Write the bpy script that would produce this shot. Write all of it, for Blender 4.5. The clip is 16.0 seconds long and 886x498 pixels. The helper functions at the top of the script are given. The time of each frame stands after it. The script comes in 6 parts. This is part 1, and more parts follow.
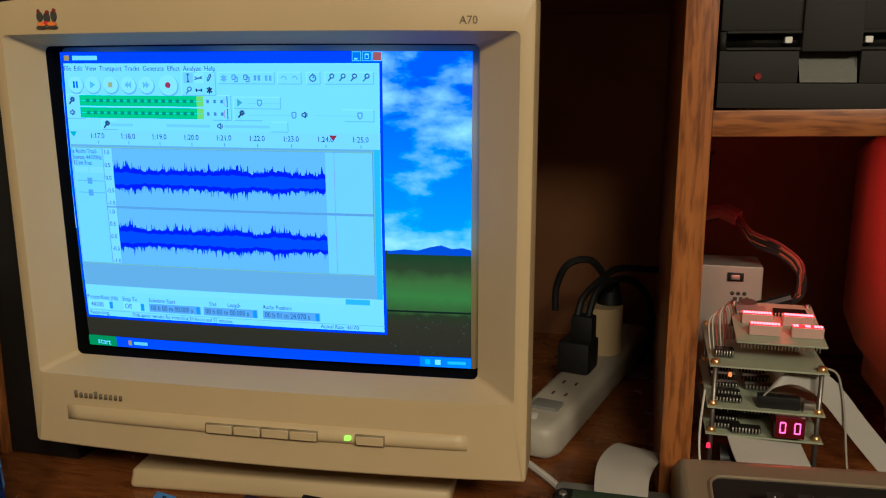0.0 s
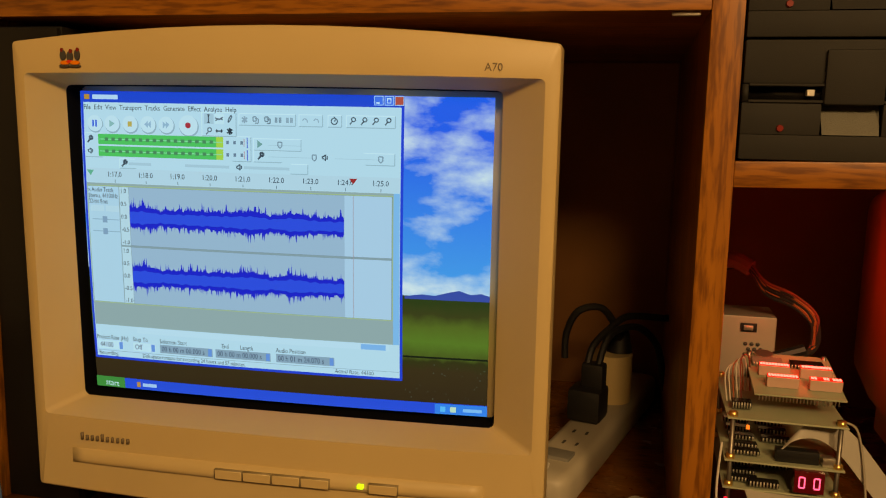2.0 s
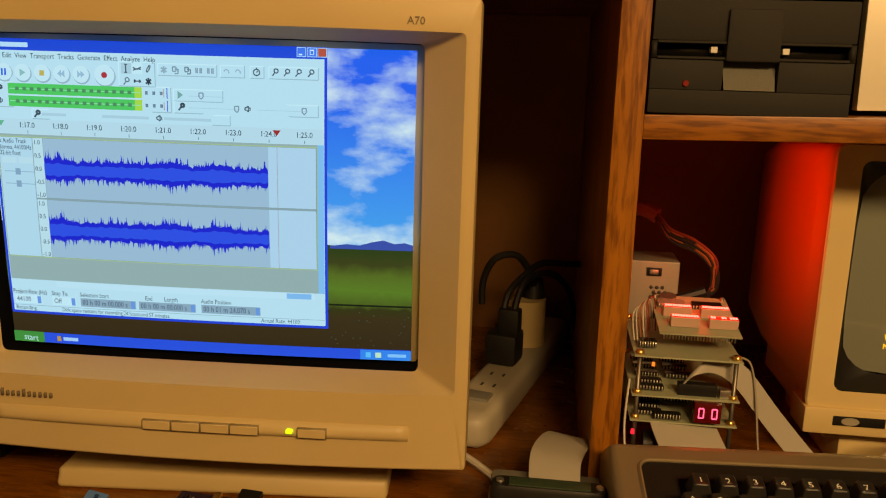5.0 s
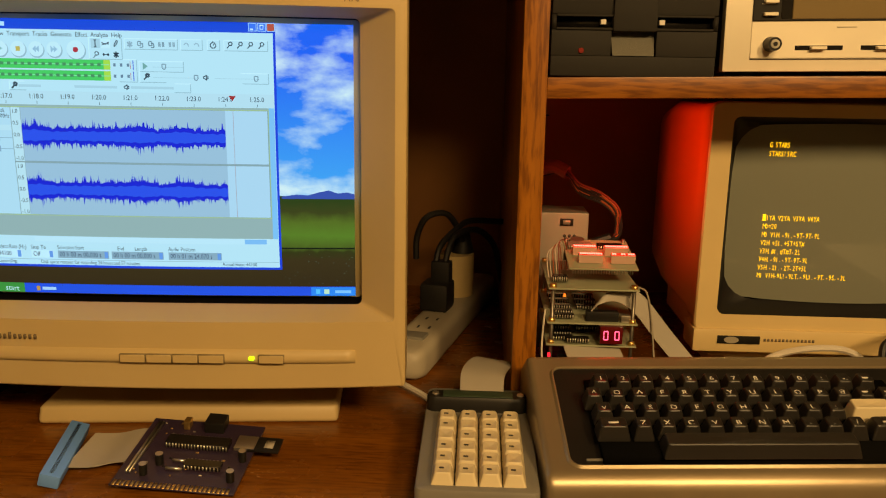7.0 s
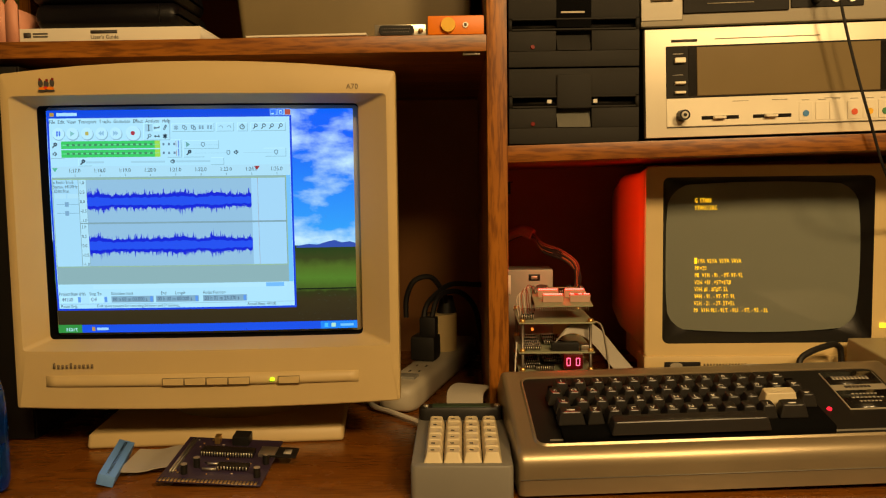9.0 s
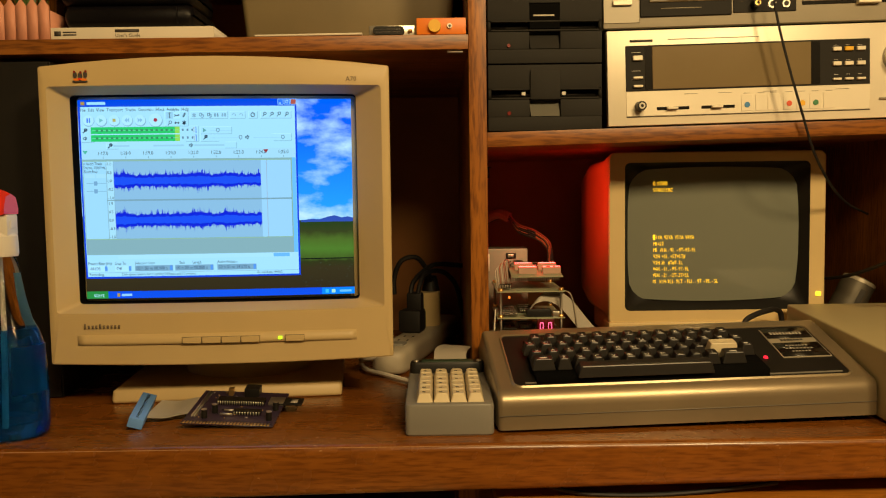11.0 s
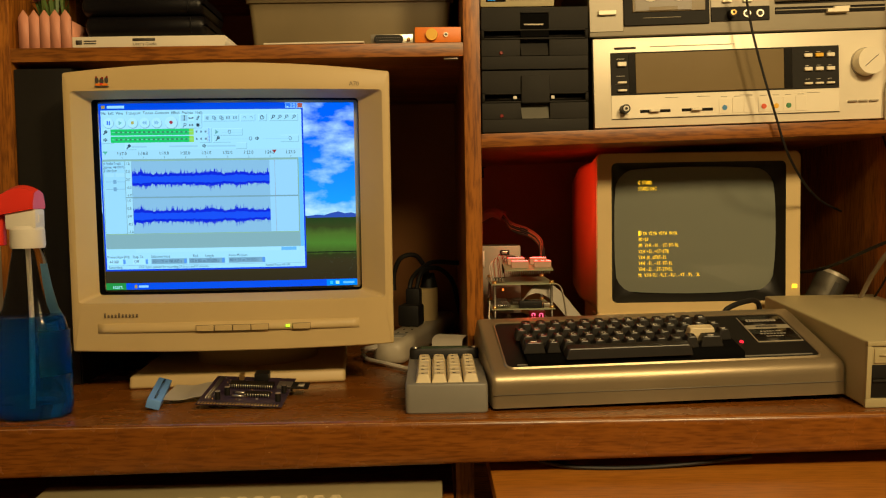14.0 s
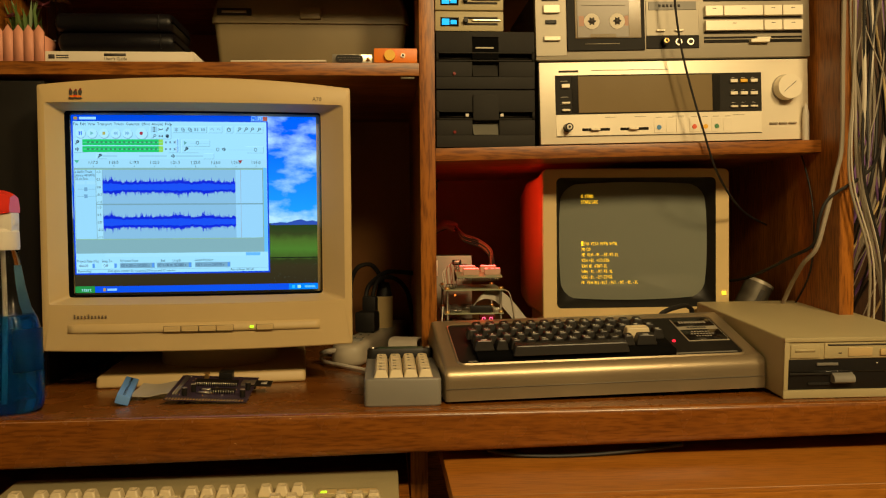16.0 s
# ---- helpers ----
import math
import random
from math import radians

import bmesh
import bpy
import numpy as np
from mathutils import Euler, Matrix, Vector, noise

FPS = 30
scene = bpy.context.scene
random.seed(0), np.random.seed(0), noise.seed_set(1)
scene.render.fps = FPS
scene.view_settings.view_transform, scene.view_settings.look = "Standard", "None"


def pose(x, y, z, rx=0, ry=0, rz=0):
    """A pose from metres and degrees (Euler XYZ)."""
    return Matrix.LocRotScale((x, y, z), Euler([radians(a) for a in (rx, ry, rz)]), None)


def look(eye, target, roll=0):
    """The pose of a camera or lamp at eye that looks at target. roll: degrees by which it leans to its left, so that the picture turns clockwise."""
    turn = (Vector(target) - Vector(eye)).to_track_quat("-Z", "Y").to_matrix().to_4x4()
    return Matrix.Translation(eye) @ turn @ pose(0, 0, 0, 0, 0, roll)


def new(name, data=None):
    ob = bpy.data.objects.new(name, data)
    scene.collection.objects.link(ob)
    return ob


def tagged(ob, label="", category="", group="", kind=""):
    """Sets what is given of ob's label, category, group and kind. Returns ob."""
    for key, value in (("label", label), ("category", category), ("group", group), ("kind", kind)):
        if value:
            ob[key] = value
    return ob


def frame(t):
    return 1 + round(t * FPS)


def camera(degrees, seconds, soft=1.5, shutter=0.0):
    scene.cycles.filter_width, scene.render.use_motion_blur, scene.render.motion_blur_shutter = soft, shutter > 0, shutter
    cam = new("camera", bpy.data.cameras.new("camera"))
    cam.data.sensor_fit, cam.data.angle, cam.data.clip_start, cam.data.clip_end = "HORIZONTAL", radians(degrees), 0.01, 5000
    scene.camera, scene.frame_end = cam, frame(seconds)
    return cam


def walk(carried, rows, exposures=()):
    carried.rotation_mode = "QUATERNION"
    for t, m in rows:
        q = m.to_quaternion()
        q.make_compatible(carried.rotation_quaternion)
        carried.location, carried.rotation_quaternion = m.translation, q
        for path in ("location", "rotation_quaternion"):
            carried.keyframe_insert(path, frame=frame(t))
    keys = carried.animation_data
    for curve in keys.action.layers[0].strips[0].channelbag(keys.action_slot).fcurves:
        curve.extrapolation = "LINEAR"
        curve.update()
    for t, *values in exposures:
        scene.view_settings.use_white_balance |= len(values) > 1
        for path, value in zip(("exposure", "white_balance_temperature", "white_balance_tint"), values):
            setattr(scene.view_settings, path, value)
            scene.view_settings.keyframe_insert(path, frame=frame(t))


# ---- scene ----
cam = camera(56.2, 16.0, soft=1.15)
PATH = [
    (0, (-0.047, -0.412, 1.113), (-0.507, 1.492, 0.71), 0.1),
    (0.5, (-0.061, -0.411, 1.111), (-0.532, 1.499, 0.751), 0.8),
    (1, (-0.066, -0.412, 1.111), (-0.527, 1.506, 0.778), 1.1),
    (1.5, (-0.068, -0.41, 1.113), (-0.524, 1.512, 0.797), 1.2),
    (2, (-0.067, -0.411, 1.114), (-0.517, 1.514, 0.812), 1.2),
    (2.5, (-0.067, -0.413, 1.113), (-0.497, 1.518, 0.816), 1.3),
    (3, (-0.066, -0.414, 1.114), (-0.478, 1.519, 0.808), 1.4),
    (5.3, (-0.073, -0.439, 1.117), (-0.292, 1.501, 0.682), 1.6),
    (5.5, (-0.065, -0.446, 1.118), (-0.277, 1.491, 0.669), 1.4),
    (6, (-0.065, -0.473, 1.128), (-0.2, 1.464, 0.648), 1.6),
    (6.5, (-0.057, -0.504, 1.128), (-0.143, 1.438, 0.657), 1.4),
    (7, (-0.062, -0.544, 1.101), (-0.138, 1.406, 0.665), 1.0),
    (7.5, (-0.065, -0.582, 1.078), (-0.131, 1.383, 0.708), 0.2),
    (8, (-0.056, -0.63, 1.057), (-0.113, 1.352, 0.799), -0.4),
    (8.5, (-0.048, -0.681, 1.051), (-0.101, 1.31, 0.862), -0.8),
    (9, (-0.053, -0.726, 1.045), (-0.099, 1.268, 0.895), -0.7),
    (9.5, (-0.061, -0.767, 1.036), (-0.09, 1.228, 0.897), -0.7),
    (10, (-0.064, -0.806, 1.02), (-0.072, 1.189, 0.884), -0.7),
    (12.5, (-0.066, -0.87, 1.005), (-0.047, 1.126, 0.895), -0.8),
    (13, (-0.066, -0.876, 1.001), (-0.048, 1.122, 0.897), -0.9),
    (13.5, (-0.067, -0.897, 0.996), (-0.05, 1.1, 0.894), -0.9),
    (14, (-0.066, -0.924, 0.99), (-0.047, 1.073, 0.89), -0.9),
    (14.5, (-0.065, -0.946, 0.983), (-0.019, 1.052, 0.905), -0.9),
    (15, (-0.071, -0.964, 0.981), (0.006, 1.033, 0.911), -0.9),
    (15.5, (-0.075, -0.982, 0.974), (0.031, 1.015, 0.917), -0.7),
    (16, (-0.075, -1.0, 0.97), (0.063, 0.994, 0.924), -0.5),
]
# stops, kelvin and tint: the white balance settles in the first second
EXPOSURES = [(0.0, -0.05, 4250, 10), (0.4, -0.12, 5450, 8), (1.0, -0.20, 6700, 10), (1.6, -0.18, 7600, 15), (3.2, -0.15, 7800, 20), (6.0, 0.0, 7600, 14), (9.0, 0.05, 6850, 10), (12.5, 0.05, 6100, 4), (16.0, 0.0, 6200, 3)]
walk(cam, [(t, look(eye, target, roll)) for t, eye, target, roll in PATH], EXPOSURES)

# world, lamps
world = bpy.data.worlds.new("room_air")
scene.world = world
world.use_nodes = True
world.node_tree.nodes["Background"].inputs[0].default_value = (1.0, 0.62, 0.32, 1)
world.node_tree.nodes["Background"].inputs[1].default_value = 0.02


def lamp(name, kind, m, power, colour, size=0.1):
    d = bpy.data.lights.new(name, kind)
    d.energy, d.color = power, colour
    if kind == "AREA":
        d.shape, d.size = "DISK", size
    else:
        d.shadow_soft_size = size
    ob = new(name, d)
    ob.matrix_world = m
    return ob


# right lamp set by the cast shadows; left one added as unseen fill
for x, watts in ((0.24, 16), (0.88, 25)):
    lamp("room_and_fill_light", "AREA", look((x, -1.55, 2.00), (0.1, 0.3, 0.9)), watts, (1.0, 0.67, 0.30), 0.30)
# assumed source, out of sight, for the red glow on the monitor side
spot = lamp("red_glow_light", "SPOT", look((0.0065, 0.352, 1.046), (0.180, 0.42, 1.000)), 1.5, (1.0, 0.02, 0.004), 0.004)
spot.data.spot_size, spot.data.spot_blend = radians(74), 1.0
lamp("lamp_bar_light", "POINT", pose(0.078, 0.350, 0.935), 0.10, (1.0, 0.05, 0.02), 0.02)


# ---- materials ----
def node_mat(name, rough=0.5, metal=0.0):
    m = bpy.data.materials.new(name)
    m.use_nodes = True
    n, l = m.node_tree.nodes, m.node_tree.links
    b = n["Principled BSDF"]
    b.inputs["Roughness"].default_value = rough
    b.inputs["Metallic"].default_value = metal
    return m, n, l, b


def rgb(c):
    return (c[0], c[1], c[2], 1.0)


def plastic(name, col, rough=0.45, vary=0.12, bump=0.05, grain=900.0, metal=0.0, coat=0.0, spec=0.5):
    """Moulded or painted surface: slight stains at hand scale, fine texture at a millimetre."""
    m, n, l, b = node_mat(name, rough, metal)
    tc = n.new("ShaderNodeTexCoord")
    big = n.new("ShaderNodeTexNoise"); big.inputs["Scale"].default_value = 9; big.inputs["Detail"].default_value = 5
    fine = n.new("ShaderNodeTexNoise"); fine.inputs["Scale"].default_value = grain; fine.inputs["Detail"].default_value = 2
    ramp = n.new("ShaderNodeValToRGB")
    ramp.color_ramp.elements[0].position, ramp.color_ramp.elements[1].position = 0.3, 0.7
    ramp.color_ramp.elements[0].color = rgb([c * (1 - vary) for c in col])
    ramp.color_ramp.elements[1].color = rgb([min(1, c * (1 + vary * 0.6)) for c in col])
    rr = n.new("ShaderNodeMapRange"); rr.inputs["To Min"].default_value = rough * 0.85; rr.inputs["To Max"].default_value = min(1, rough * 1.2)
    bp = n.new("ShaderNodeBump"); bp.inputs["Strength"].default_value = bump; bp.inputs["Distance"].default_value = 0.0006
    l.new(tc.outputs["Object"], big.inputs["Vector"]); l.new(tc.outputs["Object"], fine.inputs["Vector"])
    l.new(big.outputs["Fac"], ramp.inputs["Fac"]); l.new(ramp.outputs["Color"], b.inputs["Base Color"])
    l.new(big.outputs["Fac"], rr.inputs["Value"]); l.new(rr.outputs["Result"], b.inputs["Roughness"])
    l.new(fine.outputs["Fac"], bp.inputs["Height"]); l.new(bp.outputs["Normal"], b.inputs["Normal"])
    b.inputs["Specular IOR Level"].default_value = spec
    if coat:
        b.inputs["Coat Weight"].default_value = coat
    return m


def wood(name, dark, light, axis="X", rough=0.38, scale=1.0, ringing=2.6, pores=0.68, nicks=0.0):
    """Oak-print laminate: long fine pores and broad cathedral figure along one axis."""
    m, n, l, b = node_mat(name, rough)
    tc = n.new("ShaderNodeTexCoord")
    mp = n.new("ShaderNodeMapping")
    s = [9.0 * scale] * 3
    s["XYZ".index(axis)] = 0.9 * scale
    mp.inputs["Scale"].default_value = s
    fig = n.new("ShaderNodeTexNoise"); fig.inputs["Scale"].default_value = 2.2; fig.inputs["Detail"].default_value = 6; fig.inputs["Distortion"].default_value = 0.8
    mp2 = n.new("ShaderNodeMapping")
    s2 = [300.0 * scale] * 3
    s2["XYZ".index(axis)] = 34.0 * scale
    mp2.inputs["Scale"].default_value = s2
    pore = n.new("ShaderNodeTexNoise"); pore.inputs["Scale"].default_value = 1.0; pore.inputs["Detail"].default_value = 3
    rings = n.new("ShaderNodeMath"); rings.operation = "MULTIPLY"; rings.inputs[1].default_value = ringing
    sine = n.new("ShaderNodeMath"); sine.operation = "PINGPONG"; sine.inputs[1].default_value = 1.0
    r1 = n.new("ShaderNodeValToRGB")
    r1.color_ramp.elements[0].color, r1.color_ramp.elements[1].color = rgb(dark), rgb(light)
    mid = r1.color_ramp.elements.new(0.75); mid.color = rgb([(a * 0.45 + c * 0.55) for a, c in zip(dark, light)])
    r2 = n.new("ShaderNodeValToRGB")
    r2.color_ramp.elements[0].position, r2.color_ramp.elements[1].position = 0.36, 0.56
    r2.color_ramp.elements[0].color, r2.color_ramp.elements[1].color = (0.42, 0.36, 0.32, 1), (1, 1, 1, 1)
    mix = n.new("ShaderNodeMix"); mix.data_type, mix.blend_type = "RGBA", "MULTIPLY"; mix.inputs["Factor"].default_value = pores
    bp = n.new("ShaderNodeBump"); bp.inputs["Strength"].default_value = 0.12; bp.inputs["Distance"].default_value = 0.0005
    l.new(tc.outputs["Object"], mp.inputs["Vector"]); l.new(mp.outputs["Vector"], fig.inputs["Vector"])
    l.new(tc.outputs["Object"], mp2.inputs["Vector"]); l.new(mp2.outputs["Vector"], pore.inputs["Vector"])
    l.new(fig.outputs["Fac"], rings.inputs[0]); l.new(rings.outputs[0], sine.inputs[0]); l.new(sine.outputs[0], r1.inputs["Fac"])
    l.new(pore.outputs["Fac"], r2.inputs["Fac"])
    l.new(r1.outputs["Color"], mix.inputs["A"]); l.new(r2.outputs["Color"], mix.inputs["B"])
    col = mix.outputs["Result"]
    if nicks:
        # small pale nicks where the print is chipped, and hazy handling marks in the gloss
        mp3 = n.new("ShaderNodeMapping")
        s3 = [420.0] * 3
        s3["XYZ".index(axis)] = 150.0
        mp3.inputs["Scale"].default_value = s3
        chip_n = n.new("ShaderNodeTexNoise"); chip_n.inputs["Scale"].default_value = 1.0; chip_n.inputs["Detail"].default_value = 1
        where = n.new("ShaderNodeTexNoise"); where.inputs["Scale"].default_value = 23; where.inputs["Detail"].default_value = 3
        both = n.new("ShaderNodeMath"); both.operation = "MULTIPLY"
        r3 = n.new("ShaderNodeValToRGB")
        r3.color_ramp.elements[0].position, r3.color_ramp.elements[1].position = 0.425, 0.465
        m3 = n.new("ShaderNodeMix"); m3.data_type = "RGBA"; m3.inputs["B"].default_value = (0.46, 0.26, 0.11, 1)
        k3 = n.new("ShaderNodeMath"); k3.operation = "MULTIPLY"; k3.inputs[1].default_value = nicks
        rr = n.new("ShaderNodeMapRange"); rr.inputs["To Min"].default_value = rough * 0.7; rr.inputs["To Max"].default_value = rough * 1.5
        l.new(tc.outputs["Object"], mp3.inputs["Vector"]); l.new(mp3.outputs["Vector"], chip_n.inputs["Vector"])
        l.new(tc.outputs["Object"], where.inputs["Vector"])
        l.new(chip_n.outputs["Fac"], both.inputs[0]); l.new(where.outputs["Fac"], both.inputs[1])
        l.new(both.outputs[0], r3.inputs["Fac"]); l.new(r3.outputs["Color"], k3.inputs[0]); l.new(k3.outputs[0], m3.inputs["Factor"])
        l.new(col, m3.inputs["A"]); col = m3.outputs["Result"]
        l.new(where.outputs["Fac"], rr.inputs["Value"]); l.new(rr.outputs["Result"], b.inputs["Roughness"])
    l.new(col, b.inputs["Base Color"])
    l.new(pore.outputs["Fac"], bp.inputs["Height"]); l.new(bp.outputs["Normal"], b.inputs["Normal"])
    return m


def glow(name, col, strength=1.0):
    m, n, l, b = node_mat(name, 0.25)
    b.inputs["Base Color"].default_value = (0.006, 0.006, 0.006, 1)
    b.inputs["Specular IOR Level"].default_value = 0.15
    b.inputs["Emission Color"].default_value = rgb(col)
    b.inputs["Emission Strength"].default_value = strength
    return m


def clear(name, col, rough=0.03, ior=1.45):
    m, n, l, b = node_mat(name, rough)
    b.inputs["Base Color"].default_value = rgb(col)
    b.inputs["Transmission Weight"].default_value = 1.0
    b.inputs["IOR"].default_value = ior
    return m


WOOD_D, WOOD_L = (0.21, 0.068, 0.007), (0.44, 0.158, 0.018)
M = {
    "wood_x": wood("oak_laminate_along", WOOD_D, WOOD_L, "X", pores=0.88),
    "wood_z": wood("oak_laminate_upright", WOOD_D, WOOD_L, "Z", pores=0.88),
    "desk": wood("desk_laminate", (0.160, 0.050, 0.0055), (0.250, 0.084, 0.0095), "X", 0.24, 1.0, 2.4, 0.62, 0.8),
    "board": wood("pull_out_laminate", (0.33, 0.120, 0.012), (0.45, 0.170, 0.019), "X", 0.34, 0.8, 1.6, 0.45),
    # beige darkened for the shade that falls on the storage box
    "lid_beige": plastic("shaded_beige_plastic", (0.225, 0.175, 0.088), 0.5, 0.12, 0.2, 1200),
    # white plastic dulled for the monitor's shadow on the power strip
    "strip_white": plastic("shadowed_white_plastic", (0.42, 0.37, 0.28), 0.5, 0.1, 0.05),
    # near-black tone for the made-up backdrop behind the cables
    "backdrop_dark": wood("dark_backdrop_grain", (0.035, 0.014, 0.005), (0.07, 0.028, 0.009), "Z", 0.5),
    # white block plastic with the bars' red light put into its colour
    "lamp_block": plastic("red_lit_lamp_plastic", (0.60, 0.38, 0.30), 0.4),
    "gasket": plastic("dull_black_gasket", (0.004, 0.004, 0.004), 0.9, 0.1, 0.0, spec=0.04),
    "can": plastic("weathered_steel", (0.16, 0.145, 0.115), 0.5, 0.3, 0.1, 400, 0.6),
    "can_pale": plastic("dull_plated_steel", (0.30, 0.265, 0.21), 0.45, 0.2, 0.08, 300, 0.3),
    "label_blue": plastic("pale_blue_label", (0.16, 0.36, 0.62), 0.5, 0.15, 0.02),
    "wire_t": plastic("tan_grey_wire", (0.30, 0.26, 0.20), 0.5),
    "back": plastic("back_board_print", (0.44, 0.20, 0.065), 0.7, 0.14, 0.1, 300),
    "edge": plastic("worn_edge_band", (0.42, 0.24, 0.11), 0.4),
    "wall": plastic("painted_plaster", (0.74, 0.66, 0.52), 0.85, 0.06, 0.3, 120),
    "carpet": plastic("carpet_pile", (0.20, 0.15, 0.10), 0.95, 0.25, 1.0, 260),
    "crt": plastic("aged_beige_plastic", (0.54, 0.405, 0.195), 0.45, 0.05, 0.06, 1400),
    "crt_lip": plastic("beige_plastic_smooth", (0.54, 0.405, 0.195), 0.6, 0.05, 0.03, 1400, spec=0.2),
    "cream": plastic("cream_plastic", (0.66, 0.50, 0.24), 0.4, 0.06, 0.04),
    "black": plastic("black_plastic", (0.012, 0.011, 0.010), 0.42, 0.2, 0.06, spec=0.3),
    "drive": plastic("charcoal_moulding", (0.016, 0.0145, 0.012), 0.68, 0.15, 0.25, 1500, spec=0.3),
    # rough drive moulding, paler for the light painted on its slope
    "recess": plastic("lit_rough_recess", (0.12, 0.115, 0.09), 0.6, 0.25, 0.8, 1100),
    "gloss_black": plastic("gloss_black_panel", (0.012, 0.011, 0.010), 0.16, 0.1, 0.0),
    "silver": plastic("brushed_aluminium", (0.84, 0.77, 0.61), 0.36, 0.05, 0.05, 700, 0.12),
    "silver_d": plastic("dull_silver_paint", (0.37, 0.33, 0.25), 0.4, 0.05, 0.05, 700, 0.12),
    "kb_paint": plastic("pewter_paint", (0.33, 0.262, 0.165), 0.31, 0.10, 0.10, 1600, 0.55),
    "kb_grey": plastic("grey_paint", (0.20, 0.19, 0.165), 0.42, 0.08, 0.06, 1500),
    "key_black": plastic("black_keycap", (0.019, 0.017, 0.015), 0.36, 0.15, 0.05, spec=0.5),
    "key_cream": plastic("cream_keycap", (0.66, 0.56, 0.36), 0.42, 0.06, 0.04),
    "white": plastic("white_plastic", (0.70, 0.66, 0.58), 0.45, 0.06, 0.04),
    "white_ink": plastic("white_ink", (0.78, 0.75, 0.68), 0.6, 0.03, 0.0),
    "dark_ink": plastic("dark_ink", (0.05, 0.045, 0.04), 0.6, 0.05, 0.0),
    "grey_ink": plastic("faded_brown_ink", (0.16, 0.12, 0.07), 0.6, 0.05, 0.0),
    "orange": plastic("orange_plastic", (0.84, 0.21, 0.004), 0.42, 0.06, 0.03),
    "yellow": plastic("yellow_plastic", (0.85, 0.48, 0.02), 0.4, 0.05, 0.02),
    "red": plastic("red_plastic", (0.70, 0.035, 0.02), 0.3, 0.06, 0.02),
    "blue_p": plastic("light_blue_plastic", (0.13, 0.31, 0.78), 0.45, 0.1, 0.03),
    "pcb": plastic("purple_solder_mask", (0.035, 0.022, 0.045), 0.28, 0.2, 0.2, 500),
    "pcb_g": plastic("bare_fibreglass", (0.34, 0.36, 0.24), 0.5, 0.15, 0.1, 600),
    "ribbon": plastic("grey_ribbon", (0.38, 0.345, 0.29), 0.5, 0.06, 0.2, 800),
    "tin": plastic("tinned_metal", (0.62, 0.58, 0.50), 0.3, 0.1, 0.05, 500, 0.9),
    "steel": plastic("dull_steel", (0.20, 0.18, 0.15), 0.38, 0.2, 0.05, 500, 0.8),
    "brass": plastic("gilded_metal", (0.75, 0.50, 0.18), 0.3, 0.08, 0.05, 500, 0.9),
    "rubber": plastic("black_rubber", (0.009, 0.008, 0.0075), 0.55, 0.2, 0.05),
    "paper": plastic("off_white_paper", (0.74, 0.68, 0.56), 0.8, 0.04, 0.05, 300),
    "leather": plastic("black_leatherette", (0.005, 0.0045, 0.006), 0.34, 0.2, 0.5, 260, spec=0.2),
    "pink": plastic("pink_wood_paint", (0.74, 0.33, 0.22), 0.6, 0.08, 0.1, 400),
    "leaf": plastic("green_leaf", (0.10, 0.17, 0.035), 0.5, 0.3, 0.1, 300),
    "petal": plastic("mauve_petal", (0.42, 0.13, 0.18), 0.6, 0.3, 0.1, 300),
    "putty": plastic("putty_beige_case", (0.43, 0.365, 0.20), 0.5, 0.06, 0.25, 1200),
    # brown tint lightened to carry the reflection on the display window
    "window": plastic("tinted_reflecting_window", (0.21, 0.155, 0.075), 0.18, 0.06, 0.0),
    "blue_dot": plastic("blue_paint_dot", (0.06, 0.25, 0.55), 0.4),
    "red_dot": plastic("red_paint_dot", (0.75, 0.10, 0.03), 0.4),
    "green_dot": plastic("green_paint_dot", (0.06, 0.25, 0.10), 0.4),
    "wire_w": plastic("white_wire", (0.60, 0.55, 0.46), 0.45),
    "wire_o": plastic("orange_wire", (0.34, 0.09, 0.03), 0.45),
    "wire_r": plastic("red_wire", (0.22, 0.03, 0.02), 0.45),
    "wire_p": plastic("purple_wire", (0.25, 0.12, 0.38), 0.45),
    "maroon": plastic("dark_red_lens", (0.22, 0.02, 0.015), 0.25),
    "g_green": glow("green_lamp", (0.55, 1.0, 0.02), 1.6),
    "g_red": glow("red_lamp", (1.0, 0.02, 0.04), 1.5),
    "g_bar": glow("hot_red_bar", (1.0, 0.11, 0.08), 6.0),
    "g_halo": glow("red_halo_glow", (1.0, 0.012, 0.006), 2.4),
    "smoky": plastic("smoky_cassette", (0.16, 0.125, 0.08), 0.3),
    "tape_tan": plastic("reddish_tape", (0.34, 0.13, 0.05), 0.4),
    "smoky_edge": plastic("smoky_cassette_edge", (0.09, 0.07, 0.045), 0.3),
    "g_digit": glow("pink_red_digit", (1.0, 0.10, 0.22), 2.5),
    "g_amber": glow("amber_lamp", (1.0, 0.60, 0.03), 1.8),
    "g_orange": glow("orange_lamp", (1.0, 0.20, 0.02), 1.6),
    "g_text": glow("amber_phosphor", (0.95, 0.50, 0.015), 1.9),
    "g_cyan": glow("cyan_display", (0.05, 0.55, 1.0), 1.2),
}


# ---- mesh helpers ----
def mesh_of(name, bm):
    me = bpy.data.meshes.new(name)
    bm.to_mesh(me)
    bm.free()
    return me


def part(name, bm, material, parent=None, label="", smooth=False):
    for e in bm.edges:
        e.smooth = smooth or (len(e.link_faces) == 2 and e.calc_face_angle(0) < 0.62)
    me = mesh_of(name, bm)
    me.materials.append(M[material] if isinstance(material, str) else material)
    for p in me.polygons:
        p.use_smooth = True
    ob = new(name, me)
    ob.parent = parent
    return tagged(ob, label)


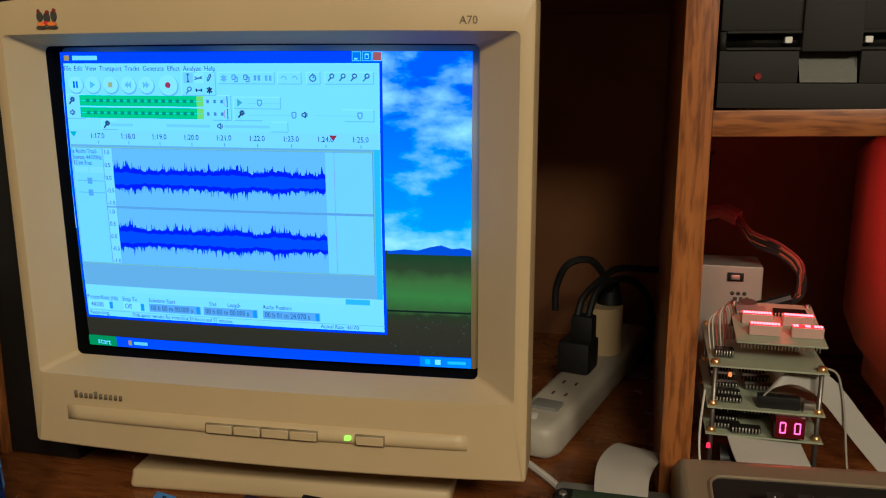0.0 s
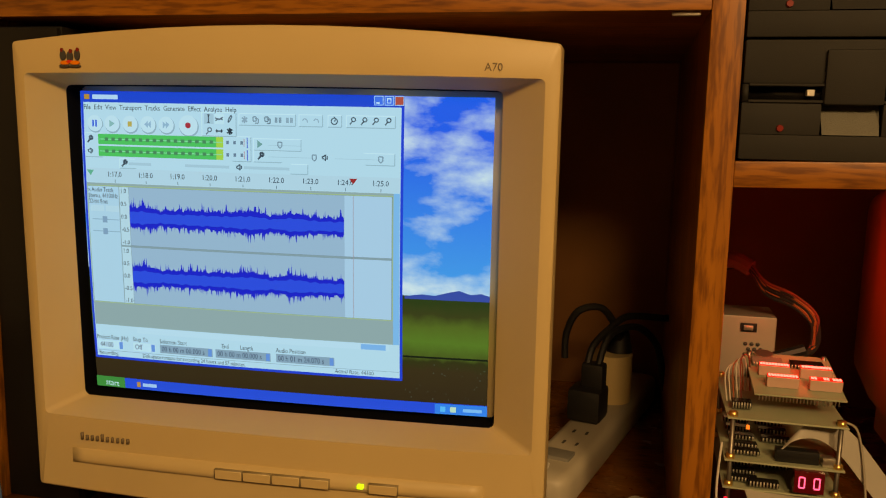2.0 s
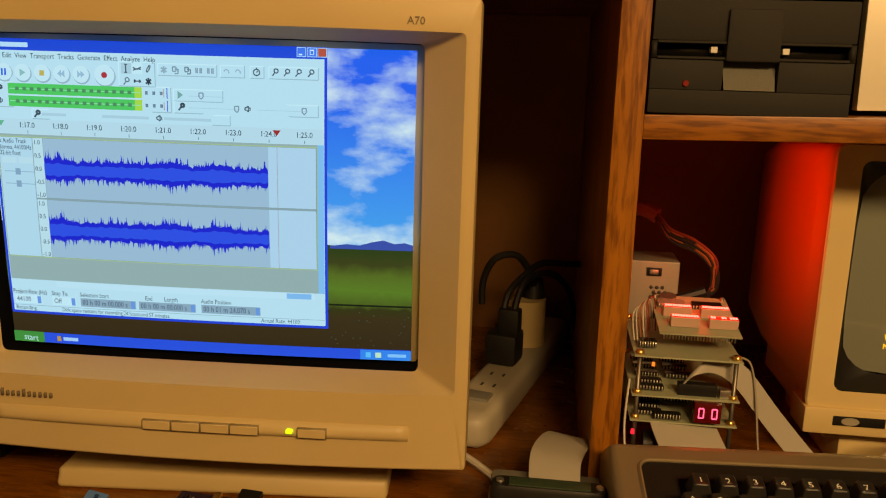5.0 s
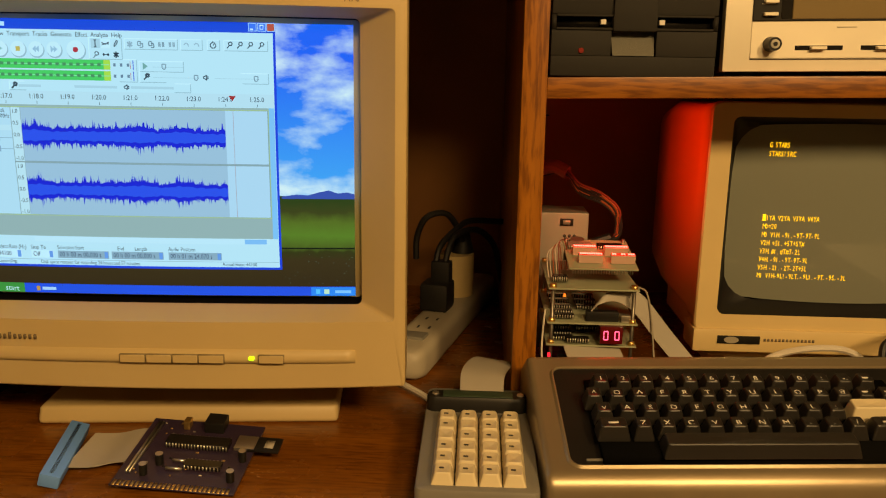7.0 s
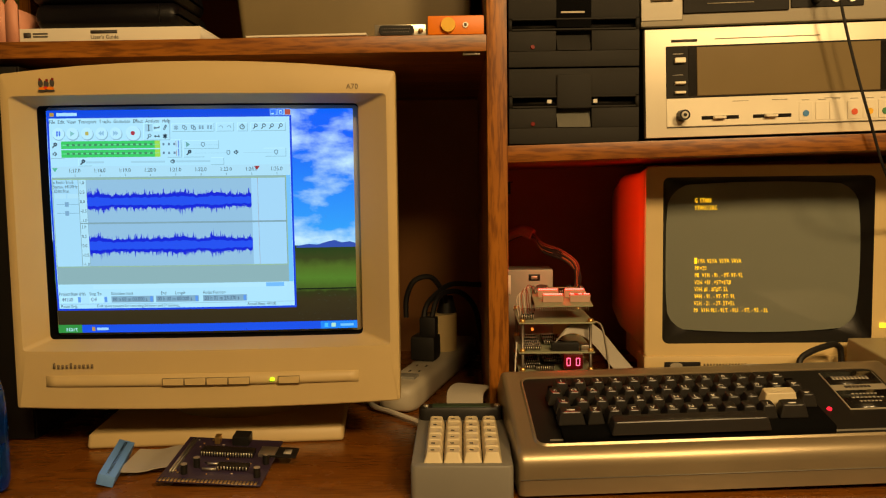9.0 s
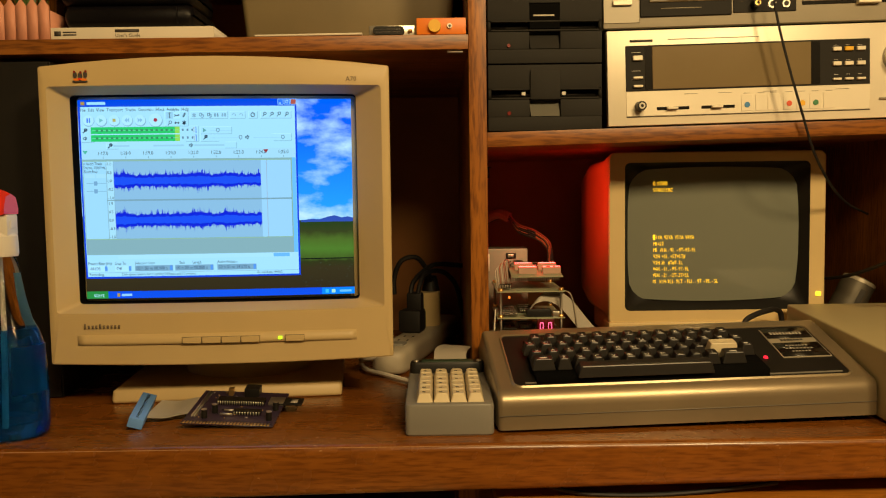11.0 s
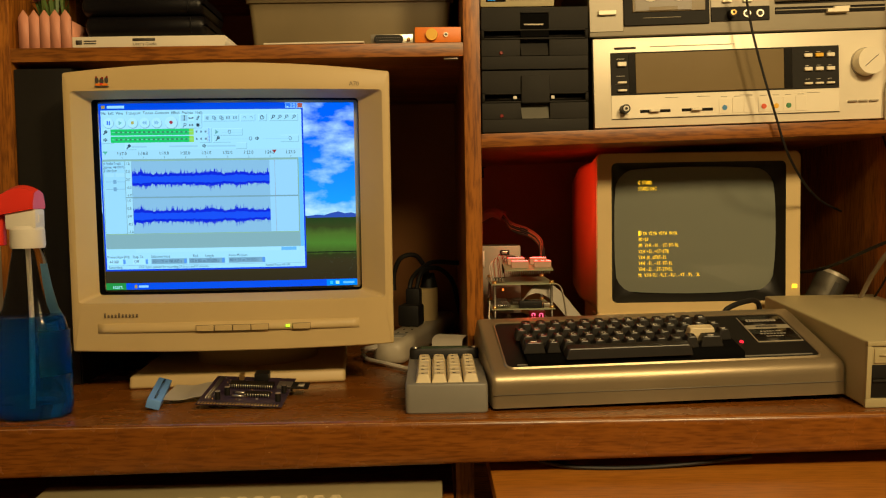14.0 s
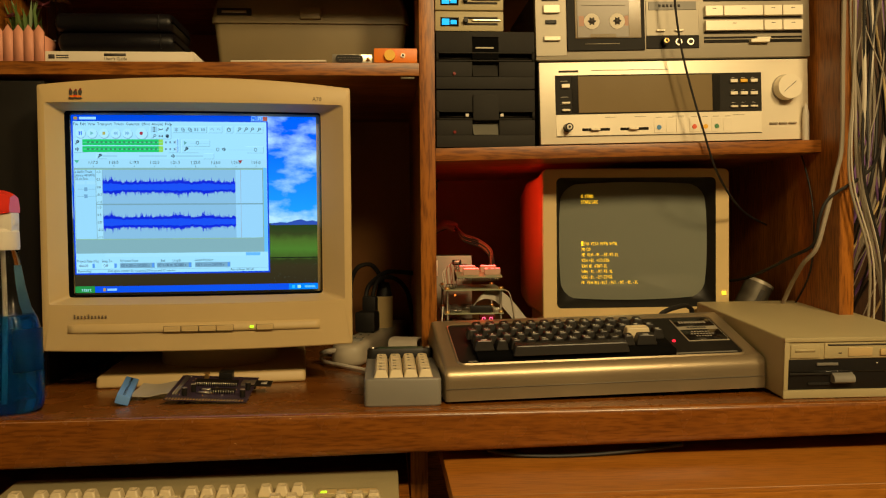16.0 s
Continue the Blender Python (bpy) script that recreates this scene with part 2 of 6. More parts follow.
def thing(name, m, label, category, group=""):
    ob = new(name)
    ob.empty_display_size = 0.02
    ob.matrix_world = m
    return tagged(ob, label, category, group)


def setting(name, bm, material, label="", category=""):
    return tagged(part(name, bm, material), label, category, kind="structure")


def add_box(bm, x0, x1, y0, y1, z0, z1, bevel=0.0, seg=2):
    v = [bm.verts.new((x, y, z)) for z in (z0, z1) for y in (y0, y1) for x in (x0, x1)]
    fs = [bm.faces.new([v[i] for i in q]) for q in ((0, 2, 3, 1), (4, 5, 7, 6), (0, 1, 5, 4), (2, 6, 7, 3), (0, 4, 6, 2), (1, 3, 7, 5))]
    if bevel:
        es = list({e for f in fs for e in f.edges})
        bmesh.ops.bevel(bm, geom=es, offset=bevel, segments=seg, affect="EDGES", profile=0.6)
    return bm


def box(x0, x1, y0, y1, z0, z1, bevel=0.0, seg=2):
    return add_box(bmesh.new(), x0, x1, y0, y1, z0, z1, bevel, seg)


def add_cyl(bm, m, r0, r1, h, n=20):
    bmesh.ops.create_cone(bm, cap_ends=True, segments=n, radius1=r0, radius2=r1, depth=h, matrix=m @ Matrix.Translation((0, 0, h / 2)))
    return bm


def cyl(m, r0, r1, h, n=20):
    return add_cyl(bmesh.new(), m, r0, r1, h, n)


def loft(rings, cap=True, closed=True):
    """Skin over rings of equal point counts."""
    bm = bmesh.new()
    vs = [[bm.verts.new(p) for p in r] for r in rings]
    n = len(vs[0])
    for a, b in zip(vs, vs[1:]):
        for i in range(n if closed else n - 1):
            j = (i + 1) % n
            bm.faces.new((a[i], a[j], b[j], b[i]))
    if cap:
        bm.faces.new(vs[0][::-1])
        bm.faces.new(vs[-1])
    bmesh.ops.recalc_face_normals(bm, faces=bm.faces)
    return bm


def rrect(cx, cz, w, h, r, n=5, arch=0.0, sag=0.0):
    """Rounded rectangle outline in x and z; arch lifts its top's middle, sag lowers its bottom's."""
    pts = []
    for sx, sz, a0 in ((1, 1, 0), (-1, 1, 90), (-1, -1, 180), (1, -1, 270)):
        for k in range(n + 1):
            a = radians(a0 + 90 * k / n)
            pts.append((cx + sx * (w / 2 - r) + r * math.cos(a), cz + sz * (h / 2 - r) + r * math.sin(a)))
        if arch and a0 == 0:
            for k in range(1, 10):
                u = 1 - 2 * k / 10
                pts.append((cx + u * (w / 2 - r), cz + h / 2))
        if sag and a0 == 180:
            for k in range(1, 10):
                u = -1 + 2 * k / 10
                pts.append((cx + u * (w / 2 - r), cz - h / 2))
    out = []
    for x, z in pts:
        u = (x - cx) / (w / 2)
        bow = max(0, 1 - u * u)
        out.append((x, z + (arch * bow if z > cz else -sag * bow)))
    return out


def ring(outline, y):
    return [(x, y, z) for x, z in outline]


def tube(points, r, n=8, flat=1.0):
    """Cable through points, rounded by a spline."""
    p = [Vector(q) for q in points]
    fine = []
    for i in range(len(p) - 1):
        a, b, c, d = p[max(i - 1, 0)], p[i], p[i + 1], p[min(i + 2, len(p) - 1)]
        for k in range(6):
            t = k / 6
            fine.append(0.5 * ((2 * b) + (c - a) * t + (2 * a - 5 * b + 4 * c - d) * t * t + (3 * b - 3 * c + d - a) * t ** 3))
    fine.append(p[-1])
    side = Vector((0, 0, 1))
    rings = []
    for i, q in enumerate(fine):
        d = (fine[min(i + 1, len(fine) - 1)] - fine[max(i - 1, 0)]).normalized()
        side = (side - d * side.dot(d))
        side = side.normalized() if side.length > 1e-4 else d.orthogonal().normalized()
        up = d.cross(side)
        rings.append([q + r * (math.cos(6.2832 * k / n) * side + flat * math.sin(6.2832 * k / n) * up) for k in range(n)])
    return loft(rings)


def band(points, width, across, thick=0.001):
    """Flat ribbon through points, its width along the direction across."""
    p = [Vector(q) for q in points]
    fine = []
    for i in range(len(p) - 1):
        a, b, c, d = p[max(i - 1, 0)], p[i], p[i + 1], p[min(i + 2, len(p) - 1)]
        for k in range(7):
            t = k / 7
            fine.append(0.5 * ((2 * b) + (c - a) * t + (2 * a - 5 * b + 4 * c - d) * t * t + (3 * b - 3 * c + d - a) * t ** 3))
    fine.append(p[-1])
    w = Vector(across).normalized() * width / 2
    rings = []
    for i, q in enumerate(fine):
        d = (fine[min(i + 1, len(fine) - 1)] - fine[max(i - 1, 0)]).normalized()
        nrm = d.cross(w).normalized() * thick / 2
        rings.append([q - w - nrm, q + w - nrm, q + w + nrm, q - w + nrm])
    return loft(rings)


def words(name, text, m, size, material, parent, label="", align="LEFT", squeeze=1.0):
    """Lettering as a thin mesh in the plane of m (x along, y up)."""
    cu = bpy.data.curves.new(name, "FONT")
    cu.body, cu.size, cu.align_x, cu.extrude, cu.resolution_u = text, size, align, 0.00004, 2
    tmp = bpy.data.objects.new("lettering", cu)
    scene.collection.objects.link(tmp)
    me = bpy.data.meshes.new_from_object(tmp.evaluated_get(bpy.context.evaluated_depsgraph_get()))
    bpy.data.objects.remove(tmp)
    bpy.data.curves.remove(cu)
    me.transform(m @ Matrix.Diagonal((squeeze, 1, 1, 1)))
    me.materials.clear()
    me.materials.append(M[material] if isinstance(material, str) else material)
    ob = new(name, me)
    ob.parent = parent
    return tagged(ob, label)


UP = pose(0, 0, 0, 90, 0, 0)  # lettering that faces the front


def on_front(x, y, z):
    return Matrix.Translation((x, y, z)) @ UP


# ---- the room ----
FRONT, BACK, LEFT, RIGHT, DESK = 0.225, 0.75, -0.641, 0.590, 0.75
# unseen room shell; walls stand close and pale to bounce the lamp light
setting("floor", box(-1.8, 2.3, -2.3, 0.9, -0.1, 0.0), "carpet", "brown carpeted room floor", "floor")
setting("ceiling", box(-1.8, 2.3, -2.3, 0.9, 2.4, 2.5), "wall", "plain warm white ceiling", "ceiling")
setting("wall_north", box(-1.8, 2.3, 0.80, 0.9, 0.0, 2.4), "wall", "plain cream painted wall behind the desk", "wall")
setting("wall_south", box(-1.8, 2.3, -2.4, -2.3, 0.0, 2.4), "wall", "plain cream painted wall", "wall")
setting("wall_west", box(-1.9, -1.8, -2.3, 0.9, 0.0, 2.4), "wall", "plain cream painted wall", "wall")
setting("wall_east", box(2.3, 2.4, -2.3, 0.9, 0.0, 2.4), "wall", "plain cream painted wall", "wall")

# ---- the hutch desk ----
desk = thing("hutch_desk", pose(0, 0, 0), "large oak laminate computer desk with a shelved hutch", "desk")
top = box(-0.72, 1.10, 0.0, 0.79, 0.697, 0.75, 0.009, 5)
for v in top.verts:
    if v.co.z < 0.71:
        v.co.z += -0.004 + 0.0205 * min(max(v.co.x + 0.55, 0.0), 1.1) - (0.004 if v.co.x < -0.2 else 0.0)
part("desktop", top, "desk", desk, "dark brown oak laminate desktop with a thick front edge")
# worn joint line on the left; further right it paints the edge's highlight
part("edge_line", tube([(-0.715, 0.0024, 0.7474), (0.2, 0.0024, 0.7474), (1.09, 0.0024, 0.7474)], 0.0006, 6), "edge", desk, "thin pale line along the front edge, worn joint and highlight")
part("under_rail", box(-0.70, -0.02, 0.30, 0.33, 0.60, 0.697), "wood_x", desk)
part("side_panel", box(LEFT - 0.024, LEFT, FRONT, BACK, DESK, 1.80, 0.0012), "wood_z", desk)
part("divider", box(-0.023, 0.0, FRONT, BACK, DESK, 1.80, 0.0012), "wood_z", desk, "oak upright with worn pale edges")
part("side_panel", box(RIGHT, RIGHT + 0.022, 0.175, BACK, DESK, 1.80, 0.0012), "wood_z", desk)
part("back_board", box(LEFT - 0.024, RIGHT + 0.022, BACK, BACK + 0.012, DESK, 1.80), "back", desk)
part("top_board", box(LEFT - 0.03, RIGHT + 0.03, FRONT - 0.02, BACK + 0.012, 1.80, 1.825, 0.002), "wood_x", desk)
part("shelf", box(LEFT, -0.023, FRONT + 0.001, BACK, 1.197, 1.216, 0.0012), "wood_x", desk, "oak shelf above the monitor")
# out of view; height chosen so its shadow falls across the box lid
part("shelf", box(LEFT, -0.023, FRONT + 0.001, BACK, 1.376, 1.395, 0.0012), "wood_x", desk, "unseen upper oak shelf that shades the storage box lid")
sh = box(0.0, RIGHT, FRONT + 0.001, BACK, 1.0715, 1.0905, 0.0012)
for v in sh.verts:
    v.co.z += 0.0205 * v.co.x
part("shelf", sh, "wood_x", desk, "oak shelf that holds the hi-fi")
# not in view; added to darken the back board over the hi-fi
part("shelf", box(0.0, RIGHT, FRONT + 0.001, BACK, 1.462, 1.481, 0.0012), "wood_x", desk, "unseen oak shelf added to shade the back above the hi-fi")
part("shelf_pin", box(-0.050, -0.030, 0.231, 0.237, 1.1938, 1.1968, 0.0006), "tin", desk, "bright metal shelf clip")
part("leg_panel", box(-0.70, -0.675, 0.03, 0.78, 0.0, 0.697, 0.001), "wood_z", desk)
part("leg_panel", box(-0.045, -0.022, 0.09, 0.78, 0.0, 0.697, 0.001), "wood_z", desk)
part("leg_panel", box(1.06, 1.09, 0.03, 0.78, 0.0, 0.697, 0.001), "wood_z", desk)
part("modesty_board", box(-0.675, 1.06, 0.74, 0.752, 0.25, 0.697), "wood_x", desk)
# pulled-out writing board and the low tray
part("pull_out_board", box(-0.006, 0.86, -0.13, 0.55, 0.664, 0.684, 0.002), "board", desk, "oak pull-out board, drawn out below the desktop")
part("board_lip", box(-0.006, 0.86, -0.139, -0.1305, 0.660, 0.6845, 0.002), "board", desk)
part("inlay_line", box(-0.006, 0.86, -0.1204, -0.1190, 0.6836, 0.6844), "edge", desk, "fine pale line along the board")
part("keyboard_tray", box(-0.672, -0.048, -0.22, 0.40, 0.620, 0.636, 0.002), "wood_x", desk)

# ---- colour CRT monitor ----
crt = thing("crt_monitor", pose(-0.3288, 0.150, 0.75, 0, 0, 3.2), "beige seventeen-inch CRT computer monitor on a swivel base", "monitor")
W, ZB, ZT = 0.4145, 0.0610, 0.418          # front width, bottom and top above the desk
ZC, H = (ZB + ZT) / 2, ZT - ZB
SX0, SX1, SZ0, SZ1 = -0.177, 0.161, 0.1340, 0.3830   # picture tube opening
SCX, SCZ = (SX0 + SX1) / 2, (SZ0 + SZ1) / 2


def outline(w, h, r, arch=0.012, sag=0.004, cx=0.0, cz=ZC):
    return rrect(cx, cz, w, h, r, 5, arch, sag)


def chin(x, z):
    """The front swells a little towards its lower part."""
    return -0.006 * math.exp(-((z - 0.088) / 0.05) ** 2) + 0.012 * (x / 0.4) ** 2


rings = []
for w, h, r, y in ((W - 0.012, H - 0.012, 0.006, 0.050), (W, H, 0.003, 0.044), (W, H, 0.003, 0.0030), (W - 0.0010, H - 0.0010, 0.0028, 0.0009), (W - 0.0036, H - 0.0036, 0.002, 0.0)):
    rings.append([(x, y + (chin(x, z) if y < 0.03 else 0), z) for x, z in outline(w, h, r)])
# flat face in to the sloped lip, then down the lip to the tube
def lip_ring(x0, x1, z0, z1, r, y, bow):
    o = rrect((x0 + x1) / 2, (z0 + z1) / 2, x1 - x0, z1 - z0, r, 5, bow, bow)
    return [(x, y + (chin(x, z) if y < 0.01 else 0), z) for x, z in o]


LX0, LX1, LZ0, LZ1 = -0.198, 0.197, 0.1235, 0.3945
rings.append(lip_ring(LX0, LX1, LZ0, LZ1, 0.004, 0.0, 0.0015))
part("bezel", loft(rings, cap=False), "crt", crt, "beige front bezel with a sunken frame")
edge_ring = lip_ring(SX0 - 0.0036, SX1 + 0.0046, SZ0 - 0.0038, SZ1 + 0.0034, 0.005, 0.0285, 0.001)
part("inner_frame", loft([lip_ring(LX0, LX1, LZ0, LZ1, 0.004, 0.0, 0.0015), edge_ring], cap=False), "crt_lip", crt)
part("tube_gasket", loft([edge_ring, lip_ring(SX0 - 0.003, SX1 + 0.004, SZ0 - 0.0032, SZ1 + 0.003, 0.005, 0.040, 0.001), lip_ring(SX0 - 0.002, SX1 + 0.002, SZ0 - 0.002, SZ1 + 0.002, 0.004, 0.060, 0.001)], cap=False), "gasket", crt, "black gasket round the tube")
shell = []
for w, h, r, y, dz in ((W - 0.014, H - 0.014, 0.010, 0.048, 0), (W - 0.02, H - 0.02, 0.016, 0.12, 0), (W - 0.05, H - 0.06, 0.03, 0.20, 0.005), (0.27, 0.25, 0.03, 0.34, 0.02), (0.24, 0.22, 0.03, 0.40, 0.02)):
    shell.append([(x, y, z + dz) for x, z in outline(w, h, r)])
part("rear_shell", loft(shell), "crt", crt)
part("neck", loft([[(0.09 * math.cos(a), 0.20 + 0.09 * math.sin(a), z) for a in [6.2832 * k / 28 for k in range(28)]] for z in (0.016, 0.045, 0.070)]), "crt", crt, smooth=True)
base = bmesh.new()
add_box(base, -0.146, 0.146, 0.052, 0.330, 0.0, 0.017, 0.005, 3)
for v in base.verts:
    v.co.y += 0.012 * (v.co.x / 0.15) ** 2 if v.co.y < 0.2 else 0
    if v.co.z > 0.012 and v.co.y < 0.2:
        v.co.y += 0.004
part("base", base, "crt", crt, "flat beige swivel base").matrix_basis = pose(-0.0040, -0.006, 0, 0, 0, 2.4)
part("tube_surround", box(SX0 - 0.012, SX1 + 0.012, 0.058, 0.062, SZ0 - 0.012, SZ1 + 0.012), "gloss_black", crt)

# the lit picture, on curved glass: u to the right, v down
def glass(u, v, lift=0.0):
    x, z = SX0 + u * (SX1 - SX0), SZ1 - v * (SZ1 - SZ0)
    dx, dz = (x - SCX), (z - SCZ)
    return (x, 0.031 + 0.16 * dx * dx + 0.20 * dz * dz - lift, z)


def patch(u0, v0, u1, v1, layer, bm=None):
    bm = bm or bmesh.new()
    nu, nv = max(1, int((u1 - u0) * 16)), max(1, int((v1 - v0) * 12))
    g = [[bm.verts.new(glass(u0 + (u1 - u0) * i / nu, v0 + (v1 - v0) * j / nv, 0.00025 * layer)) for i in range(nu + 1)] for j in range(nv + 1)]
    for j in range(nv):
        for i in range(nu):
            bm.faces.new((g[j][i], g[j + 1][i], g[j + 1][i + 1], g[j][i + 1]))
    return bm


SCREEN = 0.94
INK = {}


def ink(r, g, b, k=1.0):
    key = (r, g, b, k)
    if key not in INK:
        lin = [((c / 255 + 0.055) / 1.055) ** 2.4 for c in (r, g, b)]
        INK[key] = glow("screen_colour", [lin[0] * 0.55, lin[1] * 0.97, lin[2] * 1.22], SCREEN * k)
    return INK[key]


def wallpaper():
    """Sky with drifts of cloud over a grassy hill, dark field at the foot."""
    m, n, l, b = node_mat("desktop_picture", 0.25)
    b.inputs["Base Color"].default_value = (0.006, 0.006, 0.006, 1)
    b.inputs["Specular IOR Level"].default_value = 0.06
    tc = n.new("ShaderNodeTexCoord")
    sep = n.new("ShaderNodeSeparateXYZ")
    l.new(tc.outputs["Object"], sep.inputs[0])
    mp = n.new("ShaderNodeMapping"); mp.inputs["Scale"].default_value = (8.5, 0, 17); mp.inputs["Location"].default_value = (3.1, 0, 1.7)
    cl = n.new("ShaderNodeTexNoise"); cl.inputs["Scale"].default_value = 1.5; cl.inputs["Detail"].default_value = 7; cl.inputs["Roughness"].default_value = 0.55
    l.new(tc.outputs["Object"], mp.inputs["Vector"]); l.new(mp.outputs["Vector"], cl.inputs["Vector"])
    cr = n.new("ShaderNodeValToRGB")
    cr.color_ramp.elements[0].position, cr.color_ramp.elements[1].position = 0.47, 0.66
    sky = n.new("ShaderNodeValToRGB")
    sky.color_ramp.elements[0].color, sky.color_ramp.elements[1].color = (0.03, 0.42, 1.05, 1), (0.0, 0.13, 1.05, 1)
    mr = n.new("ShaderNodeMapRange"); mr.inputs["From Min"].default_value = 0.225; mr.inputs["From Max"].default_value = 0.35
    l.new(sep.outputs["Z"], mr.inputs["Value"]); l.new(mr.outputs["Result"], sky.inputs["Fac"])
    mix = n.new("ShaderNodeMix"); mix.data_type = "RGBA"
    mix.inputs["B"].default_value = (0.60, 0.92, 1.08, 1)
    l.new(cl.outputs["Fac"], cr.inputs["Fac"]); l.new(cr.outputs["Color"], mix.inputs["Factor"]); l.new(sky.outputs["Color"], mix.inputs["A"])
    gr = n.new("ShaderNodeValToRGB")
    gr.color_ramp.elements[0].color, gr.color_ramp.elements[1].color = (0.030, 0.022, 0.010, 1), (0.022, 0.055, 0.012, 1)
    for p, c in ((0.38, (0.040, 0.032, 0.012, 1)), (0.46, (0.030, 0.040, 0.010, 1)), (0.50, (0.060, 0.115, 0.018, 1)), (0.64, (0.085, 0.215, 0.026, 1)), (0.78, (0.080, 0.16, 0.022, 1)), (0.88, (0.040, 0.058, 0.014, 1))):
        e = gr.color_ramp.elements.new(p); e.color = c
    mg = n.new("ShaderNodeMapRange"); mg.inputs["From Min"].default_value = 0.137; mg.inputs["From Max"].default_value = 0.226
    gn = n.new("ShaderNodeTexNoise"); gn.inputs["Scale"].default_value = 90; gn.inputs["Detail"].default_value = 4
    l.new(tc.outputs["Object"], gn.inputs["Vector"])
    ad = n.new("ShaderNodeMath"); ad.operation = "MULTIPLY_ADD"; ad.inputs[1].default_value = 0.10
    sb = n.new("ShaderNodeMath"); sb.operation = "SUBTRACT"; sb.inputs[1].default_value = 0.5
    l.new(gn.outputs["Fac"], sb.inputs[0]); l.new(sb.outputs[0], ad.inputs[0])
    l.new(sep.outputs["Z"], mg.inputs["Value"]); l.new(mg.outputs["Result"], ad.inputs[2]); l.new(ad.outputs[0], gr.inputs["Fac"])
    hz = n.new("ShaderNodeMath"); hz.operation = "MULTIPLY_ADD"; hz.inputs[1].default_value = 0.03; hz.inputs[2].default_value = 0.210
    l.new(sep.outputs["X"], hz.inputs[0])
    hill = n.new("ShaderNodeMath"); hill.operation = "SUBTRACT"; hill.inputs[0].default_value = 0.4435
    l.new(hz.outputs[0], hill.inputs[1])
    lt = n.new("ShaderNodeMath"); lt.operation = "LESS_THAN"
    l.new(sep.outputs["Z"], lt.inputs[0]); l.new(hill.outputs[0], lt.inputs[1])
    fin = n.new("ShaderNodeMix"); fin.data_type = "RGBA"
    l.new(lt.outputs[0], fin.inputs["Factor"]); l.new(mix.outputs["Result"], fin.inputs["A"]); l.new(gr.outputs["Color"], fin.inputs["B"])
    l.new(fin.outputs["Result"], b.inputs["Emission Color"])
    b.inputs["Emission Strength"].default_value = SCREEN
    return m


def wallpaper_specks():
    random.seed(17)
    bm = bmesh.new()
    for i in range(26):
        u, v = random.uniform(0.80, 0.985), random.uniform(0.825, 0.95)
        patch(u, v, u + random.uniform(0.0012, 0.0030), v + 0.0022, 0.6, bm)
    return bm


screen = part("screen", patch(0.006, 0.006, 0.994, 0.994, 0), wallpaper(), crt, "lit picture tube with a sound editor open over a landscape wallpaper")
bm = bmesh.new()
ridge_line = [(0.80, 0.614), (0.84, 0.606), (0.87, 0.609), (0.90, 0.597), (0.925, 0.590), (0.95, 0.601), (0.975, 0.597), (0.994, 0.604)]
top_v = [bm.verts.new(glass(u, v, 0.0001)) for u, v in ridge_line]
low_v = [bm.verts.new(glass(u, 0.622, 0.0001)) for u, v in ridge_line]
for k in range(len(top_v) - 1):
    bm.faces.new((top_v[k], low_v[k], low_v[k + 1], top_v[k + 1]))
part("blue_ridge", bm, ink(66, 84, 168), screen, "line of blue hills")

tagged(part("pale_speck", wallpaper_specks(), ink(120, 116, 96), screen), kind="stuff")
part("field_edge", patch(0.796, 0.806, 0.994, 0.812, 0.5), ink(26, 34, 18), screen, "dark line between meadow and field")

# the open program window: a across, b down within the window
WU0, WU1, WV0, WV1 = 0.008, 0.795, 0.004, 0.892


def win(a0, b0, a1, b1, layer, bm=None):
    return patch(WU0 + a0 * (WU1 - WU0), WV0 + b0 * (WV1 - WV0), WU0 + a1 * (WU1 - WU0), WV0 + b1 * (WV1 - WV0), layer, bm)


def at_win(a, b, layer):
    return Vector(glass(WU0 + a * (WU1 - WU0), WV0 + b * (WV1 - WV0), 0.00025 * layer))


def label_at(name, text, a, b, size, colour, layer=5, squeeze=0.9):
    p = at_win(a, b, layer)
    q = at_win(a + 0.05, b, layer)
    m = Matrix.Translation(p) @ pose(0, 0, 0, 90, 0, math.degrees(math.atan2(q.y - p.y, q.x - p.x)))
    words(name, text, m, size, colour, screen, squeeze=squeeze)


part("window_border", win(0, 0, 1, 1, 1), ink(20, 70, 215), screen, "blue window border")
part("window_body", win(0.008, 0.038, 0.992, 0.990, 2), ink(226, 237, 242), screen)
part("title_bar", win(0.004, 0.003, 0.996, 0.040, 2.5), ink(10, 78, 214), screen)
for a, c in ((0.927, (70, 125, 240)), (0.957, (70, 125, 240)), (0.986, (235, 90, 70))):
    part("title_button_rim", win(a - 0.0135, 0.002, a + 0.0135, 0.034, 3), ink(205, 222, 250), screen)
    part("title_button", win(a - 0.0115, 0.0045, a + 0.0115, 0.0315, 4), ink(*c), screen)
part("button_sign", win(0.920, 0.0235, 0.930, 0.0285, 5), ink(245, 248, 252), screen)
bm = win(0.951, 0.009, 0.963, 0.0135, 5)
win(0.951, 0.0135, 0.953, 0.0265, 5, bm), win(0.961, 0.0135, 0.963, 0.0265, 5, bm), win(0.951, 0.0245, 0.963, 0.0265, 5, bm)
part("button_sign", bm, ink(245, 248, 252), screen)
part("title_mark", win(0.012, 0.012, 0.030, 0.030, 3), ink(235, 150, 60), screen)
part("title_mark_bar", win(0.040, 0.013, 0.125, 0.029, 3), ink(220, 232, 250), screen)
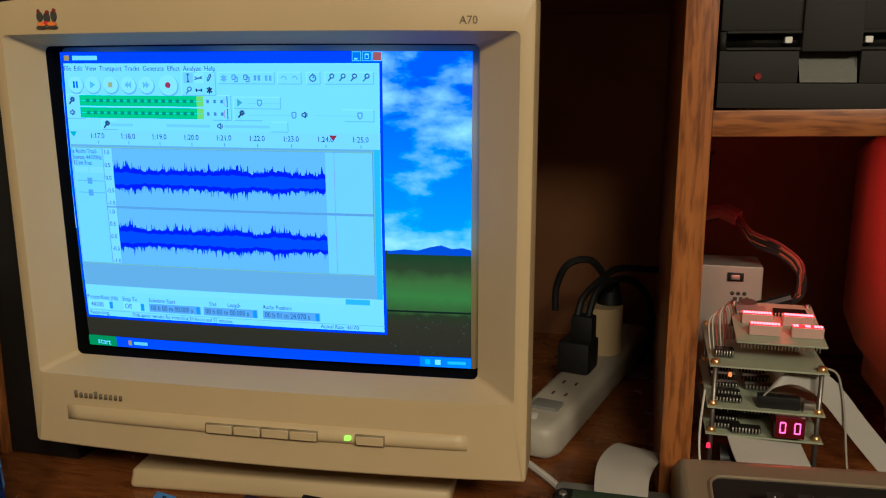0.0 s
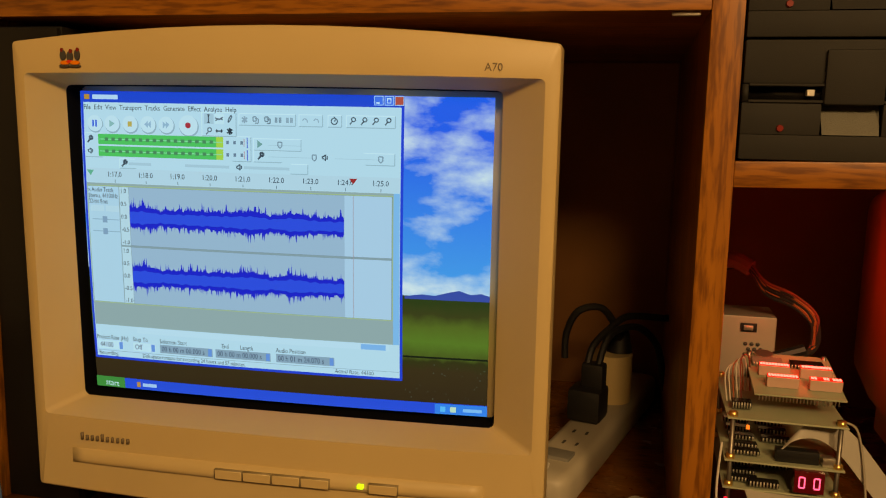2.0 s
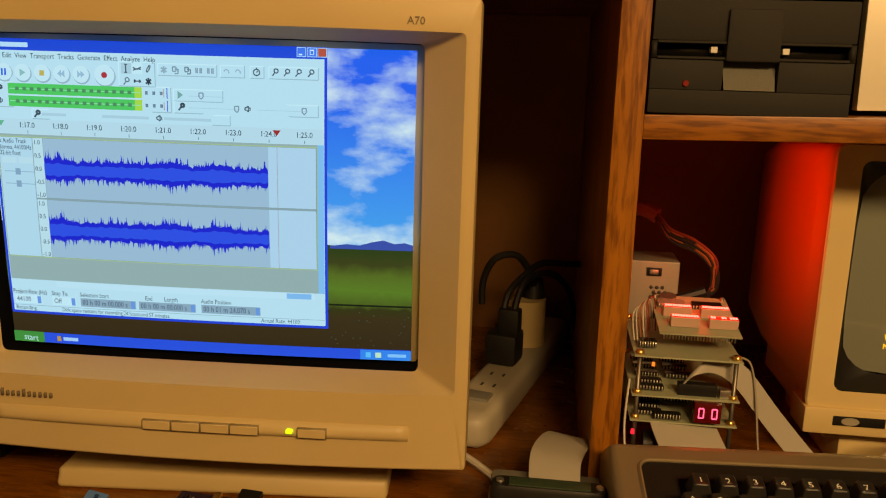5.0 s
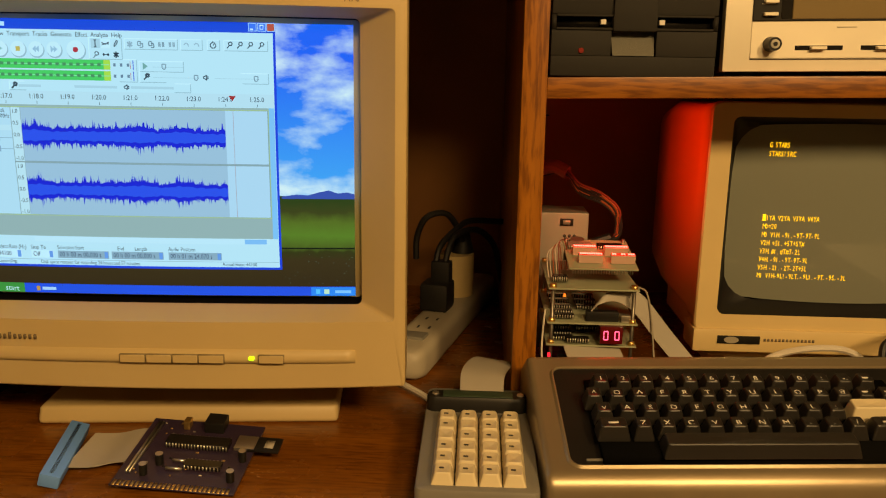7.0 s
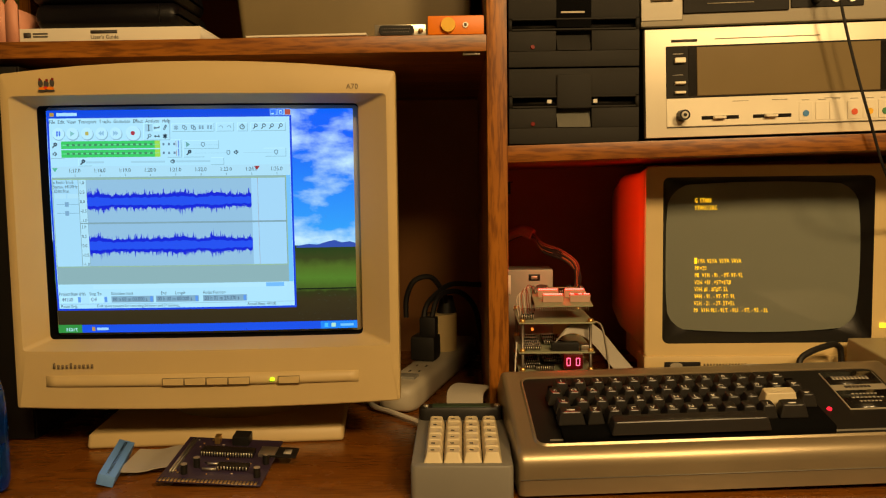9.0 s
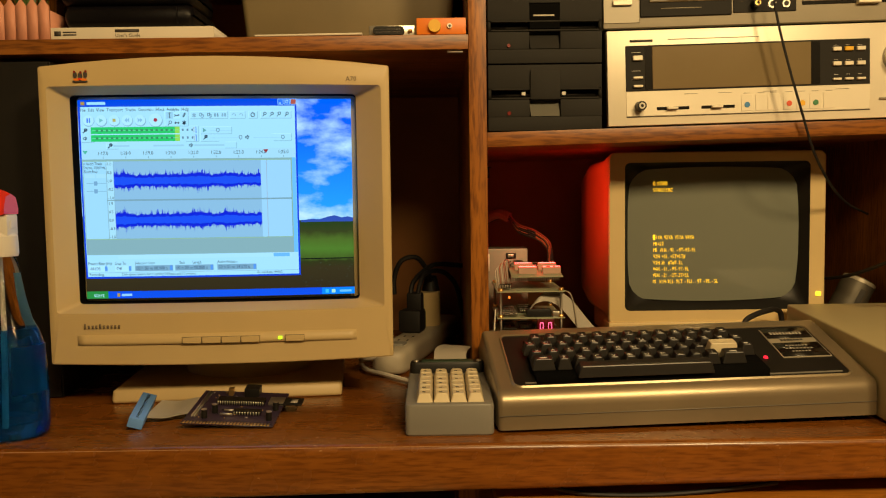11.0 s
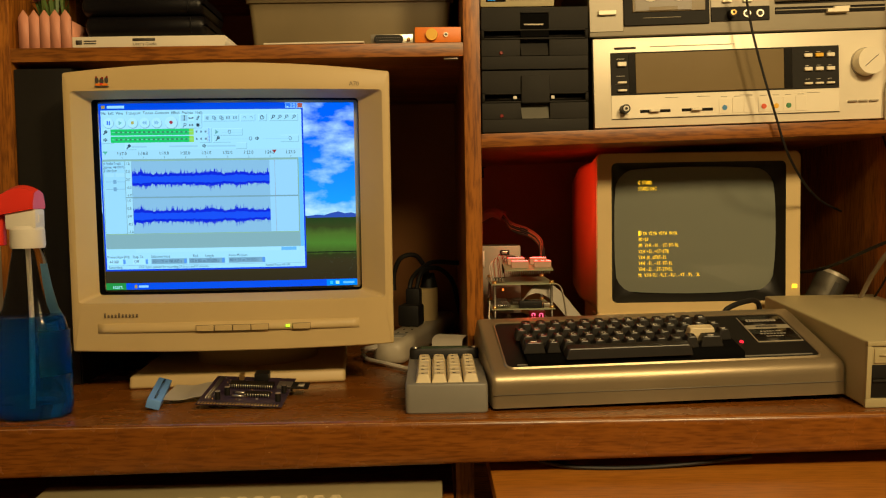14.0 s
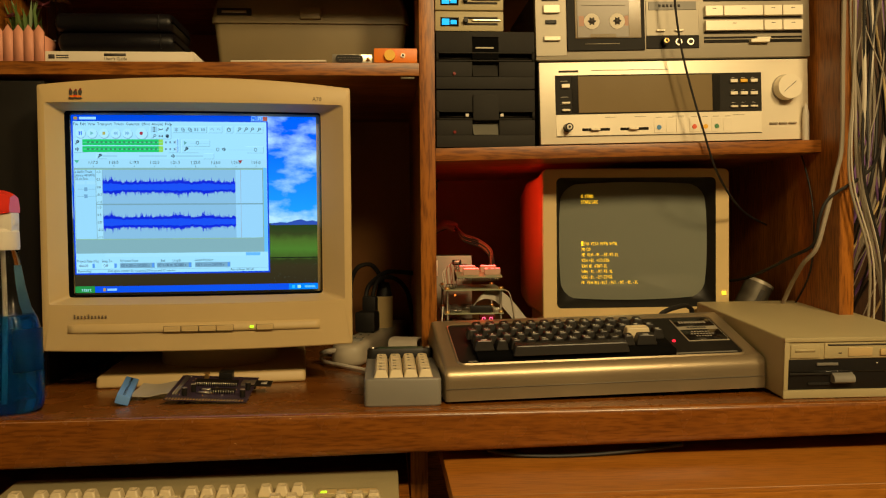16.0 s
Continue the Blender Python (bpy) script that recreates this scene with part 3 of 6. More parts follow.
label_at("menu_text", "File  Edit  View  Transport  Tracks  Generate  Effect  Analyze  Help", 0.010, 0.0655, 0.0054, ink(60, 72, 84))
# round transport buttons
def disc(a, b, r, layer, colour, name):
    part(name, cyl(Matrix.Translation(at_win(a, b, layer)) @ UP, r, r, 0.0002, 24), colour, screen)


for a, c, kind, r in ((0.046, (60, 110, 225), "pause", 0.0064), (0.104, (165, 200, 190), "play", 0.0064), (0.164, (240, 185, 90), "stop", 0.0064), (0.223, (180, 198, 214), "back", 0.0064), (0.282, (180, 198, 214), "forward", 0.0064), (0.353, (220, 55, 65), "record", 0.0078)):
    disc(a + 0.002, 0.119, r * 1.06, 2.6, ink(182, 194, 202), "button_shade")
    disc(a, 0.115, r, 3.2, ink(240, 244, 246), "round_button")
    if kind == "pause":
        bm = win(a - 0.008, 0.103, a - 0.002, 0.127, 5)
        win(a + 0.002, 0.103, a + 0.008, 0.127, 5, bm)
    elif kind == "stop":
        bm = win(a - 0.007, 0.106, a + 0.007, 0.124, 5)
    elif kind == "record":
        bm = cyl(Matrix.Translation(at_win(a, 0.115, 5)) @ UP, 0.0023, 0.0023, 0.0002, 16)
    else:
        bm, way = bmesh.new(), -1 if kind == "back" else 1
        for shift in ((0,) if kind == "play" else (-0.005, 0.005)):
            k = 1.0 if kind == "play" else 0.65
            q3 = [(a + shift + way * dx * k, 0.115 + db) for dx, db in ((-0.008, -0.013), (-0.008, 0.013), (0.010, 0.0))]
            bm.faces.new([bm.verts.new(at_win(*q, 5)) for q in q3])
    part("button_sign", bm, ink(*c), screen)
# small tool signs: drawn as strokes between points of the window
def stroke(bm, pts, w=0.0022, layer=5):
    for (a0, b0), (a1, b1) in zip(pts, pts[1:]):
        p, q = at_win(a0, b0, layer), at_win(a1, b1, layer)
        d = q - p
        if d.length < 1e-6:
            continue
        side = Vector((-d.z, 0, d.x)).normalized() * (w * 0.13)
        bm.faces.new([bm.verts.new(v) for v in (p - side, p + side, q + side, q - side)])
    return bm


def circle_pts(a, b, r, n=10):
    return [(a + r * math.cos(6.2832 * k / n), b + 1.18 * r * math.sin(6.2832 * k / n)) for k in range(n + 1)]


SIGNS = {
    "beam": lambda a, b: [[(a - 0.004, b - 0.013), (a + 0.004, b - 0.013)], [(a, b - 0.013), (a, b + 0.013)], [(a - 0.004, b + 0.013), (a + 0.004, b + 0.013)]],
    "envelope": lambda a, b: [[(a - 0.012, b - 0.004), (a, b + 0.003), (a + 0.012, b - 0.006)], [(a - 0.012, b + 0.006), (a, b), (a + 0.012, b + 0.002)]],
    "pencil": lambda a, b: [[(a - 0.005, b + 0.012), (a - 0.004, b + 0.003), (a + 0.004, b - 0.012), (a + 0.007, b - 0.008), (a, b + 0.008), (a - 0.005, b + 0.012)]],
    "lens": lambda a, b: [circle_pts(a + 0.003, b - 0.004, 0.006), [(a - 0.001, b + 0.003), (a - 0.008, b + 0.013)]],
    "arrows": lambda a, b: [[(a - 0.010, b), (a + 0.010, b)], [(a - 0.006, b - 0.005), (a - 0.010, b), (a - 0.006, b + 0.005)], [(a + 0.006, b - 0.005), (a + 0.010, b), (a + 0.006, b + 0.005)]],
    "star": lambda a, b: [[(a, b - 0.012), (a, b + 0.012)], [(a - 0.008, b - 0.007), (a + 0.008, b + 0.007)], [(a - 0.008, b + 0.007), (a + 0.008, b - 0.007)]],
    "pages": lambda a, b: [[(a - 0.008, b - 0.010), (a + 0.002, b - 0.010), (a + 0.002, b + 0.005), (a - 0.008, b + 0.005), (a - 0.008, b - 0.010)], [(a - 0.002, b - 0.003), (a + 0.008, b - 0.003), (a + 0.008, b + 0.012), (a - 0.002, b + 0.012)]],
    "bars": lambda a, b: [[(a + d, b - 0.009), (a + d, b + 0.009)] for d in (-0.008, -0.004, 0.004, 0.008)],
    "turn": lambda a, b: [[(a - 0.008, b), (a - 0.003, b - 0.007), (a + 0.005, b - 0.004), (a + 0.007, b + 0.006)]],
    "clock": lambda a, b: [circle_pts(a, b + 0.002, 0.009, 14), [(a, b + 0.002), (a + 0.004, b - 0.003)], [(a, b - 0.010), (a, b - 0.014)]],
    "speaker": lambda a, b: [[(a - 0.006, b - 0.004), (a - 0.002, b - 0.004), (a + 0.004, b - 0.010), (a + 0.004, b + 0.010), (a - 0.002, b + 0.004), (a - 0.006, b + 0.004), (a - 0.006, b - 0.004)], [(a + 0.008, b - 0.006), (a + 0.009, b), (a + 0.008, b + 0.006)]],
    "microphone": lambda a, b: [[(a - 0.008, b + 0.012), (a, b + 0.001)], circle_pts(a + 0.004, b - 0.005, 0.006, 8), circle_pts(a + 0.004, b - 0.005, 0.004, 8)],
    "knob": lambda a, b: [[(a - 0.006, b - 0.010), (a + 0.006, b - 0.010), (a + 0.006, b + 0.004), (a, b + 0.011), (a - 0.006, b + 0.004), (a - 0.006, b - 0.010)]],
}
for kind, a, b, shade in [("beam", 0.418, 0.090, 60), ("envelope", 0.451, 0.090, 80), ("pencil", 0.484, 0.089, 70), ("lens", 0.418, 0.132, 90), ("arrows", 0.451, 0.132, 40), ("star", 0.484, 0.132, 30), ("star", 0.530, 0.091, 150), ("pages", 0.564, 0.090, 130), ("pages", 0.600, 0.090, 110), ("bars", 0.632, 0.090, 130), ("bars", 0.666, 0.090, 140), ("turn", 0.713, 0.090, 160), ("turn", 0.746, 0.090, 160), ("clock", 0.799, 0.088, 70), ("lens", 0.852, 0.087, 60), ("lens", 0.885, 0.087, 60), ("lens", 0.918, 0.087, 60), ("lens", 0.954, 0.087, 60), ("microphone", 0.028, 0.172, 60), ("speaker", 0.027, 0.214, 80), ("microphone", 0.578, 0.214, 50), ("microphone", 0.141, 0.256, 50), ("speaker", 0.510, 0.256, 70), ("speaker", 0.770, 0.214, 60), ("knob", 0.637, 0.175, 130), ("knob", 0.740, 0.216, 130), ("knob", 0.935, 0.216, 130)]:
    bm = bmesh.new()
    for line in SIGNS[kind](a, b):
        stroke(bm, line, 0.0052 if kind in ("microphone", "star") else 0.0036)
    tagged(part("tool_sign", bm, ink(shade + 24, shade + 32, shade + 42), screen), kind="stuff")
for a0, a1, b0, b1 in ((0.396, 0.503, 0.068, 0.150), (0.512, 0.684, 0.070, 0.110), (0.694, 0.764, 0.070, 0.110), (0.780, 0.820, 0.070, 0.110), (0.834, 0.975, 0.070, 0.110), (0.010, 0.548, 0.150, 0.236), (0.556, 0.700, 0.155, 0.195), (0.556, 0.975, 0.196, 0.236), (0.125, 0.720, 0.240, 0.274)):
    bm = stroke(bmesh.new(), [(a0, b1), (a1, b1), (a1, b0)], 0.0026, 3.2)
    part("toolbar_edge", bm, ink(186, 198, 204), screen)
    part("toolbar_light", stroke(bmesh.new(), [(a0, b1), (a0, b0), (a1, b0)], 0.0026, 3.2), ink(248, 252, 253), screen)
for a, b in ((0.418, 0.090), (0.451, 0.090)):
    part("tool_key", win(a - 0.015, b - 0.018, a + 0.015, b + 0.018, 2.8), ink(240, 246, 248) if a > 0.43 else ink(206, 216, 222), screen)
# level meters
for b in (0.171, 0.214):
    part("level_meter", win(0.055, b - 0.0185, 0.440, b + 0.0185, 3), ink(70, 210, 100), screen, "bright green level meter")
    part("meter_tip", win(0.440, b - 0.0185, 0.462, b + 0.0185, 3), ink(205, 228, 80), screen)
    part("meter_line", win(0.060, b - 0.0012, 0.458, b + 0.0014, 4), ink(170, 240, 180), screen)
    for i in range(16):
        part("meter_dash", win(0.078 + 0.0228 * i, b - 0.006, 0.0895 + 0.0228 * i, b + 0.006, 4.4), ink(84, 150, 96), screen)
    for i in range(3):
        part("meter_number", win(0.472 + 0.022 * i, b - 0.006, 0.480 + 0.022 * i, b + 0.006, 4), ink(130, 140, 156), screen)
    part("meter_end", win(0.535, b - 0.0185, 0.538, b + 0.0185, 3), ink(90, 110, 215), screen)
    part("meter_red_mark", win(0.526, b - 0.014, 0.528, b + 0.014, 3), ink(230, 130, 130), screen)
for a0, a1, b in ((0.600, 0.700, 0.176), (0.600, 0.745, 0.216), (0.800, 0.945, 0.216)):
    part("slider_line", win(a0, b, a1, b + 0.0018, 3), ink(205, 215, 220), screen)
bm = bmesh.new()
bm.faces.new([bm.verts.new(at_win(*q, 4)) for q in ((0.568, 0.160), (0.568, 0.188), (0.584, 0.174))])
part("play_sign", bm, ink(140, 175, 165), screen)
# faint device names on their own bar
for a0, a1 in ((0.155, 0.230), (0.340, 0.480), (0.525, 0.665)):
    part("faint_word_bar", win(a0, 0.252, a1, 0.262, 4), ink(208, 218, 224), screen)
# time ruler
part("time_ruler", win(0.010, 0.276, 0.990, 0.328, 3), ink(224, 231, 236), screen)
for i in range(9):
    label_at("time_mark", "1:%02d.0" % (17 + i), 0.082 + 0.1035 * i, 0.306, 0.0060, ink(50, 60, 76))
    part("time_tick", win(0.107 + 0.1035 * i, 0.316, 0.109 + 0.1035 * i, 0.327, 4), ink(120, 130, 140), screen)
for a, c in ((0.026, (110, 190, 150)), (0.855, (205, 50, 50))):
    bm = bmesh.new()
    bm.faces.new([bm.verts.new(at_win(*q, 6)) for q in ((a - 0.012, 0.283), (a, 0.303), (a + 0.012, 0.283))])
    part("play_marker", bm, ink(*c), screen)
# the track
part("track_area", win(0.010, 0.330, 0.985, 0.866, 3), ink(182, 184, 176), screen)
part("track_border", win(0.010, 0.338, 0.972, 0.779, 3.3), ink(206, 206, 140), screen, "thin yellow line round the track")
part("track_frame", win(0.012, 0.341, 0.970, 0.776, 3.6), ink(150, 156, 160), screen)
part("track_panel", win(0.013, 0.342, 0.118, 0.775, 4), ink(216, 228, 237), screen)
part("track_scale", win(0.120, 0.342, 0.151, 0.775, 4), ink(228, 234, 236), screen)
part("track_gap", win(0.120, 0.556, 0.968, 0.562, 4.2), ink(168, 172, 172), screen)
for b0, b1 in ((0.342, 0.555), (0.563, 0.775)):
    part("wave_ground", win(0.152, b0, 0.829, b1, 4), ink(190, 199, 214), screen)
    part("wave_rest", win(0.829, b0, 0.968, b1, 4), ink(212, 222, 236), screen)
part("cursor_line", win(0.8545, 0.342, 0.8560, 0.775, 4.5), ink(205, 160, 165), screen)
random.seed(11)
swell = []
h = 0.04
for i in range(421):
    u = i / 420
    want = 0.036 + 0.006 * math.sin(u * 17 + 2 * math.sin(u * 9)) + 0.008 * math.sin(u * 140) * math.sin(u * 31)
    h = 0.8 * h + 0.2 * want
    swell.append(h)
for mid in (0.452, 0.672):
    bm, core = bmesh.new(), bmesh.new()
    n, last, last_core = 420, None, None
    for i in range(n + 1):
        a = 0.153 + 0.675 * i / n
        h = swell[i]
        up_, dn = h * random.uniform(0.9, 1.1) + random.random() ** 4 * 0.030 * h / 0.04, h * random.uniform(0.82, 1.05) + random.random() ** 4 * 0.030 * h / 0.04
        pair = [bm.verts.new(at_win(a, mid - up_, 5)), bm.verts.new(at_win(a, mid + dn, 5))]
        inner = [core.verts.new(at_win(a, mid - 0.56 * h, 6)), core.verts.new(at_win(a, mid + 0.54 * h, 6))]
        if last:
            bm.faces.new((last[0], last[1], pair[1], pair[0]))
            core.faces.new((last_core[0], last_core[1], inner[1], inner[0]))
        last, last_core = pair, inner
    part("waveform", bm, ink(14, 38, 205), screen, "jagged dark blue sound wave")
    part("waveform_core", core, ink(40, 84, 228), screen)
    for j, s in enumerate(("1.0", "0.5", "0.0", "-0.5", "-1.0")):
        label_at("level_mark", s, 0.123, mid - 0.088 + 0.047 * j, 0.0050, ink(80, 88, 108))
for b, s in ((0.362, "x Audio Track"), (0.384, "Stereo, 44100Hz"), (0.405, "32-bit float")):
    label_at("track_note", s, 0.015, b, 0.0052, ink(80, 90, 110), 5, 0.75)
for a in (0.02, 0.072):
    part("track_button", win(a, 0.412, a + 0.046, 0.434, 5), ink(228, 234, 238), screen)
for b in (0.462, 0.506):
    part("track_slider", win(0.025, b, 0.118, b + 0.003, 5), ink(175, 190, 205), screen)
    part("slider_knob", win(0.060, b - 0.010, 0.076, b + 0.013, 6), ink(160, 175, 195), screen)
part("scroll_bar", win(0.973, 0.330, 0.991, 0.866, 4), ink(150, 200, 240), screen)
part("scroll_bar", win(0.155, 0.868, 0.962, 0.890, 4), ink(232, 240, 246), screen)
part("scroll_thumb", win(0.876, 0.869, 0.951, 0.889, 5), ink(150, 195, 240), screen)
# selection bar
for a, s in ((0.012, "Project Rate (Hz)"), (0.138, "Snap To"), (0.230, "Selection Start"), (0.437, "End"), (0.497, "Length"), (0.612, "Audio Position")):
    label_at("bar_caption", s, a, 0.922, 0.0052, ink(76, 88, 100), 5, 0.80)
for a0, a1, s in ((0.016, 0.104, "44100"), (0.138, 0.215, "Off"), (0.230, 0.406, "00 h 00 m 00.000 s"), (0.416, 0.594, "00 h 00 m 00.000 s"), (0.612, 0.794, "00 h 01 m 24.070 s")):
    long = a1 - a0 > 0.12
    part("entry_field", win(a0, 0.928, a1, 0.960, 4), ink(168, 178, 190) if long else ink(240, 246, 250), screen)
    label_at("field_caption", s, a0 + 0.006, 0.953, 0.0062, ink(80, 88, 108), 5.5, 0.80)
    part("field_button", win(a1 - 0.014, 0.930, a1 - 0.002, 0.958, 5.6), ink(120, 160, 225), screen)
part("status_line", win(0.010, 0.966, 0.990, 0.968, 4), ink(180, 192, 200), screen)
label_at("status_caption", "Recording.", 0.016, 0.984, 0.0048, ink(86, 98, 112))
label_at("status_caption", "Disk space remains for recording 24 hours and 57 minutes.", 0.168, 0.984, 0.0048, ink(86, 98, 112), 5, 0.8)
label_at("status_caption", "Actual Rate: 44100", 0.795, 0.984, 0.0046, ink(86, 98, 112))
# task bar
part("task_bar", patch(0.006, 0.958, 0.994, 0.994, 2), ink(22, 84, 220), screen, "blue task bar")
part("start_button", patch(0.006, 0.957, 0.085, 0.994, 3), ink(62, 150, 62), screen, "green start button")
p = Vector(glass(0.032, 0.986, 0.0014))
words("start_word", "start", Matrix.Translation(p) @ pose(0, 0, 0, 90, 0, -10), 0.0075, ink(235, 245, 235), screen)
part("task_entry", patch(0.118, 0.968, 0.128, 0.986, 3), ink(240, 150, 70), screen)
part("task_entry_mark", patch(0.134, 0.971, 0.172, 0.983, 3), ink(200, 215, 245), screen)
part("tray_area", patch(0.872, 0.960, 0.994, 0.994, 3), ink(28, 140, 236), screen)
part("tray_sign", patch(0.885, 0.968, 0.897, 0.986, 4), ink(90, 200, 250), screen)
part("tray_sign", patch(0.908, 0.968, 0.922, 0.986, 4), ink(235, 240, 200), screen)
part("tray_clock_mark", patch(0.938, 0.972, 0.982, 0.983, 4), ink(150, 205, 250), screen)

# front details: ridge, buttons, lamp, marks
def face(x, z):
    return chin(x, z)


def on_face(x0, x1, z0, z1, out, bevel=0.0006, slant=0.0):
    bm = box(x0, x1, -out, 0.008, z0, z1, bevel, 1)
    for v in bm.verts:
        v.co.y += face(v.co.x, v.co.z)
        v.co.z += slant * v.co.x
    return bm


rid = []
for k in range(33):
    u = -1 + k / 16
    x, t = 0.168 * u - 0.006, max(0.0, 1 - abs(u) ** 3)
    y = face(x, 0.09)
    rid.append([(x, y + 0.004, 0.0838), (x, y + 0.0006 - 0.0016 * t, 0.0846), (x, y + 0.0006 - 0.0013 * t, 0.0880), (x, y + 0.0007, 0.0965), (x, y + 0.004, 0.0966)])
part("ridge", loft(rid), "crt", crt, smooth=True)
for i, x in enumerate((-0.0372, -0.0137, 0.0098, 0.0332, 0.0868)):
    b = part("front_button", on_face(x - 0.0112, x + 0.0112, 0.0848, 0.0924, 0.0034), "crt", crt)
    part("button_gap", on_face(x - 0.0115, x + 0.0115, 0.0846, 0.0926, 0.0030, 0), "lid_beige", b)
part("power_lamp", on_face(0.0665, 0.0715, 0.0878, 0.0910, 0.0036), "g_green", crt, "lit yellow-green power lamp")
bm = bmesh.new()
for i in range(10):
    x = -0.1655 + 0.0045 * i
    h = 0.0058 if i in (0, 4) else 0.0040
    add_box(bm, x, x + 0.0019, face(x, 0.105) - 0.0005, face(x, 0.105) + 0.002, 0.1045, 0.1045 + h)
tagged(part("maker_mark", bm, "grey_ink", crt, "dark bars of a printed maker's mark"), kind="stuff")
words("model_letters", "A70", on_front(0.155, face(0.155, 0.403) - 0.0004, 0.3995), 0.0078, "grey_ink", crt)
for i, (dx, dz, w, h, c) in enumerate(((0, 0.0014, 0.0050, 0.0075, "dark_ink"), (0.0008, 0.0052, 0.0026, 0.0030, "maroon"), (-0.0058, 0.0022, 0.0046, 0.0078, "dark_ink"), (-0.0064, 0.0060, 0.0022, 0.0030, "maroon"), (0.0062, 0.0026, 0.0046, 0.0078, "dark_ink"), (0.0068, 0.0064, 0.0024, 0.0030, "maroon"), (-0.0040, -0.0032, 0.0075, 0.0030, "orange"), (0.0042, -0.0032, 0.0075, 0.0030, "orange"), (0, -0.0024, 0.0050, 0.0024, "red"), (-0.0045, -0.0056, 0.0090, 0.0020, "dark_ink"), (0.0045, -0.0055, 0.0090, 0.0018, "dark_ink"))):
    y = face(-0.157 + dx, 0.4055 + dz) - 0.00030 - 0.00006 * i
    part("bird_mark", cyl(Matrix.Translation((-0.157 + dx, y, 0.4055 + dz)) @ Matrix.Diagonal((w / 0.002, 1, h / 0.002, 1)) @ UP, 0.001, 0.001, 0.0012, 14), c, crt)

# the head leans a little forward on its swivel
LEAN_FWD = Matrix.Translation((0, 0.004, 0.25)) @ pose(0, 0, 0, 1.6, 0, 0) @ Matrix.Translation((0, 0, -0.25))
for ob in crt.children:
    if not ob.name.startswith(("base", "neck")):
        ob.matrix_basis = LEAN_FWD @ ob.matrix_basis

# ---- things on the hi-fi shelf ----
def shelf_z(x):
    return 1.0907 + 0.0205 * x


def floppy_drive(z, latch_open, label):
    d = thing("floppy_drive", pose(0.0755, 0.2275, z), label, "floppy drive", "stacked floppy drives")
    w, h = 0.0735, 0.0845
    part("body", box(-w, w, 0.012, 0.20, 0, h, 0.001), "drive", d)
    # face split in panels round the slot and the latch
    part("face_panel", box(-w, w, 0.0, 0.012, 0.0, 0.0180, 0.0012), "drive", d)
    part("face_panel", box(-w, -0.0200, 0.0, 0.012, 0.0180, 0.0405, 0.0008), "drive", d)
    part("face_panel", box(0.0200, w, 0.0, 0.012, 0.0180, 0.0405, 0.0008), "drive", d)
    part("face_panel", box(-w, w, 0.0, 0.012, 0.054, h, 0.0015), "drive", d)
    part("face_panel", box(-w, -0.0695, 0.0, 0.012, 0.041, 0.0535), "drive", d)
    part("face_panel", box(0.0695, w, 0.0, 0.012, 0.041, 0.0535), "drive", d)
    part("slot", box(-0.0695, 0.0695, 0.009, 0.013, 0.041, 0.0535), "gloss_black", d, "dark disk slot")
    for z0 in (0.0405, 0.0520):
        part("slot_lip", box(-0.0695, 0.0695, -0.0015, 0.006, z0, z0 + 0.0022, 0.0005, 1), "drive", d)
    if latch_open:
        # solid block; the cavity's darkness is only its black colour
        latch = part("latch_opening", box(-0.0195, 0.0195, -0.0012, 0.010, 0.0435, 0.0760, 0.0006), "gasket", d, "black block drawn for the shaded opening under the raised latch")
        part("bright_edge", box(-0.0150, 0.0120, -0.0026, -0.0010, 0.0590, 0.0612, 0.0003, 1), "silver_d", latch)
        part("latch_lip", box(-0.0195, 0.0195, -0.0030, 0.004, 0.0758, 0.0778, 0.0006), "drive", latch)
    else:
        latch = part("latch", box(-0.0195, 0.0195, -0.004, 0.010, 0.0395, 0.0775, 0.002), "drive", d, "finger latch over the slot")
    rec = bmesh.new()
    rec.faces.new([rec.verts.new(p) for p in ((-0.0195, 0.010, 0.040), (0.0195, 0.010, 0.040), (0.0185, -0.0008, 0.0185), (-0.0185, -0.0008, 0.0185))])
    # closed drive takes the paler copy, where the slope catches light
    part("finger_recess", rec, "recess" if not latch_open else "drive", d, "roughened finger recess")
    part("recess_back", box(-0.0200, 0.0200, 0.0112, 0.0125, 0.0180, 0.0405), "drive", d)
    # glints in the slot, painted as small white blocks
    for x in ((-0.0275, 0.0245) if not latch_open else ()):
        part("disk_glint", box(x - 0.0025, x + 0.0025, 0.002, 0.009, 0.0455, 0.0500, 0.0004, 1), "white", d)
    part("activity_lamp", cyl(Matrix.Translation((-0.0465, 0.001, 0.0225)) @ pose(0, 0, 0, 90, 0, 0), 0.0030, 0.0022, 0.0028, 14), "maroon", d, "unlit red activity lamp")
    return d


floppy_drive(shelf_z(0.07), False, "charcoal five-inch floppy drive with its latch closed")
floppy_drive(shelf_z(0.07) + 0.0862, True, "charcoal five-inch floppy drive with its latch raised")

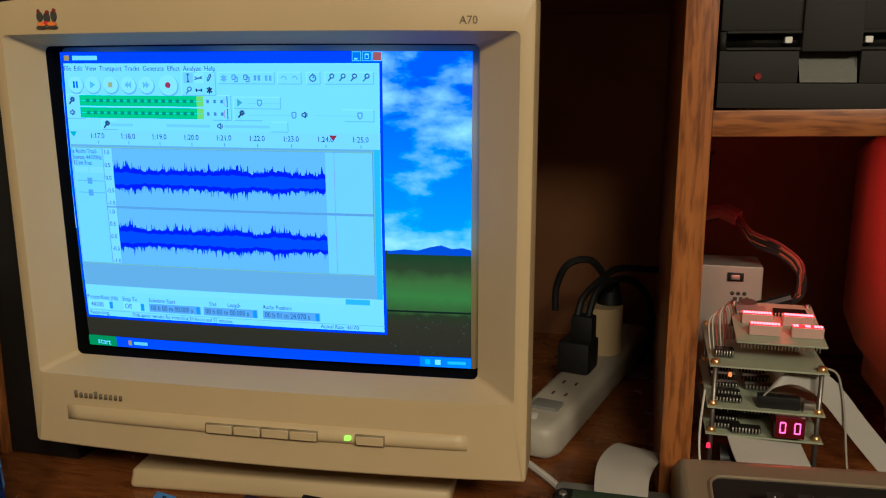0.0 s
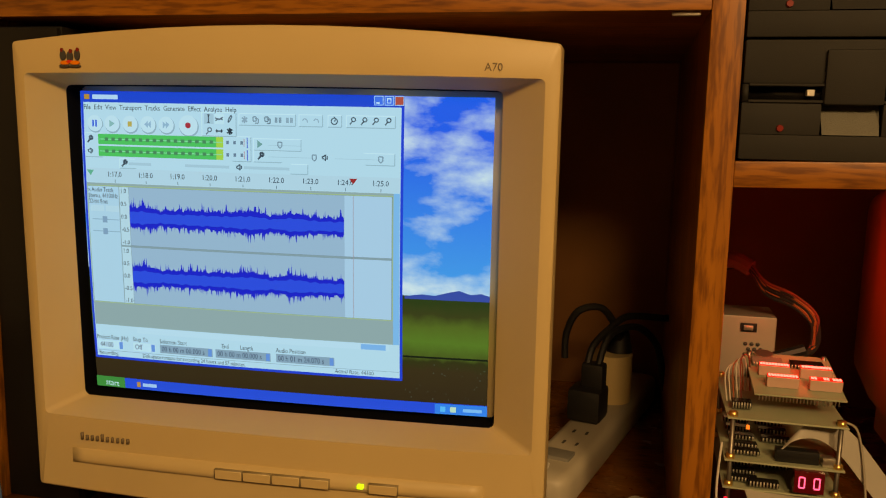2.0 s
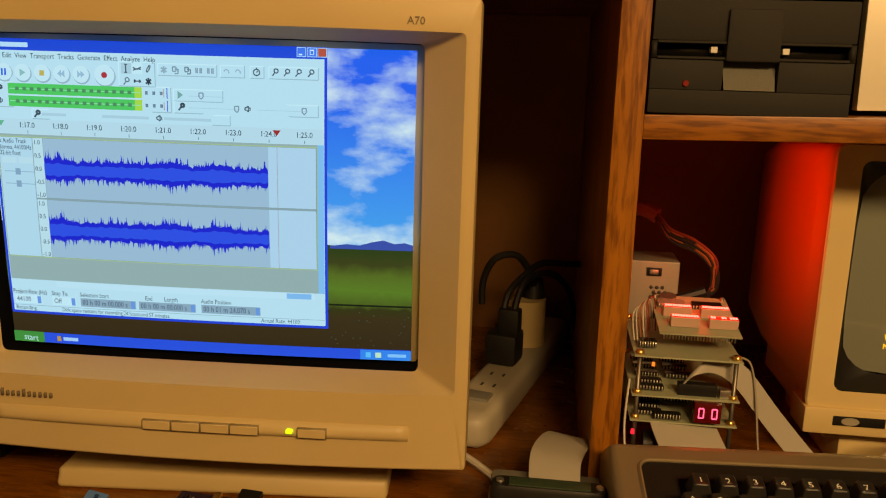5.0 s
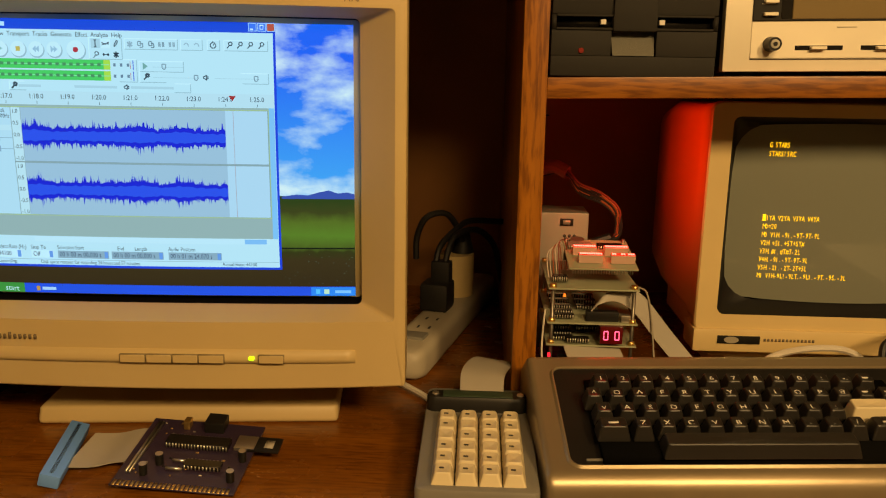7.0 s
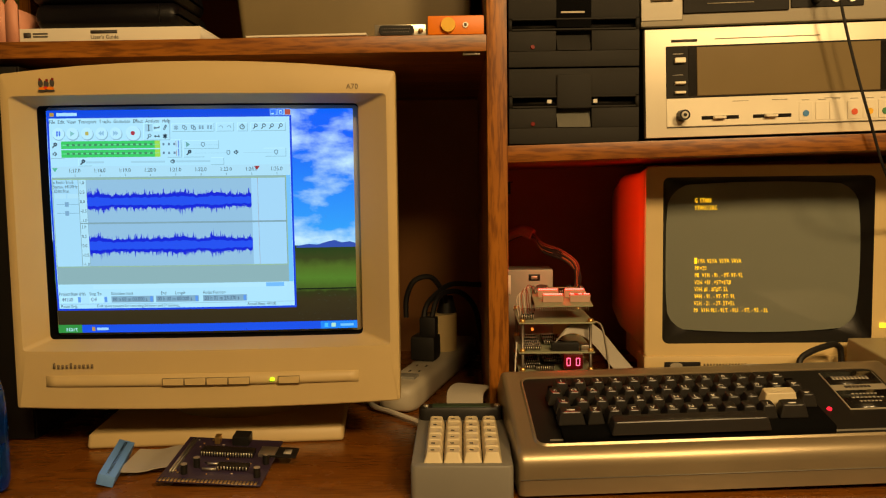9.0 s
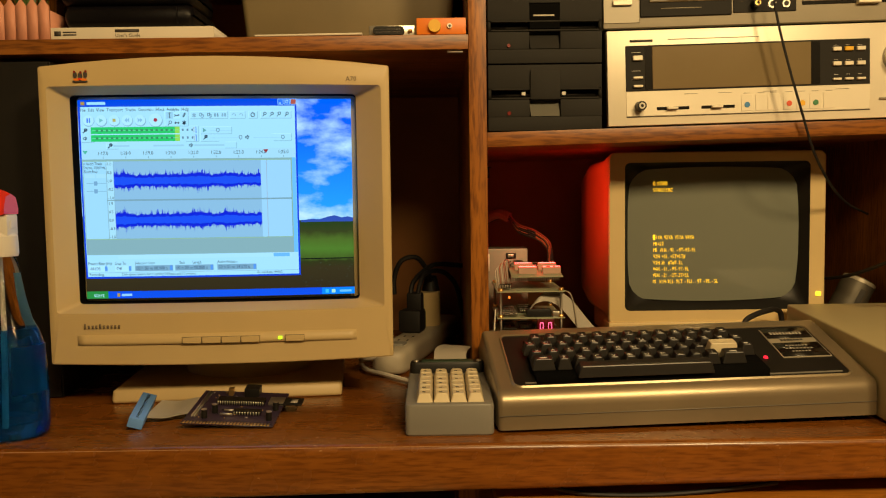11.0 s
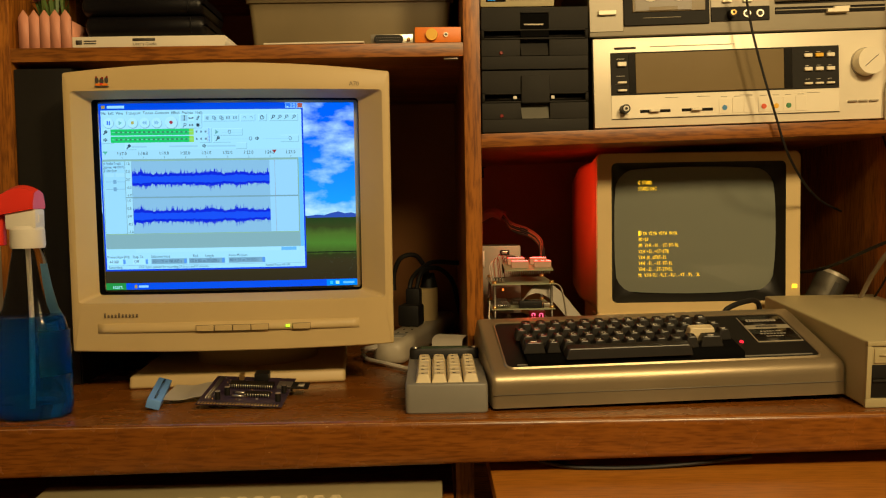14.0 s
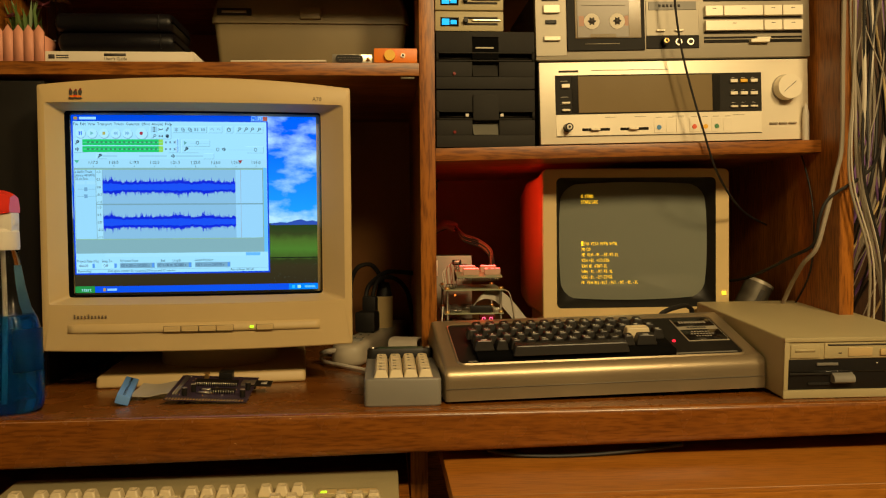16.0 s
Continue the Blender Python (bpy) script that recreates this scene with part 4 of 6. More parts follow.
# small beige box with blue displays on the drives
gx = thing("display_box", pose(0.0525, 0.232, shelf_z(0.07) + 0.1712), "pale beige electronics box with two lit blue displays", "electronics")
for i in range(2):
    u = part("case", box(-0.051, 0.051, 0.0, 0.15, 0.001 + 0.031 * i, 0.0305 + 0.031 * i, 0.002), "putty", gx)
    part("display_frame", box(-0.043, -0.016, -0.0008, 0.002, 0.008 + 0.031 * i, 0.021 + 0.031 * i), "gloss_black", u)
    part("blue_digit", box(-0.041, -0.030, -0.0016, 0.0005, 0.010 + 0.031 * i, 0.019 + 0.031 * i), "g_cyan", u, "lit blue digits")
    part("blue_digit", box(-0.028, -0.019, -0.0016, 0.0005, 0.011 + 0.031 * i, 0.017 + 0.031 * i), "g_cyan", u)
    for j in range(2):
        part("drive_slot", box(-0.008, 0.042, -0.0008, 0.003, 0.010 + 0.009 * j + 0.031 * i, 0.013 + 0.009 * j + 0.031 * i), "dark_ink", u)
    part("eject_lever", cyl(Matrix.Translation((-0.006, 0.001, 0.016 + 0.031 * i)) @ UP, 0.004, 0.003, 0.010, 14), "black", u)
    part("trim_strip", box(0.004, 0.046, -0.003, 0.001, 0.0155 + 0.031 * i, 0.0185 + 0.031 * i, 0.0006, 1), "tin", u)

TILT = 1.17
# receiver
rec = thing("stereo_receiver", pose(0.3725, 0.25, shelf_z(0.3725) + 0.004, 0, -TILT, 0), "silver stereo receiver with a wide brown display window", "receiver")
w = 0.2105
part("cabinet", box(-w + 0.004, w - 0.004, 0.010, 0.30, 0.004, 0.120, 0.002), "black", rec)
part("faceplate", box(-w, w, 0.0, 0.012, 0.0, 0.124, 0.0012), "silver", rec, "brushed silver faceplate")
for x in (-0.18, 0.18):
    part("foot", cyl(Matrix.Translation((x, 0.04, -0.0045)), 0.016, 0.016, 0.009), "rubber", rec)
# faceplate coordinates: x from left edge, z from the bottom
def fp(x0, x1, z0, z1, out, mat, name, label="", bevel=0.0006, parent=None, deep=0.004):
    return part(name, box(-w + x0, -w + x1, -out, deep, z0, z1, bevel, 1), mat, parent or rec, label)


dark = fp(0.024, 0.346, 0.045, 0.104, 0.0014, "drive", "dark_panel", "dark grey control panel")
fp(0.059, 0.268, 0.0465, 0.102, 0.0022, "window", "display_window", "unlit brown display window", parent=dark)
fp(0.268, 0.280, 0.0465, 0.102, 0.0019, "gloss_black", "window_edge", parent=dark)
fp(0.049, 0.059, 0.0465, 0.102, 0.0019, "gloss_black", "window_edge", parent=dark)
for z, h in ((0.0845, 0.006), (0.0605, 0.003), (0.0495, 0.003)):
    fp(0.033, 0.0455, z, z + h, 0.006, "silver", "panel_button", parent=dark)
    fp(0.031, 0.044, z + 0.010, z + 0.0112, 0.0017, "white_ink", "printed_bar", parent=dark)
for i in range(3):
    for j in range(3):
        x, z = 0.2960 + 0.0158 * i, 0.0885 - 0.0190 * j
        thin = j == 2
        fp(x, x + 0.0112, z, z + (0.003 if thin else 0.0052), 0.0050, "yellow" if (i == 1 and j == 0) else "silver", "preset_button", "lit yellow preset button" if (i == 1 and j == 0) else "", parent=dark)
        fp(x + 0.002, x + 0.008, z + 0.0072, z + 0.0080, 0.0017, "white_ink", "printed_bar", parent=dark)
fp(0.024, 0.346, 0.0120, 0.0445, 0.0008, "silver", "lower_panel", "silver strip of sliders and buttons", 0.0004)
for z in (0.0108, 0.0448):
    fp(0.024, 0.346, z, z + 0.0008, 0.0010, "dark_ink", "panel_groove", bevel=0)
for x0, x1, k in ((0.064, 0.107, 0.085), (0.123, 0.167, 0.144)):
    s = fp(x0, x1, 0.0190, 0.0232, 0.0011, "gloss_black", "slider_slot", bevel=0.0002)
    fp(k - 0.008, k + 0.006, 0.0195, 0.0225, 0.007, "silver", "slider_knob", parent=s)
kn = part("small_knob", cyl(Matrix.Translation((-w + 0.0415, -0.0005, 0.0245)) @ UP, 0.0068, 0.0060, 0.014, 22), "black", rec, "small black headphone knob")
part("knob_cap", cyl(Matrix.Translation((-w + 0.0415, -0.0140, 0.0245)) @ UP, 0.0042, 0.0040, 0.0012, 20), "tin", kn)
part("knob_eye", cyl(Matrix.Translation((-w + 0.0415, -0.0150, 0.0245)) @ UP, 0.0020, 0.0020, 0.0006, 16), "black", kn)
for i, x in enumerate((0.1755, 0.1945, 0.2105, 0.2310, 0.2485, 0.2660, 0.2840)):
    b = fp(x, x + 0.0155, 0.0145, 0.0355, 0.0015, "silver", "push_button", bevel=0.0003)
    if i in (0, 3, 4, 5):
        part("colour_dot", cyl(Matrix.Translation((-w + x + 0.0078, -0.0013, 0.0225)) @ UP, 0.0036, 0.0036, 0.0010, 18), ("blue_dot", "", "", "red_dot", "yellow", "green_dot")[i], b)
    fp(x + 0.003, x + 0.012, 0.0375, 0.0382, 0.0011, "silver_d", "printed_bar", bevel=0)
fp(0.030, 0.060, 0.1085, 0.1115, 0.0004, "dark_ink", "maker_bar", "dark bar of a printed maker's name", 0)
fp(0.080, 0.200, 0.1105, 0.1115, 0.0003, "silver_d", "printed_bar", bevel=0)
for x in (0.10, 0.145, 0.205, 0.30):
    fp(x, x + 0.018, 0.0390, 0.0397, 0.0011, "silver_d", "printed_bar", bevel=0)
dial = part("volume_knob", cyl(Matrix.Translation((-w + 0.3835, -0.0005, 0.0790)) @ UP, 0.0195, 0.0185, 0.018, 40), "silver", rec, "large silver volume knob")
part("knob_skirt", cyl(Matrix.Translation((-w + 0.3835, -0.0002, 0.0790)) @ UP, 0.0208, 0.0205, 0.0025, 40), "silver_d", dial)
part("pointer_line", box(-0.0004, 0.0004, -0.0002, 0.0004, -0.012, 0.012), "dark_ink", dial).matrix_basis = pose(-w + 0.3835, -0.0187, 0.0790, 0, 50, 0)
for x in (0.358, 0.373, 0.388):
    fp(x, x + 0.0125, 0.0240, 0.0265, 0.0035, "silver_d", "rocker_switch")

# cassette deck on the receiver
deck = thing("cassette_deck", pose(0.3700, 0.25, shelf_z(0.37) + 0.1315, 0, -TILT, 0), "silver cassette deck with a tape behind its window", "cassette deck")
w = 0.2145
part("cabinet", box(-w + 0.004, w - 0.004, 0.010, 0.27, 0.003, 0.112, 0.002), "black", deck)
part("faceplate", box(-w, w, 0.0, 0.012, 0.0, 0.115, 0.0012), "silver_d", deck, "champagne silver faceplate")
for x in (-0.18, 0.18):
    part("foot", cyl(Matrix.Translation((x, 0.04, -0.004)), 0.014, 0.014, 0.005), "rubber", deck)


def dp(x0, x1, z0, z1, out, mat, name, label="", bevel=0.0006, parent=None, deep=0.004):
    return part(name, box(-w + x0, -w + x1, -out, deep, z0, z1, bevel, 1), mat, parent or deck, label)


dp(0.0, 0.0475, 0.006, 0.115, 0.0012, "silver_d", "left_panel")
dp(0.012, 0.037, 0.070, 0.082, 0.006, "silver", "power_button")
dp(0.015, 0.032, 0.054, 0.060, 0.0035, "gloss_black", "slide_switch")
dp(0.012, 0.037, 0.0285, 0.0350, 0.006, "silver", "eject_button")
dp(0.010, 0.036, 0.0885, 0.0935, 0.0016, "dark_ink", "maker_bar", "dark bar of a printed maker's name", 0)
door = dp(0.0480, 0.1680, 0.0130, 0.112, 0.0030, "drive", "tape_door", "dark grey cassette door")
dp(0.0600, 0.1620, 0.0310, 0.104, 0.0045, "window", "door_window", parent=door)
tape = dp(0.0630, 0.1430, 0.0320, 0.094, 0.0052, "smoky", "cassette", "tape cassette behind the window", parent=deck)
for x in (0.0855, 0.1245):
    bm = cyl(Matrix.Translation((-w + x, -0.0050, 0.0565)) @ UP, 0.0118, 0.0118, 0.0010, 28)
    part("reel", bm, "paper", tape, "pale tape reel")
    bm = bmesh.new()
    add_cyl(bm, Matrix.Translation((-w + x, -0.0058, 0.0565)) @ UP, 0.0046, 0.0046, 0.0008, 6)
    for k in range(6):
        a = k * math.pi / 3
        bm2 = Matrix.Translation((-w + x + 0.0050 * math.cos(a), -0.0058, 0.0565 + 0.0050 * math.sin(a))) @ UP
        add_cyl(bm, bm2, 0.0013, 0.0013, 0.0009, 8)
    part("hub", bm, "dark_ink", tape)
for x0, x1 in ((0.0655, 0.0740), (0.1355, 0.1425)):
    dp(x0, x1, 0.0490, 0.0650, 0.0054, "tape_tan", "tape_pack", "reddish brown wound tape", parent=tape)
dp(0.0830, 0.1230, 0.0320, 0.0375, 0.0056, "window", "cassette_foot", parent=tape)
dp(0.0690, 0.1370, 0.0800, 0.0806, 0.0056, "smoky_edge", "cassette_line", bevel=0, parent=tape)
dp(0.075, 0.128, 0.0225, 0.0235, 0.0034, "silver_d", "printed_bar", bevel=0, parent=door)
mid = dp(0.1705, 0.2530, 0.0150, 0.112, 0.0014, "silver_d", "control_panel")
dp(0.1705, 0.2530, 0.0150, 0.0350, 0.0018, "drive", "jack_panel", parent=mid)
dp(0.1745, 0.2490, 0.0730, 0.0860, 0.0022, "kb_grey", "dark_strip", parent=mid)
for i in range(6):
    dp(0.190 + 0.006 * i, 0.1935 + 0.006 * i, 0.0775, 0.0815, 0.0026, "dark_ink", "printed_bar", bevel=0, parent=mid)
for x in (0.1860, 0.2150):
    dp(x, x + 0.0130, 0.0405, 0.0435, 0.0050, "silver", "slider_knob", parent=mid)
jn = part("jack_knob", cyl(Matrix.Translation((-w + 0.1980, -0.0010, 0.0245)) @ UP, 0.0060, 0.0052, 0.013, 20), "black", mid)
part("knob_ring", cyl(Matrix.Translation((-w + 0.1980, -0.0138, 0.0245)) @ UP, 0.0040, 0.0038, 0.0008, 18), "brass", jn)
part("knob_eye", cyl(Matrix.Translation((-w + 0.1980, -0.0145, 0.0245)) @ UP, 0.0018, 0.0018, 0.0005, 14), "black", jn)
for x in (0.2205, 0.2390):
    j = part("jack", cyl(Matrix.Translation((-w + x, -0.0015, 0.0245)) @ UP, 0.0056, 0.0052, 0.0025, 22), "tin", mid, "round jack socket")
    part("jack_hole", cyl(Matrix.Translation((-w + x, -0.0038, 0.0245)) @ UP, 0.0032, 0.0032, 0.0006, 18), "black", j)
dp(0.2610, 0.4160, 0.0860, 0.111, 0.0014, "drive", "meter_window", "dark level meter window")
for j, (z0, z1, cuts) in enumerate(((0.0625, 0.0780, (0.2610, 0.2900, 0.3530, 0.3830, 0.4160)), (0.0400, 0.0555, (0.2610, 0.3530, 0.3830, 0.4160)))):
    for a, b in zip(cuts, cuts[1:]):
        k = dp(a + 0.0006, b - 0.0006, z0, z1, 0.0075, "silver", "piano_key")
        dp((a + b) / 2 - 0.003, (a + b) / 2 + 0.003, z1 - 0.005, z1 - 0.0042, 0.0078, "dark_ink", "key_sign", bevel=0, parent=k)
    dp(0.2610, 0.4160, z0 - 0.0035, z0 - 0.0006, 0.0012, "dark_ink", "key_gap", bevel=0)
s = dp(0.2610, 0.4160, 0.0225, 0.0320, 0.0012, "gloss_black", "slider_slot")
dp(0.2610, 0.4160, 0.0268, 0.0285, 0.0025, "silver_d", "slider_rail", parent=s)
dp(0.3320, 0.3620, 0.0215, 0.0270, 0.0080, "silver", "slider_knob", parent=s)
dp(0.3420, 0.3640, 0.0265, 0.0300, 0.0070, "silver", "slider_knob", parent=s)
pen = thing("white_marker_pen", pose(0.574, 0.243, shelf_z(0.574) + 0.001), "white capped marker pen standing beside the receiver", "pen")
part("barrel", cyl(pose(0, 0, 0), 0.0052, 0.0052, 0.042, 14), "white", pen)
part("cap", cyl(pose(0, 0, 0.042), 0.0048, 0.0025, 0.013, 14), "white", pen)

# ---- home computer keyboard ----
kb = thing("home_computer", pose(-0.0016, 0.0353, 0.7505, 0, -0.55, 3.7), "pewter and black home computer with built-in keyboard", "computer")
KW, KD = 0.430, 0.190


def kb_z(y):
    return 0.042 + 0.33 * y


prof = [(0.0, 0.003), (-0.001, 0.020), (0.0, 0.028), (0.0006, 0.0325), (0.0018, 0.0365), (0.0036, 0.0400), (0.0062, 0.0430), (0.0095, 0.0454), (0.0130, kb_z(0.0130)), (0.140, kb_z(0.140)), (0.1445, kb_z(0.1445) - 0.0005), (0.1480, kb_z(0.148) - 0.003), (KD - 0.004, 0.064), (KD, 0.058), (KD, 0.003)]
rings = []
for x, s in ((0.0, 0.0045), (0.0008, 0.0024), (0.0026, 0.0008), (0.006, 0.0), (KW - 0.006, 0.0), (KW - 0.0026, 0.0008), (KW - 0.0008, 0.0024), (KW, 0.0045)):
    rings.append([(x, min(max(y, s), KD - s), z if z < 0.01 else z - s * 0.8) for y, z in prof])
part("case", loft(rings), "kb_paint", kb, "pewter-painted plastic case", smooth=False)
part("case_seam", box(0.0015, KW - 0.0015, -0.0012, 0.0, 0.0185, 0.0190), "kb_grey", kb)
for x in (0.03, KW - 0.03):
    for y in (0.03, KD - 0.03):
        part("foot", cyl(pose(x, y, -0.0005), 0.007, 0.006, 0.004, 14), "rubber", kb)


def on_top(m_y, lift=0.0):
    """A frame on the sloped top at depth m_y: x right, y up the slope, z out of it."""
    return Matrix.Translation((0, m_y, kb_z(m_y) + lift)) @ pose(0, 0, 0, math.degrees(math.atan(0.33)), 0, 0)


def slab(x0, x1, y0, y1, z0, z1, bevel=0.0):
    bm = box(x0, x1, 0, y1 - y0, z0, z1, bevel)
    bm.transform(on_top(y0))
    return bm


WX0, WX1, WY0, WY1 = 0.0210, KW - 0.0230, 0.0155, 0.1330
bm = loft([[(x, y, z) for x, y in rrect((WX0 + WX1) / 2, (WY1 - WY0) / 2, WX1 - WX0, WY1 - WY0, 0.008, 4)] for z in (-0.001, 0.0006)])
bm.transform(on_top(WY0))
well = part("key_well", bm, "black", kb, "black panel round the keys")
rim = []
for grow, z in ((0.0, -0.0005), (0.0002, 0.0016), (0.0016, 0.0022), (0.0034, 0.0004), (0.0034, -0.001)):
    rim.append([(x, y, z) for x, y in rrect((WX0 + WX1) / 2, (WY1 - WY0) / 2, WX1 - WX0 + 2 * grow, WY1 - WY0 + 2 * grow, 0.008 + grow, 4)])
bm = loft(rim, cap=False)
bm.transform(on_top(WY0))
part("well_rim", bm, "kb_paint", kb, "rounded pewter rim of the key well")
part("well_step", slab(WX0 + 0.012, WX1 - 0.008, WY0 + 0.0040, WY0 + 0.0062, 0.0, 0.0018, 0.0008), "kb_grey", kb)


def key_z(y):
    """Height of the key tops, on a gentler slope than the panel."""
    return 0.0667 + 0.259 * y


# one black slab in place of the stems and the shadow beneath the caps
bed = bmesh.new()
v8 = [bed.verts.new(p) for p in ((0.046, 0.014, 0.045), (0.311, 0.014, 0.045), (0.311, 0.108, 0.075), (0.046, 0.108, 0.075), (0.046, 0.014, key_z(0.014) - 0.0135), (0.311, 0.014, key_z(0.014) - 0.0135), (0.311, 0.108, key_z(0.108) - 0.0135), (0.046, 0.108, key_z(0.108) - 0.0135))]
for q in ((3, 2, 1, 0), (4, 5, 6, 7), (0, 1, 5, 4), (1, 2, 6, 5), (2, 3, 7, 6), (3, 0, 4, 7)):
    bed.faces.new([v8[k] for k in q])
part("key_bed", bed, "gasket", kb, "black slab for the key stems and the shadow below the caps")


def on_keys(y, h=0.0125):
    return Matrix.Translation((0, y, key_z(y) - h)) @ pose(0, 0, 0, math.degrees(math.atan(0.259)), 0, 0)


def keycap(w, d=0.0165, h=0.0115):
    """A cap whose sides slope in to a dished top."""
    rings = []
    for s, z, r in ((0.0, 0.0, 0.0012), (0.0, 0.001, 0.0012), (0.0026, h - 0.0008, 0.002), (0.0034, h, 0.002)):
        rings.append([(x, y + (0.0012 if z > 0.005 else 0), z) for x, y in rrect(0, 0, w - 2 * s, d - 2 * s * 0.8, r, 2)])
    bm = loft(rings)
    for f in bm.faces:
        if len(f.verts) > 4 and f.normal.z > 0.9:
            c = bmesh.ops.poke(bm, faces=[f])
            for v in c["verts"]:
                v.co.z -= 0.0011
            break
    return bm


SHARED = {}


def add_key(thing_ob, m, w, mat, name="keycap", d=0.0165, h=0.0115):
    key = (round(w, 4), mat, d, h)
    if key not in SHARED:
        me = mesh_of("keycap", keycap(w, d, h))
        me.materials.append(M[mat])
        SHARED[key] = me
    ob = new(name, SHARED[key])
    ob.parent = thing_ob
    ob.matrix_basis = m
    return ob


def key_row(y, x0, glyphs):
    x = x0
    for g, w in glyphs:
        cx = x + (w - 0.01905) / 2
        m = on_keys(y) @ Matrix.Translation((cx, 0, 0))
        white = g == "ENTER"
        k = add_key(kb, m, w - 0.0024, "key_cream" if white else "key_black", h=0.0150 if white else 0.0125)
        if len(g) == 1:
            words("key_letter", g, Matrix.Translation((0, -0.0020, 0.01190)), 0.0080, "white_ink", k, align="CENTER")
        elif g and not white:
            bm = box(-0.004, 0.004, 0.0002, 0.0022, 0.0115, 0.0120)
            part("key_bar", bm, "white_ink", k)
        x += w


P = 0.01905
key_row(0.0928, 0.0571, [(c, P) for c in "1234567890:-"] + [("BREAK", P)])
key_row(0.0738, 0.0477, [("^", P)] + [(c, P) for c in "QWERTYUIOP@"] + [("bar", P), ("bar", P)])
key_row(0.0547, 0.0522, [("v", P)] + [(c, P) for c in "ASDFGHJKL;"] + [("ENTER", 2 * P), ("bar", P)])
key_row(0.0357, 0.0513, [("SHIFT", 1.5 * P)] + [(c, P) for c in "ZXCVBNM,./"] + [("SHIFT", 1.6 * P)])
add_key(kb, on_keys(0.0165) @ Matrix.Translation((0.1675, 0, 0)), 0.154, "key_black", "space_bar", 0.0185, 0.0120)
part("power_lamp", cyl(on_top(0.0555) @ Matrix.Translation((0.3250, 0, 0.0002)), 0.0030, 0.0022, 0.0022, 14), "g_red", kb, "lit red power lamp")
pl = part("name_plate", slab(0.3455, 0.4050, 0.0530, 0.1230, 0.0, 0.0016, 0.0004), "silver_d", kb, "silver-edged black name plate")
part("plate_panel", slab(0.3468, 0.4036, 0.0965, 0.1215, 0.0012, 0.0021), "gloss_black", pl)
part("plate_panel", slab(0.3468, 0.4036, 0.0545, 0.0870, 0.0012, 0.0021), "gloss_black", pl)
for x0, x1, y0, y1, c in ((0.3540, 0.3950, 0.1050, 0.1115, "ribbon"), (0.3600, 0.3890, 0.0900, 0.0935, "dark_ink"), (0.3600, 0.3880, 0.0775, 0.0797, "ribbon"), (0.3570, 0.3920, 0.0710, 0.0732, "ribbon"), (0.3620, 0.3860, 0.0645, 0.0667, "ribbon")):
    bm = bmesh.new()
    n = max(4, int((x1 - x0) / 0.004))
    for i in range(n):
        add_box(bm, x0 + (x1 - x0) * i / n, x0 + (x1 - x0) * (i + 0.72) / n, 0, y1 - y0, 0.0020, 0.0024)
    bm.transform(on_top(y0))
    tagged(part("printed_mark", bm, c, pl), kind="stuff")

# ---- numeric keypad box ----
pad = thing("numeric_keypad", pose(-0.1035, 0.030, 0.75), "grey box keypad with cream keys and a ribbon plug", "keypad")
PW, PD = 0.0965, 0.190
rings = []
for z, s in ((0.0, 0.0015), (0.002, 0.0), (0.0325, 0.0), (0.0345, 0.0008), (0.0355, 0.0028)):
    rings.append([(x, y, z + (0.006 * y / PD if z > 0.01 else 0)) for x, y in rrect(PW / 2, PD / 2, PW - 2 * s, PD - 2 * s, 0.006, 4)])
part("case", loft(rings), "kb_grey", pad, "grey painted sloping case")
wl = box(0.0135, 0.0850, 0.0075, 0.1225, 0.0345, 0.0360)
for v in wl.verts:
    v.co.z += 0.006 * v.co.y / PD
part("key_well", wl, "black", pad)
random.seed(3)
for j in range(6):
    for i in range(4):
        y = 0.016 + 0.0192 * j
        z = 0.0345 + 0.006 * y / PD
        k = add_key(pad, Matrix.Translation((0.0213 + 0.0186 * i, y, z)) @ pose(0, 0, 0, 4, 0, 0), 0.0180, "key_cream", d=0.0190, h=0.0105)
        if random.random() < 0.8:
            part("key_bar", box(-0.0030, 0.0008, 0.0008, 0.0030, 0.0098, 0.0101), "dark_ink", k)
plug = part("ribbon_plug", loft([[(x, y, z) for x, y in rrect(PW / 2 - 0.001, 0.145, 0.092 - s, 0.020 - s, 0.008, 5)] for z, s in ((0.0385, 0.0), (0.0505, 0.0), (0.0535, 0.003))]), "black", pad, "black ribbon plug with a dark green strip")
part("green_strip", box(0.016, 0.080, 0.138, 0.152, 0.0533, 0.0545, 0.0004), plastic("dark_green_strip", (0.03, 0.05, 0.03), 0.4, 0.4, 0.4, 500), plug)
for x in (0.009, 0.087):
    part("screw", cyl(Matrix.Translation((x, 0.145, 0.0530)), 0.0035, 0.0030, 0.002, 12), "tin", plug)
part("ribbon_cable", band([(0.052, 0.155, 0.0450), (0.053, 0.185, 0.059), (0.066, 0.228, 0.057), (0.084, 0.256, 0.040), (0.112, 0.292, 0.014), (0.15, 0.32, 0.003)], 0.044, (0.93, -0.36, 0)), "ribbon", pad, "pale grey ribbon cable in a raised curve", smooth=False)

# ---- cartridge board lying on the desk ----
pcb = thing("circuit_board", pose(-0.306, 0.120, 0.7530, 7, 3, 0), "purple circuit board with a memory card and ribbon lead", "circuit board")
part("board", box(-0.052, 0.052, -0.052, 0.052, 0.008, 0.0096, 0.0003, 1), "pcb", pcb, "dark purple printed board")
for x in (-0.046, 0.046):
    part("leg", cyl(pose(x, 0.046, -0.0095 if x < 0 else -0.0055), 0.0025, 0.0025, 0.0175 if x < 0 else 0.0135, 10), "black", pcb)


